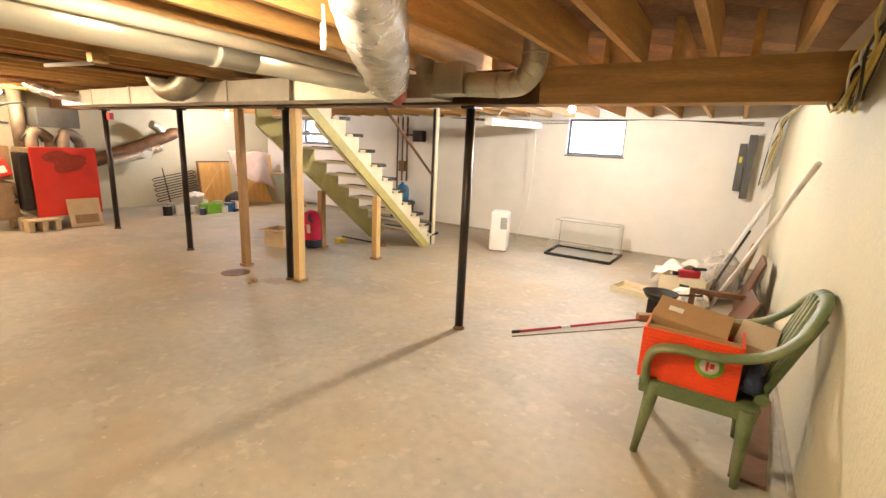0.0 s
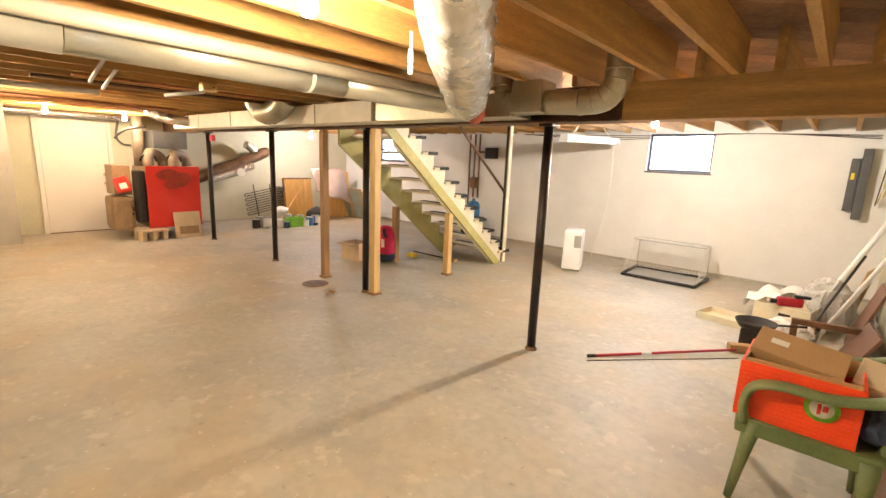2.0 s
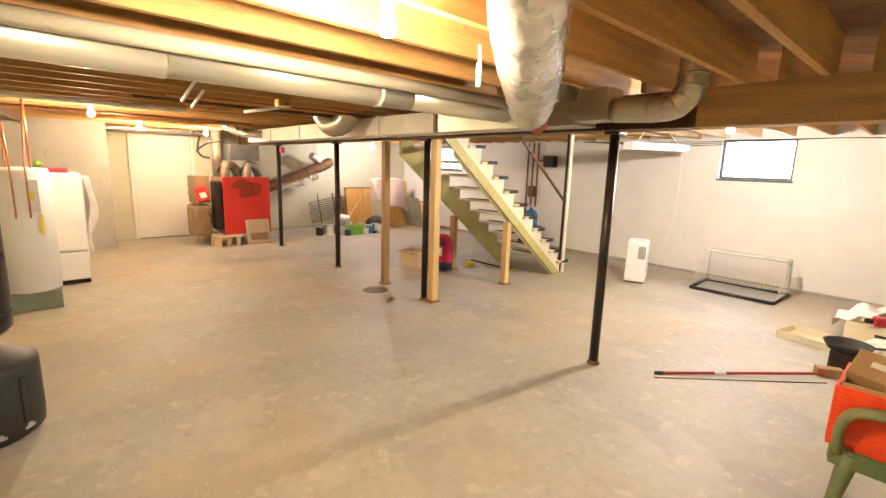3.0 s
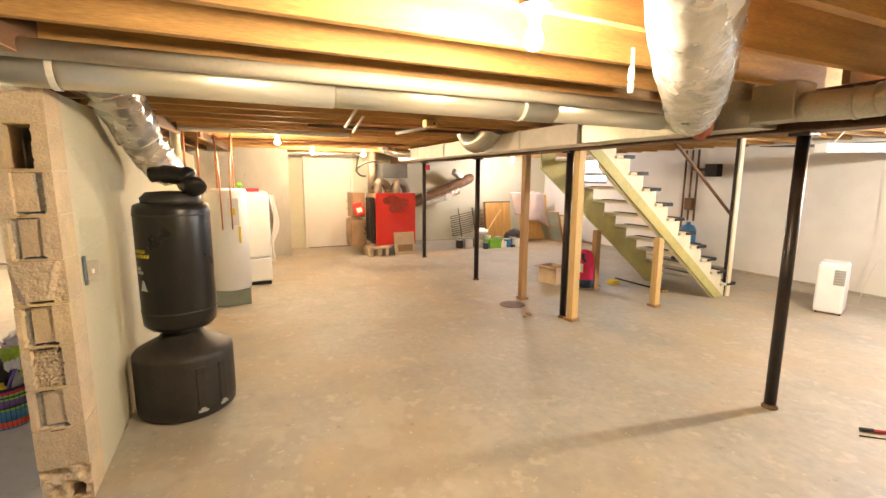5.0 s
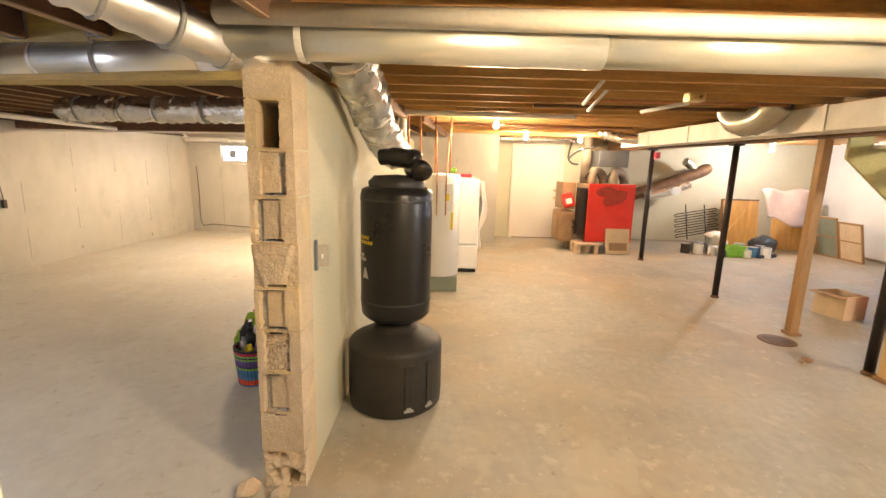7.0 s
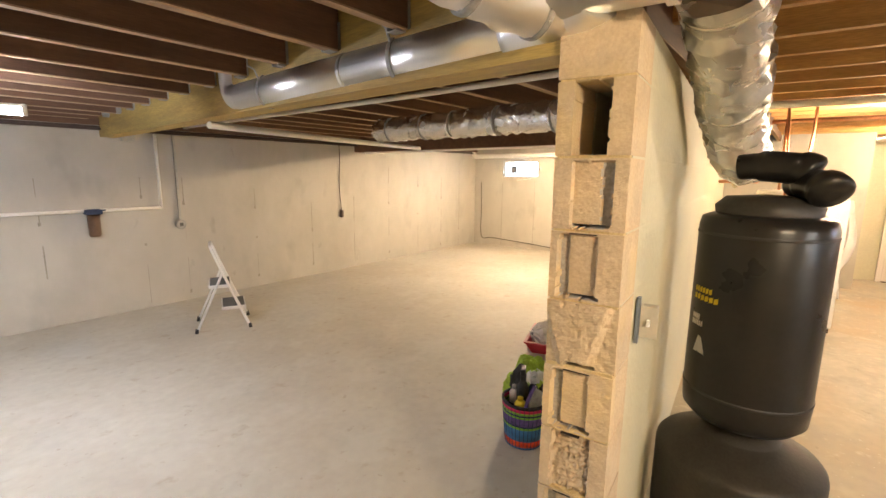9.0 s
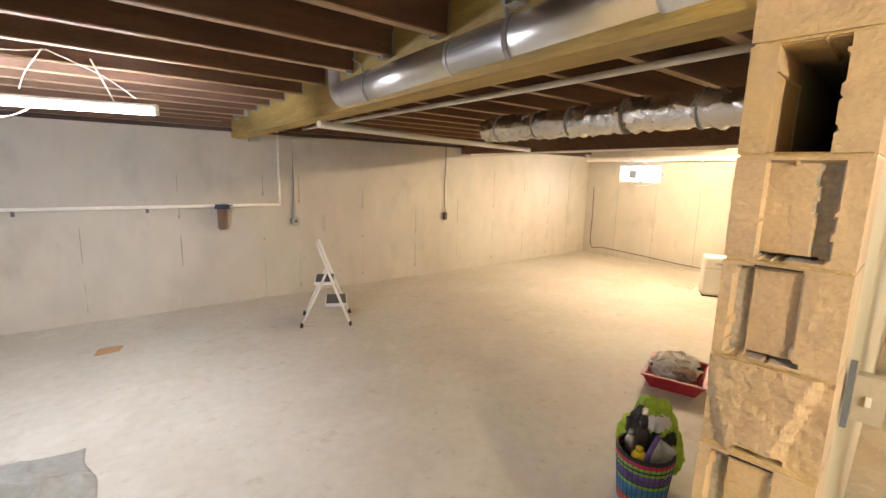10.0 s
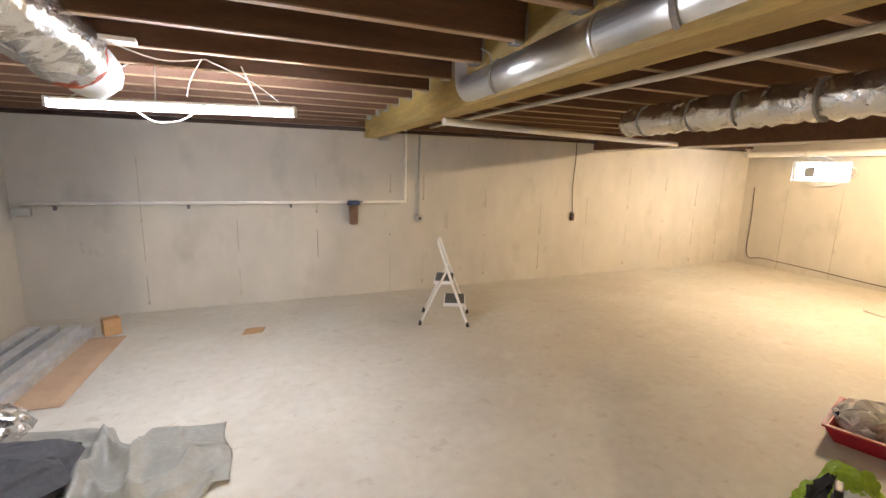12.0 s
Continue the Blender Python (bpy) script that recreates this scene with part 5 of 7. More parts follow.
for k in range(8):
    for s in (-0.5, 0.49):
        tube(net, [(s, 0.32, 0.08 + 0.055 * k), (s, 0.02 - 0.30 * (1 - k / 8), 0.08 + 0.055 * k)], 0.003, 4, False)
tagged(part("net", net, M_NET, gl2, "pale thin mesh"), kind="stuff")
part("floor_pan", boxes(((-0.46, -0.34, 0.006), (0.47, 0.32, 0.012))), M_LGREY, gl2, "grey floor pan")
bm = bmesh.new()
for a, b in (((-0.5, 0.32, 0.02), (-0.49, 0.31, 0.5)), ((0.49, 0.32, 0.02), (0.48, 0.31, 0.5)), ((-0.49, 0.31, 0.5), (0.48, 0.31, 0.5)), ((-0.49, 0.02, 0.5), (0.48, 0.02, 0.5)), ((-0.49, 0.31, 0.5), (-0.49, 0.02, 0.5)), ((0.48, 0.31, 0.5), (0.48, 0.02, 0.5))):
    tube(bm, [a, b], 0.006, 8)
part("wire_frame", bm, M_LGREY, gl2)

el = thing("fuse_panel", pose(0.46, NORTH, 1.10), "dark grey electrical panels with cables in the corner", "electrical panel")
part("small_box", boxes(((-0.09, -0.10, 0.03), (0.0, -0.003, 0.68)), bevel=0.006), M_GREY, el)
part("tall_box", boxes(((0.006, -0.12, -0.07), (0.10, -0.003, 0.80)), bevel=0.006), M_GREY, el)
part("label", boxes(((-0.07, -0.103, 0.42), (-0.035, -0.1005, 0.5))), M_YELLOW, el, "yellowed paper label")
cab = thing("cable_bundle", AT0, "tangle of yellow, black and white cables", "cables")
rc = random.Random(7)
for k in range(16):
    m = (M_YCABLE, M_BLACK, M_WCABLE, M_YCABLE)[k % 4]
    j = lambda s=0.05: rc.uniform(-s, s)
    if k < 8:
        pts = [(0.70 + j(), 8.42, 1.15 + rc.uniform(0, 0.6)), (0.76 + j(), 8.36 + j(), 1.9), (0.78 + j(), 8.2 + j(), 2.08 + j(0.03)), (0.80 + j(0.03), 6.6, 2.10), (0.80 + j(0.03), 5.0, 2.08 + j(0.03)), (0.82 + j(0.02), 4.2, 2.0 + j(0.06)), (0.82, 3.9 + j(), 1.86 + j(0.06)), (0.82 + j(0.02), 3.7, 1.95 + j(0.08)), (0.80, 3.3, 2.12)]
    else:
        pts = [(0.74 + j(), 4.25 + j(), 2.05), (0.78 + j(0.04), 4.0 + j(0.1), 1.86 + j(0.05)), (0.80 + j(0.04), 3.75 + j(0.1), 1.92 + j(0.08)), (0.78 + j(0.04), 3.55 + j(0.1), 2.05), (0.76 + j(), 3.2, 2.15), (0.76 + j(), 2.2, 2.2)]
    bm = bmesh.new()
    tube(bm, catmull(pts, 4), 0.007, 6)
    part("cable", bm, m, cab)
for k in range(3):
    bm = bmesh.new()
    tube(bm, catmull([(0.6, 8.44, 2.06 - 0.02 * k), (-0.8, 8.45, 2.09), (-2.6, 8.45, 2.07 - 0.03 * k), (-4.4, 8.45, 2.1)], 8), 0.006, 6)
    whole("wall_cable", bm, M_DUSTCORD, AT0, "thin dark cable along the top of the wall", "cables")

mt = thing("meter_pipework", pose(-5.25, NORTH, 0), "dark water meter and pipes on the wall behind the stairs", "pipework")
for x in (-0.45, -0.32, -0.2):
    bm = bmesh.new()
    tube(bm, [(x, -0.05, 0.5 + 0.3 * (x > -0.4)), (x, -0.05, 2.11)], 0.018, 8)
    part("pipe", bm, M_RUST, mt)
part("meter_box", boxes(((0.0, -0.14, 1.62), (0.24, -0.003, 1.84)), bevel=0.01), M_DARK, mt)
bm = bmesh.new()
tube(bm, [(-0.32, -0.06, 1.75), (0.0, -0.06, 1.75)], 0.02, 8)
part("branch", bm, M_RUST, mt)
part("fitting", boxes(((-0.38, -0.1, 1.0), (-0.24, -0.01, 1.22)), bevel=0.008), M_RUST, mt)
jug = thing("blue_water_jug", pose(-5.35, 8.2, 0.0), "translucent blue bottle on a low crate by the wall", "bottle")
part("crate", boxes(((-0.18, -0.16, 0), (0.18, 0.16, 0.42)), bevel=0.01), M_DARK, jug)
part("bottle", built(lathe, [(0, 0.42), (0.13, 0.425), (0.135, 0.44), (0.135, 0.66), (0.10, 0.73), (0.035, 0.76), (0.035, 0.80), (0, 0.80)], 24), M_BLUE, jug)

# ---- by the stairs ----
pk = thing("nylon_bag", pose(-4.78, 5.30, 0), "bright raspberry nylon sports bag standing on end", "bag")
bm = bmesh.new()
lathe(bm, [(0, 0), (0.13, 0.01), (0.155, 0.08), (0.15, 0.40), (0.12, 0.50), (0.05, 0.54), (0, 0.545)], 24)
for v in bm.verts:
    v.co += 0.02 * noise.noise_vector(v.co * 9)
    v.co.z = max(0, v.co.z)
part("body", bm, M_PINK, pk)
part("bottom_panel", built(lathe, [(0, -0.0), (0.138, 0.004), (0.168, 0.07), (0.166, 0.12), (0.15, 0.13)], 24), M_NAVY, pk, "dark blue bottom panel")
part("print", boxes(((0.07, -0.155, 0.24), (0.12, -0.138, 0.36))), M_CLOTH, pk, "pale printed bars")
bm = bmesh.new()
tube(bm, catmull([(0.06, -0.10, 0.5), (0.12, -0.15, 0.44), (0.15, -0.12, 0.40)], 4), 0.02, 8)
part("strap", bm, M_NAVY, pk)
cx = thing("carton", pose(-5.18, 5.05, 0, 0, 0, 12), "open tan cardboard carton on the floor", "carton")
for a, b in (((-0.17, -0.15, 0.006), (0.17, -0.145, 0.26)), ((-0.17, 0.145, 0.006), (0.17, 0.15, 0.26)), ((-0.17, -0.145, 0.006), (-0.165, 0.145, 0.26)), ((0.165, -0.145, 0.006), (0.17, 0.145, 0.26))):
    part("wall", boxes((a, b)), M_CARDL, cx)
part("bottom", boxes(((-0.17, -0.15, 0), (0.17, 0.15, 0.005))), M_CARDL, cx)
part("flap", boxes(((-0.17, -0.26, 0.255), (0.17, -0.15, 0.26))), M_CARD, cx)
bw = thing("push_broom", pose(-4.55, 5.95, 0), "yellow-headed push broom lying on the floor", "broom")
bm = bmesh.new()
tube(bm, [(-0.15, -0.12, 0.09), (0.42, 0.1, 0.03)], 0.012, 8)
part("handle", bm, M_BLACK, bw)
part("head", boxes(((-0.24, -0.2, 0.0), (-0.1, -0.08, 0.06)), bevel=0.01), M_YELLOW, bw, "dull yellow broom head")
part("brush", boxes(((0.34, 0.05, 0.0), (0.56, 0.14, 0.05)), bevel=0.012), M_OLDPINE, bw)
dn = thing("floor_drain", pose(-4.36, 3.78, 0), "dark rusty round floor drain cover", "drain")
part("cover", built(lathe, [(0, 0.006), (0.14, 0.006), (0.155, 0.004), (0.16, 0.0)], 28), M_RUST, dn)
for k in range(5):
    part("slot", boxes(((-0.08, -0.082 + 0.04 * k, 0.006), (0.08, -0.07 + 0.04 * k, 0.0075))), M_DARK, dn)
rd2 = random.Random(3)
for x, y, s in ((-3.90, 3.70, 0.035), (-3.86, 3.62, 0.02)):
    bm = bmesh.new()
    bmesh.ops.create_icosphere(bm, subdivisions=2, radius=s)
    for v in bm.verts:
        v.co = Vector((v.co.x * 1.3, v.co.y, v.co.z * 0.5 + s * 0.45)) + 0.012 * noise.noise_vector(v.co * 30)
    whole("rubble_lump", bm, M_OLDPINE, pose(x, y, 0), "small brown lump of rubble on the floor", "rubble", "rubble by the post")

# ---- green chair with the orange crate ----
ch = thing("resin_armchair", pose(0.40, 3.43, 0), "dusty green moulded resin armchair against the wall", "chair")


for (x, y, tx, ty) in ((-0.25, -0.24, -0.20, -0.22), (0.21, -0.24, 0.20, -0.23), (-0.25, 0.25, -0.20, 0.22), (0.21, 0.24, 0.20, 0.23)):
    bm = bmesh.new()
    a, b = Vector((x, y, 0)), Vector((tx, ty, 0.42))
    tube(bm, [a, a.lerp(b, 0.5), b], [0.028, 0.042, 0.062], 6, True, 0.7)
    part("leg", bm, M_CHAIR, ch)
bm = bmesh.new()
sheet(bm, 16, 16, lambda u, v: Vector((-0.27 + 0.52 * u, -0.26 + 0.52 * v, 0.435 - 0.025 * math.sin(math.pi * u) * math.sin(math.pi * v))), 0.012)
part("seat", bm, M_CHAIR, ch)
part("apron", boxes(((-0.27, -0.265, 0.36), (0.24, -0.245, 0.435)), ((-0.27, 0.245, 0.36), (0.24, 0.265, 0.435)), ((-0.275, -0.245, 0.37), (-0.255, 0.245, 0.435)), bevel=0.008), M_CHAIR, ch)
for s in (-1, 1):
    bm = bmesh.new()
    tube(bm, catmull([(-0.24, s * 0.25, 0.42), (-0.25, s * 0.265, 0.52), (-0.22, s * 0.275, 0.61), (-0.12, s * 0.28, 0.645), (0.05, s * 0.28, 0.65), (0.22, s * 0.27, 0.70), (0.33, s * 0.24, 0.80), (0.385, s * 0.18, 0.90), (0.41, s * 0.09, 0.945), (0.415, 0.0, 0.955)], 5), 0.036, 10, True, 0.55)
    part("armrest", bm, M_CHAIR, ch)
for k in range(7):
    y = -0.19 + 0.38 * k / 6
    top = 0.955 - 0.9 * y * y * 1.6
    bm = bmesh.new()
    tube(bm, [(0.235, y * 0.9, 0.43), (0.30, y * 0.95, 0.62), (0.40, y, top)], [0.018, 0.02, 0.022], 8, True, 0.5, (0, 1, 0))
    part("back_slat", bm, M_CHAIR, ch)
bm = bmesh.new()
tube(bm, [(0.25, -0.22, 0.47), (0.255, 0.22, 0.47)], 0.03, 8)
part("back_rail", bm, M_CHAIR, ch)

cr = thing("orange_crate", pose(0.33, 3.40, 0.43, 0, 0, 0), "bright orange woven-pattern fruit crate on the chair seat", "crate")
bm = bmesh.new()
for a, b in (((-0.21, -0.19, 0), (0.21, 0.16, 0.006)), ((-0.22, -0.20, 0.0), (0.22, -0.19, 0.27)), ((-0.22, 0.16, 0.0), (0.22, 0.17, 0.27)), ((-0.22, -0.19, 0.0), (-0.21, 0.16, 0.27)), ((0.21, -0.19, 0.0), (0.22, 0.16, 0.27))):
    part("wall", boxes((a, b)), M_ORANGE, cr)
st = bmesh.new()
for i in range(21):
    for j in range(12):
        x, z = -0.21 + 0.0205 * i + (0.005 if j % 2 else 0), 0.012 + 0.021 * j
        box(st, (x, -0.204, z), (x + 0.012, -0.2, z + 0.012))
for i in range(15):
    for j in range(12):
        y, z = -0.18 + 0.0225 * i, 0.012 + 0.021 * j
        box(st, (-0.224, y, z), (-0.22, y + 0.013, z + 0.012))
tagged(part("weave", st, M_ORANGE, cr), kind="stuff")
bm = bmesh.new()
lathe(bm, [(0.0, 0.0), (0.062, 0.0), (0.062, 0.003), (0, 0.003)], 24)
part("badge", bm, M_LIME, cr, "round green leaf badge").matrix_basis = pose(0.09, -0.205, 0.15, 90, 0, 0)
bm = bmesh.new()
lathe(bm, [(0.0, 0.0), (0.042, 0.0), (0.042, 0.003), (0, 0.003)], 24)
part("badge_centre", bm, M_CLOTH, cr, "pale badge centre").matrix_basis = pose(0.09, -0.209, 0.15, 90, 0, 0)
part("badge_mark", boxes(((0.075, -0.2155, 0.125), (0.088, -0.2125, 0.172)), ((0.094, -0.2155, 0.14), (0.112, -0.2125, 0.166))), M_RED, cr)
part("lining", boxes(((-0.205, -0.186, 0.20), (0.205, -0.181, 0.285)), ((-0.205, 0.15, 0.20), (0.205, 0.155, 0.285)), ((-0.205, -0.18, 0.20), (-0.20, 0.149, 0.29)), bevel=0.0), M_CARD, cr, "brown card lining")
lb = thing("carton", pose(0.30, 3.43, 0.60, 20, 7, -4), "open brown carton resting in the orange crate", "carton")
part("panel", boxes(((-0.18, -0.10, -0.05), (0.17, 0.09, 0.17)), bevel=0.004), M_CARD, lb)
part("tape", boxes(((-0.12, -0.02, 0.171), (-0.05, 0.02, 0.1725))), M_CLOTH, lb, "pale scrap of paper")
lb2 = thing("carton", pose(0.56, 3.47, 0.60, 12, 6, -8), "pale cardboard carton tucked behind the orange crate", "carton")
part("panel", boxes(((-0.05, -0.10, -0.15), (0.12, 0.14, 0.10)), bevel=0.004), M_CARDL, lb2)
bg = bmesh.new()
bmesh.ops.create_icosphere(bg, subdivisions=3, radius=0.11)
for v in bg.verts:
    v.co = Vector((v.co.x * 0.5, v.co.y * 1.3, v.co.z * 0.75 + 0.085)) + 0.02 * noise.noise_vector(v.co * 15)
whole("dark_cloth_bag", bg, M_NAVY, pose(0.60, 3.34, 0.445), "crumpled dark blue bag behind the crate", "bag")

# ---- clutter along the east wall ----
wl = thing("wood_tray", pose(-0.35, 6.22, 0, 0, 0, -14), "shallow pale wooden tray on the floor", "tray")
part("base", boxes(((-0.25, -0.16, 0), (0.25, 0.16, 0.012)), bevel=0.002), M_CARDL, wl)
part("rim", boxes(((-0.26, -0.17, 0), (0.26, -0.16, 0.07)), ((-0.26, 0.16, 0), (0.26, 0.17, 0.07)), ((-0.26, -0.16, 0), (-0.25, 0.16, 0.07)), ((0.25, -0.16, 0), (0.26, 0.16, 0.07)), bevel=0.003), M_CREAM, wl)
wb = thing("white_crate", pose(0.10, 6.45, 0, 0, 0, -10), "pale wooden crate with a dark hand hole", "crate")
for a, b in (((-0.24, -0.17, 0), (0.24, -0.155, 0.25)), ((-0.24, 0.155, 0), (0.24, 0.17, 0.25)), ((-0.24, -0.155, 0), (-0.225, 0.155, 0.25)), ((0.225, -0.155, 0), (0.24, 0.155, 0.25)), ((-0.225, -0.155, 0), (0.225, 0.155, 0.012))):
    part("wall", boxes((a, b), bevel=0.003), M_CREAM, wb)
part("hand_hole", boxes(((-0.02, -0.173, 0.155), (0.08, -0.1705, 0.185)), bevel=0.001), M_DARK, wb)
bm = bmesh.new()
sheet(bm, 16, 12, lambda u, v: Vector((-0.30 + 0.5 * u, 6.62 + 0.42 * v, 0.27 + 0.07 * math.sin(7 * u + 2) * math.cos(6 * v) - 0.22 * max(0, 0.35 - u) * 2)), 0.006)
whole("white_cloth", bm, M_CLOTH, AT0, "crumpled white cloth over the crate", "cloth")
pn = thing("frying_pan", pose(-0.06, 5.62, 0.17), "dark cast pan resting on rubble", "pan")
part("bowl", built(lathe, [(0, 0.0), (0.13, 0.0), (0.16, 0.06), (0.168, 0.062), (0.135, 0.008), (0, 0.008)], 28), M_DARK, pn)
part("stand", boxes(((-0.1, -0.1, -0.17), (0.1, 0.1, -0.002)), bevel=0.02), M_DARK, pn)
bm = bmesh.new()
tube(bm, [(0.15, 0.03, 0.055), (0.36, 0.1, 0.075)], 0.011, 8)
part("handle", bm, M_DARK, pn)
whole("timber_offcut", boxes(((-0.09, -0.04, 0), (0.09, 0.04, 0.07)), bevel=0.006), M_OLDPINE, pose(-0.12, 5.34, 0, 0, 0, 30), "short dark timber offcut on the floor", "offcut")
rk2 = thing("red_broomstick", pose(0, 0, 0), "red-handled stick lying on the floor", "stick")
bm = bmesh.new()
tube(bm, [(-1.0, 4.26, 0.012), (-0.14, 5.28, 0.03)], 0.011, 10)
part("handle", bm, M_REDP, rk2)
bm = bmesh.new()
tube(bm, [(-1.03, 4.225, 0.012), (-0.985, 4.28, 0.013)], 0.0135, 10)
part("grip", bm, M_BLACK, rk2)
bm = bmesh.new()
tube(bm, [(-0.72, 4.593, 0.018), (-0.66, 4.664, 0.0192)], 0.0118, 10)
part("label_band", bm, M_WHITEP, rk2)
bm = bmesh.new()
tube(bm, [(-1.0, 4.15, 0.005), (-0.1, 5.15, 0.005)], 0.004, 6)
whole("thin_wire", bm, M_DUSTCORD, AT0, "thin dark rod on the floor by the stick", "rod")
for a, b, r, lab in (((0.36, 6.15, 0.0), (0.835, 4.72, 1.56), 0.022, "long white pole leaning on the wall"), ((0.30, 7.2, 0.0), (0.80, 7.55, 1.16), 0.028, "white plastic pipe leaning in the corner")):
    bm = bmesh.new()
    tube(bm, [a, b], r, 4 if r < 0.025 else 12)
    whole("leaning_pole", bm, M_WHITEP, AT0, lab, "pole")
bm = bmesh.new()
tube(bm, [(0.28, 6.05, 0.05), (0.62, 6.9, 0.78)], 0.013, 8)
whole("leaning_pole", bm, M_BLACK, AT0, "thin black tool handle leaning over the clutter", "pole")
for x, y, rz, w, h, tilt, m, lab in ((0.58, 6.25, 0, 0.55, 0.62, 16, M_WALNUT, "dark brown board leaning on the wall"), (0.52, 5.55, 6, 0.5, 0.42, 26, M_WALNUT, "dark brown drawer front leaning on the wall"), (0.60, 7.45, -12, 0.45, 0.6, 12, M_CARD, "open brown cardboard sheet leaning on the wall")):
    whole("leaning_board", boxes(((0, -w / 2, 0), (0.022, w / 2, h)), bevel=0.004), m, pose(x, y, 0, 0, tilt, rz), lab, "board", "boards along the wall")
sb = thing("broken_stool", pose(0.48, 5.75, 0, 0, 0, 10), "dark wooden stool lying among the clutter", "stool")
part("rail", boxes(((-0.3, -0.02, 0.26), (0.25, 0.03, 0.31)), bevel=0.006), M_WALNUT, sb)
part("leg", boxes(((-0.3, -0.02, 0), (-0.25, 0.03, 0.258)), bevel=0.006), M_WALNUT, sb)
part("leg", boxes(((0.2, -0.02, 0), (0.25, 0.03, 0.258)), bevel=0.006), M_WALNUT, sb)
for x, y, sx, sy, sz, m, nm, lab in ((0.42, 6.72, 0.22, 0.2, 0.30, M_PLASTICBAG, "plastic_bag", "smoky clear plastic bag full of parts"), (0.17, 6.02, 0.19, 0.14, 0.12, M_CLOTH, "rag_pile", "grey and white rags heaped on the floor")):
    bm = bmesh.new()
    bmesh.ops.create_icosphere(bm, subdivisions=4, radius=1.0)
    for v in bm.verts:
        n = noise.noise_vector(v.co * 2.2) * 0.28 + noise.noise_vector(v.co * 6) * 0.1
        c = v.co + n
        v.co = Vector((c.x * sx, c.y * sy, max(0.0, (c.z + 0.75) * sz)))
    whole(nm, bm, m, pose(x, y, 0), lab, "bag" if nm == "plastic_bag" else "rags")
td = thing("power_drill", pose(0.13, 6.35, 0.255, 0, 0, 25), "red and black power tool on the crate", "power tool")
part("body", boxes(((-0.12, -0.04, 0), (0.1, 0.04, 0.09)), bevel=0.02), M_REDP, td)
part("handle", boxes(((0.02, -0.03, 0.092), (0.16, 0.03, 0.12)), bevel=0.012), M_BLACK, td)
part("chuck", boxes(((-0.18, -0.02, 0.02), (-0.122, 0.02, 0.065)), bevel=0.01), M_DARK, td)
pf = thing("folder_stack", pose(0.10, 6.05, 0.0), "low stack of orange and white packets", "packets")
part("packet", boxes(((-0.12, -0.08, 0.0), (0.08, 0.1, 0.10)), bevel=0.008), M_CARDL, pf)
part("packet", boxes(((-0.02, -0.07, 0.102), (0.10, 0.08, 0.17)), bevel=0.008), M_ORANGE, pf, "orange packet")
whole("carton", boxes(((-0.15, -0.2, 0), (0.15, 0.2, 0.34)), bevel=0.005), M_CARD, pose(0.42, 7.35, 0, 0, 0, 10), "brown cardboard carton by the wall", "carton")
whole("floor_board", boxes(((-0.08, -0.5, 0), (0.08, 0.5, 0.02)), bevel=0.003), M_WALNUT, pose(0.70, 3.75, 0, 0, 0, -4), "dark board on the floor behind the chair", "board")

# ---- the second room ----
def r2(x, y, z=0.0, rx=0, ry=0, rz=0):
    return ROOM2 @ pose(x, y, z, rx, ry, rz)


w3 = thing("window_3", r2(R2W, 0, 0), "small high window with frosted bright panes", "window", kind="structure")
y0, y1, z0, z1 = W2
part("window_frame", boxes(((-0.10, y0, z0), (-0.05, y1, z0 + 0.025)), ((-0.10, y0, z1 - 0.025), (-0.05, y1, z1)), ((-0.10, y0, z0 + 0.026), (-0.05, y0 + 0.025, z1 - 0.026)), ((-0.10, y1 - 0.025, z0 + 0.026), (-0.05, y1, z1 - 0.026)), ((-0.10, (y0 + y1) / 2 - 0.012, z0 + 0.026), (-0.05, (y0 + y1) / 2 + 0.012, z1 - 0.026)), bevel=0.003), M_WHITEP, w3)
part("vent", boxes(((-0.06, y0 + 0.16, z0 + 0.07), (-0.035, y0 + 0.30, z1 - 0.09)), bevel=0.004), M_LGREY, w3, "small grey vent box")
pane = part("pane", boxes(((-0.08, y0 + 0.026, z0 + 0.026), (-0.075, y1 - 0.026, z1 - 0.026))), M_GLASS, w3)
pane.visible_shadow = False
whole("backdrop", boxes(((-0.5, y0 - 0.3, z0 - 0.3), (-0.49, y1 + 0.3, z1 + 0.4))), M_DAYLIGHT, r2(R2W, 0, 0), "plain bright overcast daylight outside the window", "backdrop", kind="structure")

dct = thing("round_duct", AT0, "bright round galvanised duct with strap hangers", "duct")
DA, DB, DZ = Vector((-2.575, -2.13, 1.952)), Vector((-2.335, -0.40, 1.968)), 0.081
mid_duct = DA.lerp(DB, 0.55)
for a, b in ((DA, mid_duct), (mid_duct, DB)):
    bm = bmesh.new()
    tube(bm, [a + 0.0015 * (b - a), b - 0.0015 * (b - a)], DZ, 32)
    part("pipe_section", bm, M_GALV, dct)
bm = bmesh.new()
tube(bm, catmull([DA, DA + Vector((-0.012, -0.075, 0.008)), DA + Vector((-0.018, -0.125, 0.05)), DA + Vector((-0.018, -0.135, 0.16)), DA + Vector((-0.018, -0.135, 0.30))], 5), 0.078, 24)
part("end_elbow", bm, M_GALV, dct)
bm = bmesh.new()
tube(bm, catmull([DB, (-2.29, -0.24, 1.985), (-2.21, -0.12, 2.012)], 5), 0.086, 24)
part("joint_elbow", bm, M_GALV, dct)
bm = bmesh.new()
tube(bm, [mid_duct - 0.006 * (DB - DA), mid_duct + 0.006 * (DB - DA)], DZ + 0.002, 32)
part("crimp_ring", bm, M_GALV, dct)
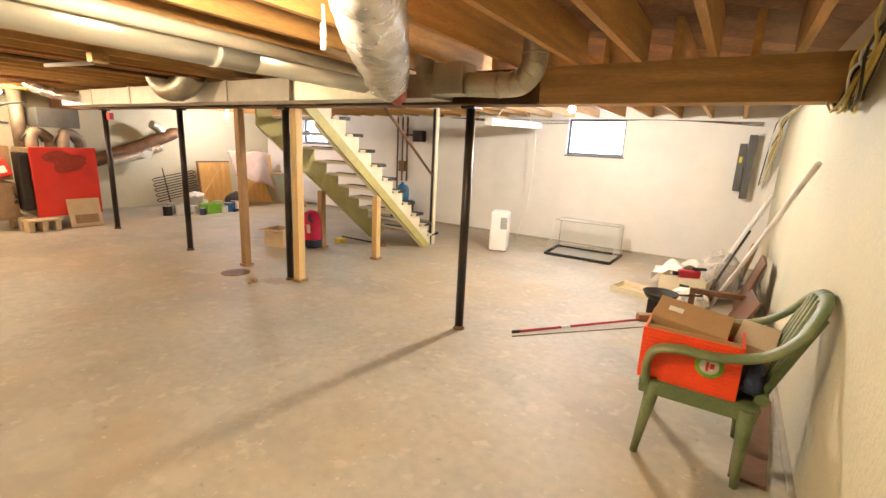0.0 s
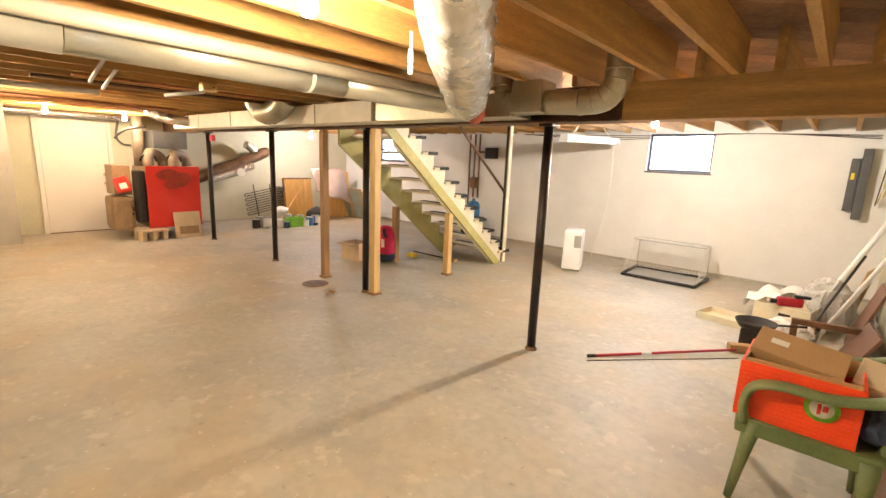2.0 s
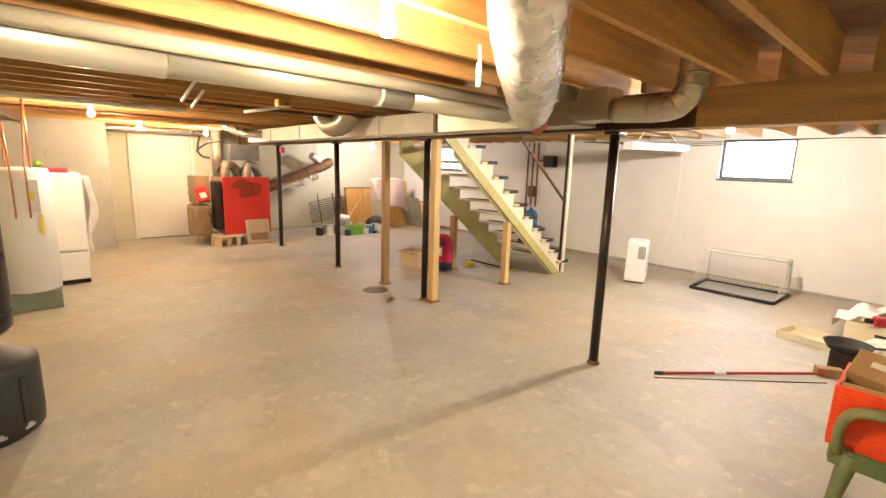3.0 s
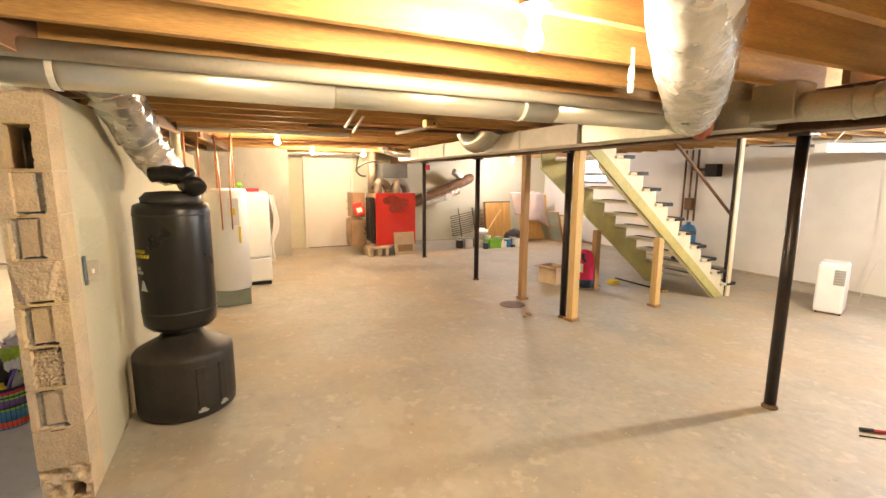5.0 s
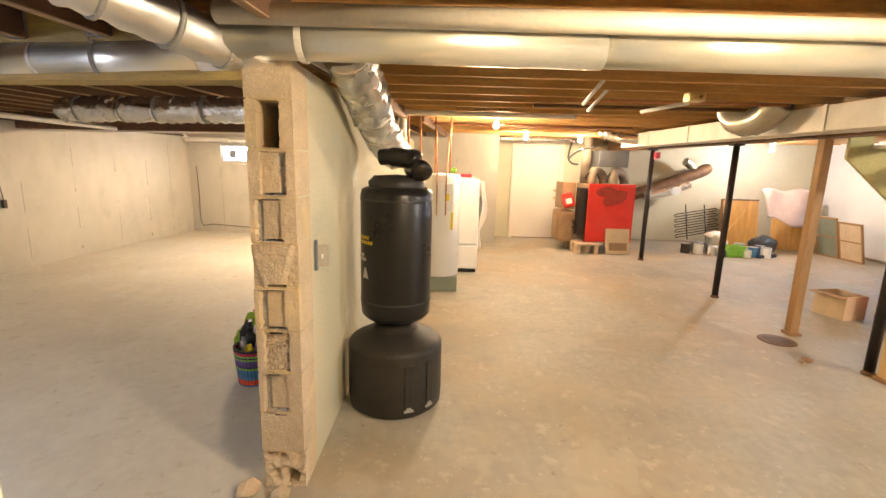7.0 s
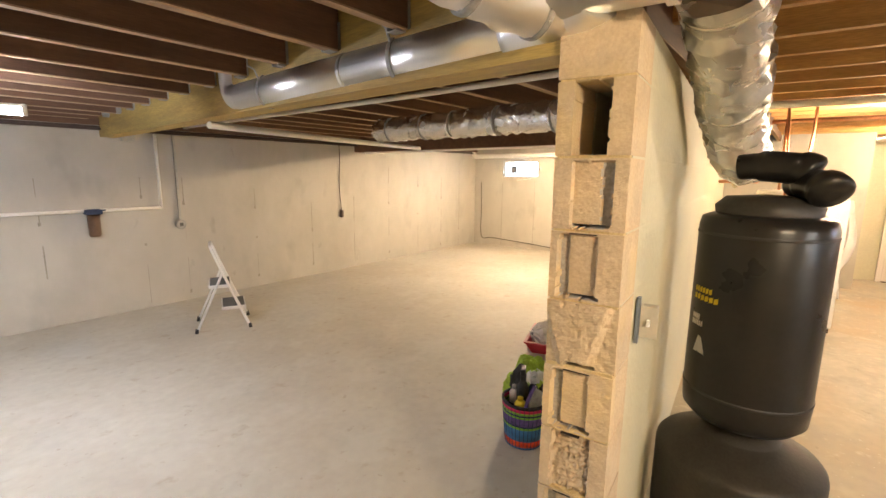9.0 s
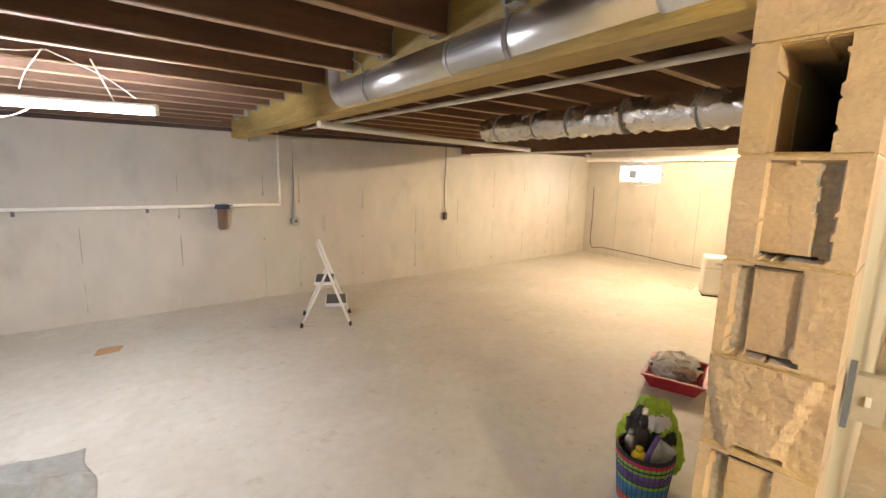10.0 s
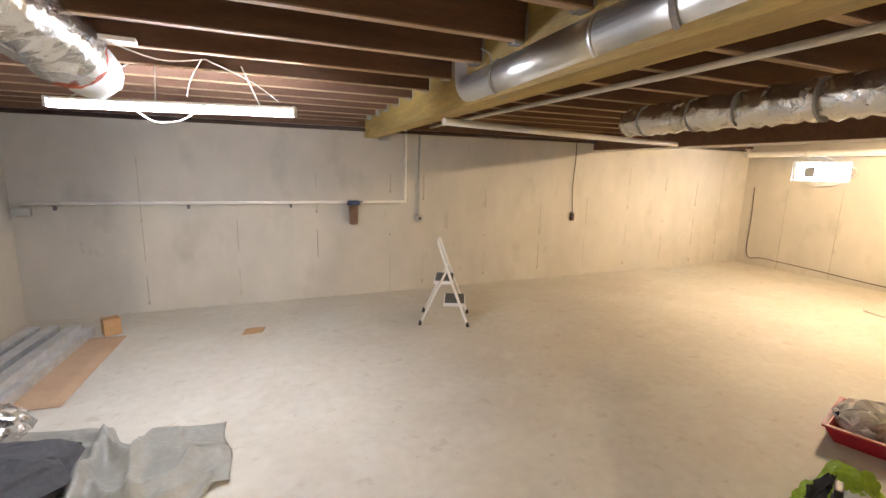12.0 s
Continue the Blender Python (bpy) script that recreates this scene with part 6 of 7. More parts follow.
for f in (0.16, 0.72):
    c = DA.lerp(DB, f)
    bm = bmesh.new()
    for k in range(24):
        t0, t1 = 2 * math.pi * k / 24, 2 * math.pi * (k + 1) / 24
        bm.faces.new([bm.verts.new(c + Vector((0.084 * math.cos(t), dy, 0.084 * math.sin(t)))) for t, dy in ((t0, -0.009), (t1, -0.009), (t1, 0.009), (t0, 0.009))])
    bmesh.ops.remove_doubles(bm, verts=bm.verts, dist=1e-4)
    bmesh.ops.solidify(bm, geom=bm.faces[:], thickness=0.003)
    tube(bm, [c + Vector((0.07, 0, 0.05)), c + Vector((0.09, 0, 0.09)), c + Vector((0.13, 0.0, 0.105))], 0.007, 6, True, 0.4)
    part("hanger_strap", bm, M_STRAP, dct)
fx = thing("foil_flex_duct", AT0, "long crinkled silver foil duct strapped under the joists", "duct")
part("sleeve", ribbed([(-4.07, -2.47, 1.90), (-4.0, -2.05, 1.905), (-3.92, -1.6, 1.90), (-3.83, -1.1, 1.905), (-3.76, -0.6, 1.90), (-3.73, -0.3, 1.90)], 0.093, 0.09, 0.010, 18, 31, 0.008), M_FOIL, fx)
for x, y in ((-4.01, -2.3), (-3.94, -1.9), (-3.885, -1.6), (-3.81, -1.2), (-3.75, -0.78)):
    bm = bmesh.new()
    tube(bm, [(x - 0.03, y - 0.008, 1.902), (x - 0.0295, y + 0.006, 1.902)], 0.1, 18)
    part("strap", bm, M_STRAP, fx, "dark strap")
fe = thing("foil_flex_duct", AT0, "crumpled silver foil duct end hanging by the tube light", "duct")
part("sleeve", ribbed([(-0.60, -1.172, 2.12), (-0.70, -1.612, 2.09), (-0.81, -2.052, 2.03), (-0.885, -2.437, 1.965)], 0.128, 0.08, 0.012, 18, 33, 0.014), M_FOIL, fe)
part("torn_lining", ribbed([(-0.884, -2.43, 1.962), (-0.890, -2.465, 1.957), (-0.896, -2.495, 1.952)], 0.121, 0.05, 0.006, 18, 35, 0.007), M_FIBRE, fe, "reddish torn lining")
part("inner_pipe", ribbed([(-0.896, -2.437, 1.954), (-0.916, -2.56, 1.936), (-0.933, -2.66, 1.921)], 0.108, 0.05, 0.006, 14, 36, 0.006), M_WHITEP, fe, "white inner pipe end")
eb = thing("foil_flex_duct", AT0, "short silver elbow above the partition", "duct")
part("sleeve", ribbed([(-1.75, -0.55, 2.08), (-1.95, -0.42, 2.04), (-2.12, -0.32, 2.0), (-2.25, -0.24, 1.99)], 0.085, 0.07, 0.006, 16, 40, 0.004), M_GALV, eb)
for p, q in (((-1.84, -0.495, 2.063), (-1.855, -0.485, 2.06)), ((-2.02, -0.378, 2.022), (-2.035, -0.37, 2.019)), ((-2.19, -0.28, 1.994), (-2.205, -0.27, 1.993))):
    bm = bmesh.new()
    tube(bm, [p, q], 0.0925, 24)
    part("clamp", bm, M_STRAP, eb, "thin grey clamp band")

# pipes and cables under the ceiling
for pts, r, m, lab in (([(-3.78, -5.15, 2.024), (-3.60, -3.76, 2.024), (-3.355, -1.6, 2.024), (-3.25, -0.92, 2.024), (-3.15, -0.28, 2.024)], 0.017, M_PVC, "grey conduit under the joists"),
                       ([(-2.70, -2.74, 1.845), (-4.11, -3.05, 1.848), (-5.75, -3.28, 1.848)], 0.024, M_PVC, "short white plastic pipe under the joists"),
                       ([(-6.53, -4.95, 1.86), (-6.09, -2.87, 1.855), (-5.62, -0.5, 1.855)], 0.028, M_PVC, "white pipe along the dark beam")):
    bm = bmesh.new()
    tube(bm, pts, r, 12)
    whole("ceiling_pipe", bm, m, AT0, lab, "pipe")
vp = thing("drain_pipe", r2(R2W + 0.12, 0, 0), "white drain pipe under the joists on the end wall", "pipe")
bm = bmesh.new()
tube(bm, catmull([(0, 0.02, 1.98), (0, 0.03, 1.90), (0, 0.10, 1.88), (0, 0.3, 1.885), (0, 1.4, 1.89), (0, 4.2, 1.90)], 6), 0.045, 14)
part("pipe", bm, M_PVC, vp)
for y in (0.05, 0.95, 2.2):
    bm = bmesh.new()
    tube(bm, [(0, y, 1.885), (0, y + 0.05, 1.886)], 0.055, 14)
    part("coupling", bm, M_PVC, vp)
bm = bmesh.new()
tube(bm, catmull([(0.05, 1.0, 1.90), (0.06, 1.60, 1.66), (0.05, 1.40, 1.45), (0.03, 1.08, 1.40)], 5), 0.008, 6)
whole("looped_cord", bm, M_WCABLE, r2(R2W + 0.03, 0, 0), "white cord looping below the window", "cord")

sp = thing("supply_pipe", r2(0, 0, 0), "white supply pipe with a brown water filter", "pipe")
bm = bmesh.new()
tube(bm, [(0.85, 0.045, 1.135), (-2.815, 0.045, 1.128)], 0.0165, 10)
part("pipe", bm, M_PVC, sp)
bm = bmesh.new()
tube(bm, [(-2.815, 0.045, 1.12), (-2.815, 0.045, 1.99)], 0.0165, 10)
part("riser", bm, M_PVC, sp)
part("filter_head", boxes(((-2.25, 0.012, 1.095), (-2.11, 0.125, 1.145)), bevel=0.01), M_NAVY, sp, "dark blue filter head")
bm = bmesh.new()
lathe(bm, [(0, 0.87), (0.045, 0.87), (0.052, 0.89), (0.055, 1.094), (0, 1.094)], 24, (-2.18, 0.068))
part("filter_bowl", bm, M_FILTER, sp, "brown filter bowl")
bm = bmesh.new()
tube(bm, [(-2.11, 0.05, 1.13), (-2.28, 0.10, 1.135)], 0.008, 8)
part("valve_lever", bm, M_NAVY, sp)
for x in (0.6, -0.5, -1.5):
    part("clip", boxes(((x, 0.004, 1.07), (x + 0.025, 0.04, 1.11)), bevel=0.003), M_GREY, sp)
jb = thing("pipe_end_box", r2(0.80, 0.03, 1.05), "small grey fitting at the end of the pipe", "fitting")
part("body", boxes(((-0.02, 0, -0.03), (0.12, 0.05, 0.05)), bevel=0.006), M_LGREY, jb)
ol = thing("wall_outlet", r2(-3.01, 0.0, 0.92), "round grey wall outlet with a conduit", "outlet")
part("conduit", boxes(((-0.012, 0.006, 0.0), (0.012, 0.03, 1.06)), bevel=0.004), M_LGREY, ol)
bm = bmesh.new()
lathe(bm, [(0, 0), (0.055, 0), (0.055, 0.04), (0.04, 0.045), (0, 0.045)], 20)
part("box", bm, M_LGREY, ol).matrix_basis = pose(0, 0.002, 0, -90, 0, 0)
part("socket", boxes(((-0.02, 0.047, -0.02), (0.02, 0.05, 0.02))), M_GREY, ol)
hp = thing("hanging_plug", r2(-5.365, 0.03, 0.885), "dark cord with a plug hanging on the wall", "cord")
bm = bmesh.new()
tube(bm, catmull([(0.02, 0, 1.1), (0.01, 0.0, 0.85), (0.03, 0, 0.4), (0.0, 0, 0.06)], 5), 0.006, 6)
part("cord", bm, M_DUSTCORD, hp)
part("plug", boxes(((-0.022, -0.02, -0.05), (0.022, 0.025, 0.06)), bevel=0.008), M_DUSTCORD, hp)
bm = bmesh.new()
tube(bm, catmull([(0.03, 0.18, 1.34), (0.03, 0.20, 0.8), (0.03, 0.215, 0.17), (0.03, 0.5, 0.155), (0.03, 1.3, 0.12), (0.03, 1.8, 0.09), (0.04, 2.6, 0.05), (0.4, 3.2, 0.02)], 6), 0.007, 6)
whole("floor_cable", bm, M_DUSTCORD, r2(R2W, 0, 0), "dark cable running down and along the end wall", "cable")
wbk = thing("wall_bracket", r2(-2.56, 0.0, 1.88), "small metal bracket by the beam end", "bracket")
part("plate", boxes(((-0.06, 0.004, -0.04), (0.06, 0.07, 0.07)), bevel=0.01), M_LGREY, wbk)
bm = bmesh.new()
for k, (z, m) in enumerate(((1.968, 0), (1.946, 0))):
    tube(bm, [(-8.9, 0.03 + 0.04 * k, z), (0.9, 0.03 + 0.04 * k, z)], 0.012, 8)
whole("ceiling_pipe", bm, M_DUSTCORD, r2(0, 0, 0), "dark cables along the top of the wall", "pipe")

# step ladder
LD = pose(-3.45, -4.06, 0, 0, 0, 150)
ld = thing("step_ladder", LD, "white folding step ladder with two grey treads", "ladder")
for s in (-0.19, 0.19):
    bm = bmesh.new()
    tube(bm, catmull([(0.24, s * 1.1, 0.0), (0.04, s * 0.95, 0.52), (-0.06, s * 0.85, 0.80)], 6), 0.014, 10)
    part("front_leg", bm, M_WHITEP, ld)
    bm = bmesh.new()
    tube(bm, [(-0.24, s * 1.1, 0.0), (0.02, s * 0.95, 0.57)], 0.012, 10)
    part("back_leg", bm, M_WHITEP, ld)
    for x in (0.24, -0.24):
        bm = bmesh.new()
        tube(bm, [(x, s * 1.1, 0.0), (x * 0.955, s * 1.09, 0.045)], 0.017, 10)
        part("foot", bm, M_BLACK, ld, "black rubber foot")
bm = bmesh.new()
tube(bm, catmull([(-0.06, -0.161, 0.80), (-0.072, -0.14, 0.83), (-0.075, 0, 0.835), (-0.072, 0.14, 0.83), (-0.06, 0.161, 0.80)], 5), 0.014, 10)
part("top_rail", bm, M_WHITEP, ld)
for x, z, d in ((0.10, 0.225, 0.11), (-0.01, 0.45, 0.10)):
    part("tread_frame", boxes(((x - d, -0.185, z - 0.03), (x + d, 0.185, z)), bevel=0.008), M_WHITEP, ld)
    part("tread_pad", boxes(((x - d + 0.012, -0.165, z), (x + d - 0.012, 0.165, z + 0.007)), bevel=0.002), M_TREADPAD, ld, "grey ribbed tread pad")

# basket of odds and ends
BX, BY = -3.31, -0.71
bs = thing("striped_basket", pose(BX, BY, 0), "striped blue, green and purple woven basket full of bottles", "basket")
for z0_, z1_, m in ((0.0, 0.012, M_BLUE), (0.012, 0.05, M_ORANGE), (0.05, 0.125, M_BLUE), (0.125, 0.14, M_LIME), (0.14, 0.148, M_NAVY), (0.148, 0.195, M_PURPLE), (0.195, 0.208, M_LIME), (0.208, 0.218, M_NAVY), (0.218, 0.232, M_LIME), (0.232, 0.252, M_PINK), (0.252, 0.27, M_DARK)):
    r0, r1 = 0.108 + 0.026 * z0_ / 0.27, 0.108 + 0.026 * z1_ / 0.27
    prof = [(r0 - 0.012, z0_), (r0, z0_), (r1, z1_), (r1 - 0.012, z1_)]
    if z0_ == 0.0:
        prof = [(0, 0.0)] + prof[1:]
    part("band", built(lathe, prof, 32), m, bs)
bm = bmesh.new()
for k in range(32):
    q = 2 * math.pi * k / 32
    tube(bm, [(0.1085 * math.cos(q), 0.1085 * math.sin(q), 0.002), (0.1335 * math.cos(q), 0.1335 * math.sin(q), 0.268)], 0.0018, 4, False)
tagged(part("weave_rib", bm, M_NAVY, bs), kind="stuff")
part("filling", built(lathe, [(0, 0.20), (0.115, 0.205)], 24), M_DARK, bs)


def bottle(dx, dy, h, r, m, m2, label, trigger=False):
    b = thing("cleaning_bottle", pose(BX + dx, BY + dy, 0.203, 0, 0, 200), label, "bottle", "bottles in the basket")
    hh = h - 0.203
    part("body", built(lathe, [(0, 0), (r, 0), (r, hh * 0.55), (r * 0.85, hh * 0.65), (r * 0.4, hh * 0.78), (0, hh * 0.78)], 16), m, b)
    part("cap", built(lathe, [(0, hh * 0.78), (r * 0.5, hh * 0.78), (r * 0.5, hh), (0, hh)], 16), m2, b)
    if trigger:
        part("spray_head", boxes(((-0.03, -0.014, hh), (0.05, 0.014, hh + 0.035)), bevel=0.006), m2, b)
        part("trigger", boxes(((0.03, -0.006, hh - 0.05), (0.04, 0.006, hh - 0.001)), bevel=0.003), m2, b)


bottle(0.045, -0.01, 0.285, 0.034, M_YELLOW, M_YELLOW, "yellow plastic bottle standing in the basket")
bottle(-0.02, -0.025, 0.40, 0.036, M_BLACK, M_BLACK, "black spray bottle standing in the basket", True)
bottle(-0.03, -0.085, 0.31, 0.026, M_CLOTH, M_LGREY, "pale bottle with a grey cap in the basket")
bottle(-0.07, 0.02, 0.37, 0.03, M_NAVY, M_WHITEP, "dark bottle with a white cap in the basket")
bm = bmesh.new()
tube(bm, catmull([(0.06, 0.03, 0.21), (0.05, 0.035, 0.27), (0.02, 0.05, 0.33), (0.0, 0.055, 0.35)], 5), 0.011, 8)
whole("brush_handle", bm, M_PURPLE, pose(BX, BY, 0), "blue-violet brush handle sticking out of the basket", "brush")
bm = bmesh.new()
sheet(bm, 12, 10, lambda u, v: Vector((-0.05 + 0.10 * v, 0.035 + 0.085 * u, 0.33 - 0.09 * v - 0.05 * u)) + 0.012 * noise.noise_vector(Vector((u * 4, v * 4, 1.0))), 0.003)
whole("grey_rag", bm, M_PLASTICBAG, pose(BX, BY, 0), "grey rag hanging over the basket's rim", "rag")
bm = bmesh.new()
bmesh.ops.create_icosphere(bm, subdivisions=5, radius=1.0)
for v in bm.verts:
    c = v.co + 0.22 * noise.noise_vector(v.co * 1.8 + Vector((4, 0, 0))) + 0.13 * noise.noise_vector(v.co * 4.5)
    crease = 0.05 * abs(noise.noise(v.co * 7.0))
    c *= 1.0 - crease * 2
    v.co = Vector((c.x * 0.055 - 0.03 * c.z * c.z, c.y * 0.15, max(0.0, 0.215 + c.z * 0.225 - 0.05 * c.y * c.y)))
lime_bag = whole("plastic_bag", bm, M_BAGLIME, pose(BX - 0.185, BY - 0.05, 0.0, 0, 0, 18), "crumpled lime green bag with black and white print", "bag")
lime_bag.data.materials.append(M_BLACK)
lime_bag.data.materials.append(M_CLOTH)
for poly in lime_bag.data.polygons:
    c = poly.center
    k = noise.noise(Vector((c.y * 14, c.z * 11, 3.3)))
    if c.x > 0 and abs(c.y) < 0.12 and 0.12 < c.z < 0.39:
        poly.material_index = 1 if k > 0.12 else 2 if k < -0.22 else 0
TX, TY = -4.79, -1.07
tr = thing("paint_tray", pose(TX, TY, 0, 0, 0, 12), "dark red plastic tray heaped with white cloths", "tray")
bm = bmesh.new()
rings = [[bm.verts.new((sx * w, sy * d, z)) for sx, sy in ((-1, -1), (1, -1), (1, 1), (-1, 1))] for w, d, z in ((0.20, 0.15, 0.0), (0.245, 0.195, 0.105), (0.262, 0.212, 0.108), (0.262, 0.212, 0.098), (0.252, 0.202, 0.098))]
inner = [[bm.verts.new((sx * w, sy * d, z)) for sx, sy in ((-1, -1), (1, -1), (1, 1), (-1, 1))] for w, d, z in ((0.235, 0.185, 0.105), (0.195, 0.145, 0.008))]
for a, b in ((rings[0], rings[4]), (rings[4], rings[3]), (rings[3], rings[2]), (rings[2], inner[0]), (inner[0], inner[1])):
    for k in range(4):
        bm.faces.new((a[k], a[(k + 1) % 4], b[(k + 1) % 4], b[k]))
bm.faces.new(rings[0])
bm.faces.new(inner[1])
bmesh.ops.delete(bm, geom=rings[1], context="VERTS")
part("tray", bm, M_REDP, tr)
part("rim", boxes(((-0.266, -0.216, 0.1085), (0.266, -0.192, 0.114)), ((-0.266, 0.192, 0.1085), (0.266, 0.216, 0.114)), ((-0.266, -0.192, 0.1085), (-0.242, 0.192, 0.114)), ((0.242, -0.192, 0.1085), (0.266, 0.192, 0.114)), bevel=0.003), M_REDRIM, tr, "dusty pale red rim")
bm = bmesh.new()
bmesh.ops.create_icosphere(bm, subdivisions=4, radius=1.0)
for v in bm.verts:
    c = v.co + noise.noise_vector(v.co * 2.5) * 0.25 + noise.noise_vector(v.co * 7) * 0.1
    v.co = Vector((c.x * 0.20, c.y * 0.17, max(0.013, 0.11 + c.z * 0.11)))
whole("white_rag", bm, M_CLOTH, pose(TX - 0.03, TY - 0.03, 0), "crumpled white rag in the red tray", "rag")
for x, y, z, s_, m, lab in ((TX + 0.09, TY + 0.07, 0.12, 0.075, M_PINKCLOTH, "faded pink rag in the red tray"), (TX + 0.05, TY - 0.12, 0.11, 0.06, M_NAVY, "dark rag in the red tray"), (TX - 0.11, TY + 0.02, 0.15, 0.065, M_WHITEP, "white plastic wrapper in the red tray")):
    bm = bmesh.new()
    bmesh.ops.create_icosphere(bm, subdivisions=3, radius=1.0)
    for v in bm.verts:
        c = v.co + noise.noise_vector(v.co * 3 + Vector((x, y, 0))) * 0.4
        v.co = Vector((c.x * s_, c.y * s_ * 1.2, c.z * s_ * 0.7))
    whole("rag", bm, m, pose(x, y, z), lab, "rag")
bm = bmesh.new()
tube(bm, [(0, 0, 0), (0.14, 0.08, 0.07)], 0.012, 8)
whole("brush_handle", bm, M_BLACK, pose(TX - 0.08, TY + 0.10, 0.12), "black brush handle sticking out of the tray", "brush")

dh = thing("dehumidifier", pose(-8.04, -1.72, 0, 0, 0, 24), "plain white dehumidifier standing on the floor", "dehumidifier")
part("body", boxes(((-0.16, -0.19, 0.02), (0.16, 0.19, 0.54)), bevel=0.03), M_WHITEP, dh)
part("front_seam", boxes(((0.1602, -0.17, 0.385), (0.162, 0.17, 0.391))), M_LGREY, dh)
part("handle_recess", boxes(((0.1602, -0.06, 0.44), (0.1625, 0.06, 0.465)), bevel=0.001), M_LGREY, dh)
part("base", boxes(((-0.15, -0.18, 0), (0.15, 0.18, 0.019))), M_DARK, dh)
bm = bmesh.new()
tube(bm, catmull([(-0.05, -0.19, 0.12), (-0.08, -0.26, 0.06), (-0.1, -0.3, 0.012), (-0.3, -0.5, 0.010)], 5), 0.006, 6)
part("cord", bm, M_WCABLE, dh)

bm = bmesh.new()
sheet(bm, 6, 5, lambda u, v: Vector((-0.12 + 0.24 * u, -0.10 + 0.2 * v + 0.05 * u, 0.006 + 0.006 * math.sin(3 * u + 2 * v))), 0.003)
whole("cardboard_scrap", bm, M_CARD, pose(-1.655, -4.49, 0, 0, 0, -20) @ Matrix.Scale(0.72, 4), "small flat scrap of brown cardboard on the floor", "cardboard")

# steel studs on cardboard, by the east end
cs = bmesh.new()
sheet(cs, 20, 6, lambda u, v: Vector((-0.25 + 0.62 * v, 1.25 * u, 0.008 + 0.006 * math.sin(12 * u) * v)), 0.004)
whole("cardboard_sheet", cs, M_CARDF, pose(-0.38, -4.82, 0, 0, 0, -9), "long flat brown cardboard sheet on the floor", "cardboard")
for k, (dx, dz, ln) in enumerate(((0.0, 0.014, 2.0), (0.13, 0.014, 2.1), (0.07, 0.085, 1.9), (0.27, 0.014, 2.0), (0.22, 0.085, 1.7), (0.375, 0.014, 1.6), (0.36, 0.085, 1.4))):
    sd = bmesh.new()
    for a, b in (((0, 0, 0), (0.09, ln, 0.003)), ((0, 0, 0.003), (0.003, ln, 0.066)), ((0.087, 0, 0.003), (0.09, ln, 0.066)), ((0.003, 0, 0.063), (0.018, ln, 0.066)), ((0.072, 0, 0.063), (0.087, ln, 0.066))):
        box(sd, a, b)
    if k % 2 == 0:
        bmesh.ops.transform(sd, matrix=Matrix.Translation((0, 0, 0.066)) @ Matrix.Scale(-1, 4, (0, 0, 1)), verts=sd.verts)
    whole("steel_stud", sd, M_STUD, pose(-0.375 + dx, -4.93 + 0.05 * (k % 3) + 0.1 * dx, dz, 0, 0, -10), "grey steel wall stud lying in a stack", "stud", "stack of studs")
whole("carton", boxes(((-0.06, -0.06, 0), (0.07, 0.06, 0.15)), bevel=0.005), M_CARD, pose(-0.50, -4.93, 0, 0, 0, 20), "small brown cardboard end cap by the studs", "carton")

ps = bmesh.new()


def crumple(u, v):
    """A stiff film: long sharp ridges, slack hollows, ragged edges."""
    far = -2.90 - 0.50 * u + 0.17 * math.exp(-((u - 0.355) / 0.055) ** 4)
    near = -2.34 + 0.46 * min(1.0, max(0.0, (u - 0.06) / 0.22))
    p = Vector((-1.355 + 1.38 * u, far + (near - far) * v, 0.0))
    q = Vector((u * 2.2 + 0.8 * v, v * 1.8 - 0.5 * u, 3.0))
    ridge = max(0.0, 1.0 - abs(noise.noise(q)) * 3.0)
    small = max(0.0, 1.0 - abs(noise.noise(q * 2.3 + Vector((5, 2, 0)))) * 4.0)
    pleat = max(0.0, 1.0 - abs(u - 0.30 - 0.02 * math.sin(5 * v)) / 0.022) + max(0.0, 1.0 - abs(u - 0.42 - 0.10 * v) / 0.03)
    edge = min(1.0, 7 * min(u + 0.03, 1 - u + 0.3, v + 0.03, 1 - v + 0.3))
    p.x += 0.03 * noise.noise(Vector((u * 2.4, v * 2.4, 11)))
    p.y += 0.03 * noise.noise(Vector((u * 2.4, v * 2.4, 17)))
    p.z = 0.006 + edge * (0.06 * ridge ** 2 + 0.03 * small ** 2 + 0.06 * min(1.0, pleat) + 0.015 * math.sin(5 * u + 2 * v) ** 2)
    return p


sheet(ps, 90, 66, crumple, 0.002)
whole("plastic_sheet", ps, M_SHEET, AT0, "crumpled dusty grey plastic sheet on the floor", "sheet")
bm = bmesh.new()
bmesh.ops.create_icosphere(bm, subdivisions=4, radius=1.0)
for v in bm.verts:
    c = v.co + 0.22 * noise.noise_vector(v.co * 1.7) + 0.08 * noise.noise_vector(v.co * 5)
    v.co = Vector((c.x * 0.34, c.y * 0.30, max(0.0, 0.10 + c.z * 0.13)))
whole("dark_cover", bm, M_SLATECLOTH, pose(-0.36, -2.62, 0.0, 0, 0, 20), "slumped slate-grey cloth cover under the sheet", "cover")
bm = bmesh.new()
bmesh.ops.create_icosphere(bm, subdivisions=4, radius=1.0)
for v in bm.verts:
    c = v.co + 0.3 * noise.noise_vector(v.co * 2.1) + 0.16 * noise.noise_vector(v.co * 6)
    v.co = Vector((c.x * 0.17, c.y * 0.13, max(0.0, 0.13 + c.z * 0.13)))
whole("foil_scrap", bm, M_FOIL, pose(-0.22, -3.14, 0.0), "crumpled silver foil scrap beside the plastic sheet", "foil")

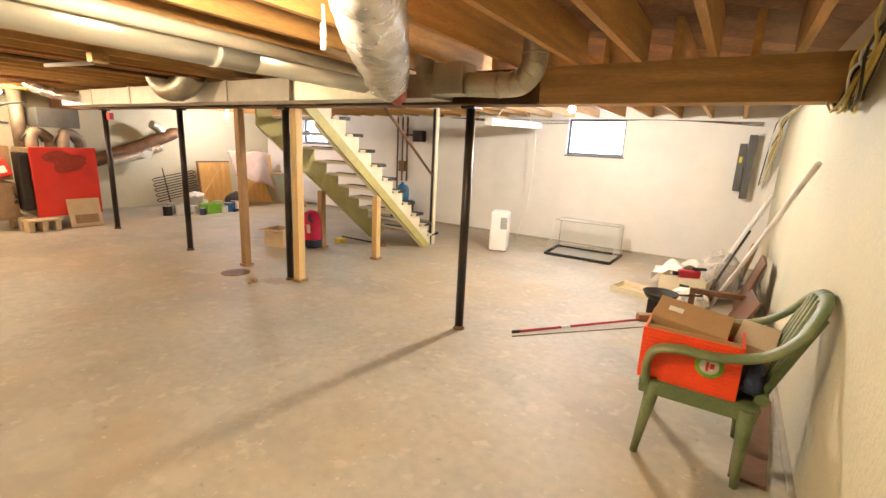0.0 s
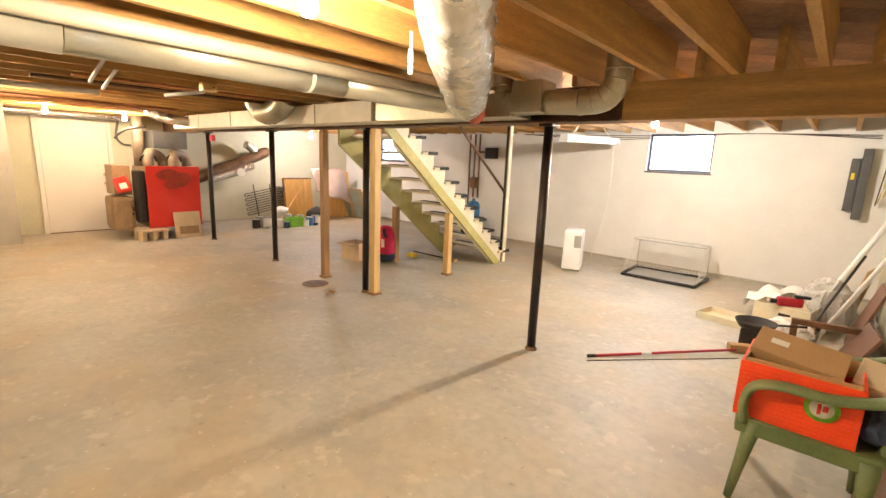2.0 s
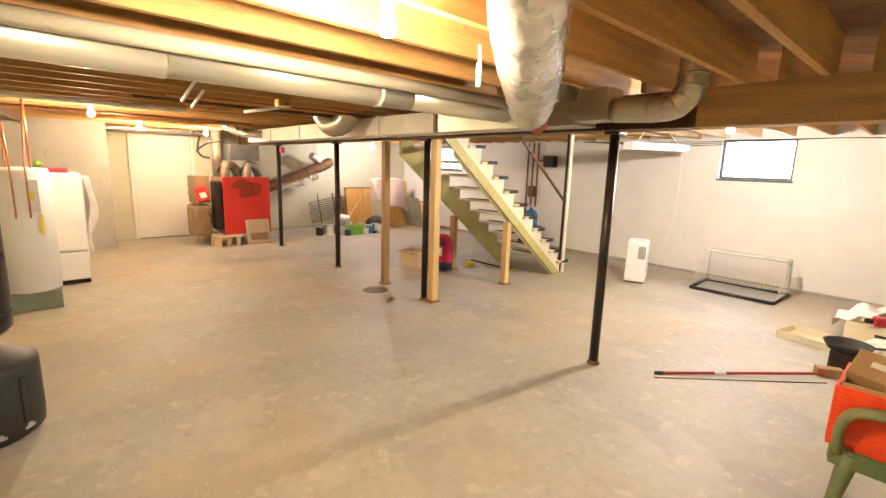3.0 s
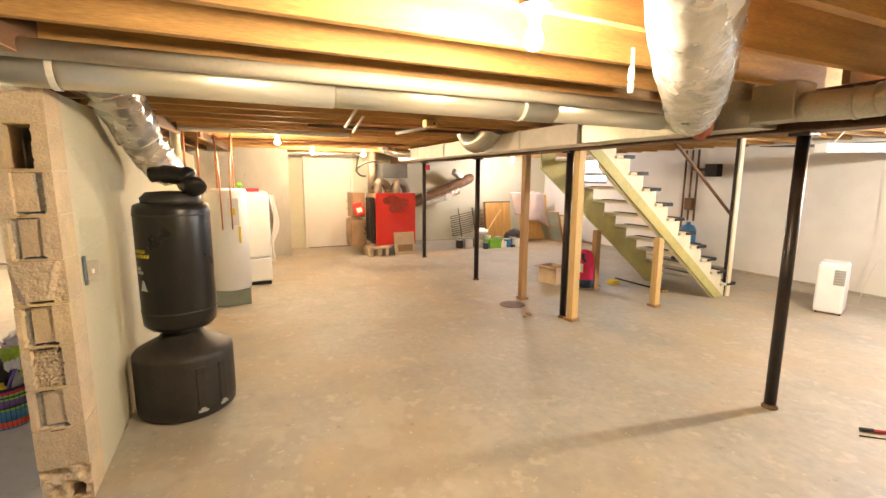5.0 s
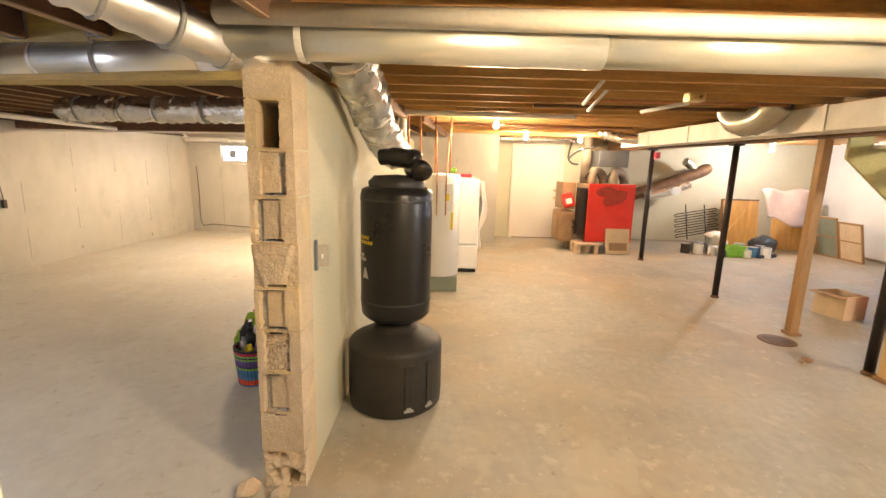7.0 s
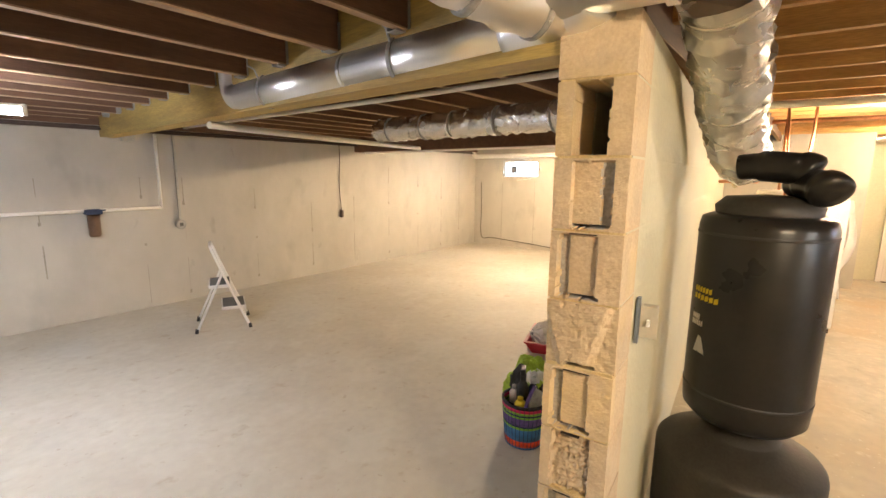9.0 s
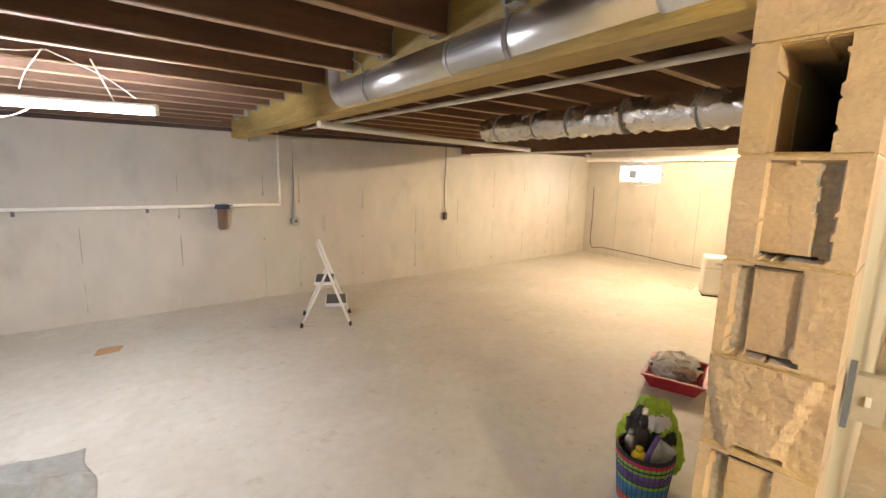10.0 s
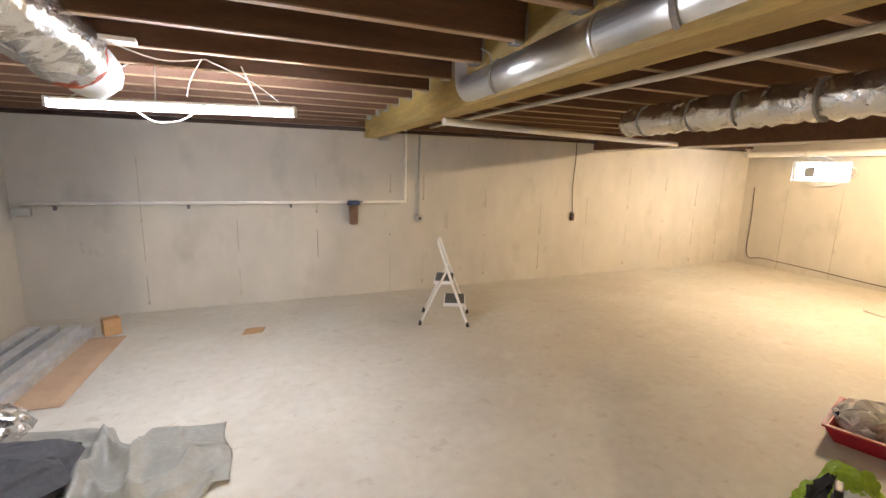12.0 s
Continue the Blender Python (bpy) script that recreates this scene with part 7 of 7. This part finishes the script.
# ---- raw block ends of the partition ----
def block_end(z0, z1, kind):
    """One course of the broken end: a rough face with the recess, groove or core hole that it shows."""
    h0, h1 = z0 + 0.003, z1 - 0.004
    e, s, n = PART_END, PART_S, PART_N - 0.002
    wob = lambda p, q: noise.noise(Vector((p * 7, q * 7, z0 * 9 + 1.3)))

    def depth(u, v):
        rough = 0.0016 * noise.noise(Vector((u * 18, v * 18, z0 * 31))) + 0.0022 * wob(u, v)
        edge = 0.022 * wob(u, v) + 0.006 * noise.noise(Vector((u * 16, v * 16, z0)))
        a, c = u + edge, v + edge
        d = rough
        if kind == "hole" and 0.24 < a < 0.70 and 0.02 < v < 0.98 + edge:
            d = 0.18
        elif kind in ("groove_left", "groove_right") and 0.03 < c < 0.95:
            lo, hi = (0.12, 0.26) if kind == "groove_left" else (0.66, 0.80)
            if lo < a < hi:
                d = 0.026 + rough
            elif 0.26 <= a < 0.66:
                d = 0.014 + rough
            if 0.28 < a < 0.72 and v < 0.07:
                d = 0.055
        elif kind == "crumbled" and 0.18 < a < 0.74:
            d = 0.012 + 0.022 * abs(noise.noise(Vector((u * 11, v * 12, 4.0)))) + 2 * rough
        elif kind == "smeared":
            spread = 0.16 + 0.28 * v
            d = -0.004 + 0.015 * min(1.0, max(0.0, (abs(a - 0.42) - spread) / 0.10)) + 2 * rough
            if 0.3 < a < 0.7 and v < 0.08:
                d = 0.05
        elif kind == "broken":
            d = 0.05 * max(0.0, noise.noise(Vector((u * 4, v * 4, 8.0))) + 0.25) + 3 * rough
            if 0.58 < a < 0.84 and 0.12 < c < 0.42:
                d = 0.14
        return d

    nu, nv = 40, 36
    b = bmesh.new()
    grid = [[b.verts.new((e - depth(i / nu, j / nv), s + (n - s) * i / nu, h0 + (h1 - h0) * j / nv)) for j in range(nv + 1)] for i in range(nu + 1)]
    for i in range(nu):
        for j in range(nv):
            if kind == "hole" and all(q.co.x < e - 0.17 for q in (grid[i][j], grid[i + 1][j], grid[i + 1][j + 1], grid[i][j + 1])):
                continue
            b.faces.new((grid[i][j], grid[i + 1][j], grid[i + 1][j + 1], grid[i][j + 1]))
    rim = [grid[i][0] for i in range(nu)] + [grid[nu][j] for j in range(nv)] + [grid[i][nv] for i in range(nu, 0, -1)] + [grid[0][j] for j in range(nv, 0, -1)]
    back = [b.verts.new((e - 0.2, v.co.y, v.co.z)) for v in rim]
    for k in range(len(rim)):
        q = (k + 1) % len(rim)
        b.faces.new((rim[k], rim[q], back[q], back[k]))
    ob = part("block", b, M_BLOCK, part_wall)
    ob.data.materials.append(M_GROOVE)
    # recessed groove faces get the greyer tone that carries their shade
    for poly in ob.data.polygons:
        if e - 0.05 < poly.center.x < e - 0.020 and kind.startswith("groove"):
            poly.material_index = 1
    return ob


z = 0.0
for kind in ("broken", "solid", "groove_left", "crumbled", "groove_left", "smeared", "groove_left", "groove_right", "hole", "solid"):
    top = z + (0.2 if z < 1.79 else 0.155)
    block_end(z, top, kind)
    z = top
mb = bmesh.new()
z = 0.0
for k in range(9):
    z = 0.2 * (k + 1)
    box(mb, (PART_END - 0.19, PART_S + 0.004, z - 0.006), (PART_END - 0.006, PART_N - 0.006, z + 0.005), 0.001)
part("mortar_joint", mb, M_MORTAR, part_wall)
rm = random.Random(21)
for k in range(2, 8):
    z = 0.2 * k
    if rm.random() < 0.6:
        y = PART_S + rm.uniform(0.02, 0.08)
        n = 8
        bm = bmesh.new()
        tube(bm, [(PART_END - 0.004 + rm.uniform(-0.001, 0.001), y + 0.09 * q / (n - 1), z + rm.uniform(-0.003, 0.003)) for q in range(n)], [rm.uniform(0.003, 0.008) for q in range(n)], 8, True, 0.6)
        part("mortar_smear", bm, M_MORTAR, part_wall)
    y = PART_S + rm.uniform(0.03, 0.07)
    part("crack", boxes(((PART_END - 0.02, y, z - 0.010), (PART_END + 0.0015, y + rm.uniform(0.04, 0.08), z - 0.0065))), M_DARK, part_wall)
for x, y, s_ in ((-2.17, -0.12, 0.045), (-2.20, -0.28, 0.05), (-2.13, 0.02, 0.026), (-2.08, -0.20, 0.02), (-2.10, -0.04, 0.03), (-2.02, -0.08, 0.014), (-1.98, 0.06, 0.012)):
    bm = bmesh.new()
    bmesh.ops.create_icosphere(bm, subdivisions=2, radius=s_)
    for v in bm.verts:
        v.co = Vector((v.co.x * 1.2, v.co.y, v.co.z * 0.7 + s_ * 0.6)) + 0.3 * s_ * noise.noise_vector(v.co * 40)
    whole("rubble_lump", bm, M_BLOCK, pose(x, y, 0), "broken lump of block at the wall's foot", "rubble", "rubble by the partition")
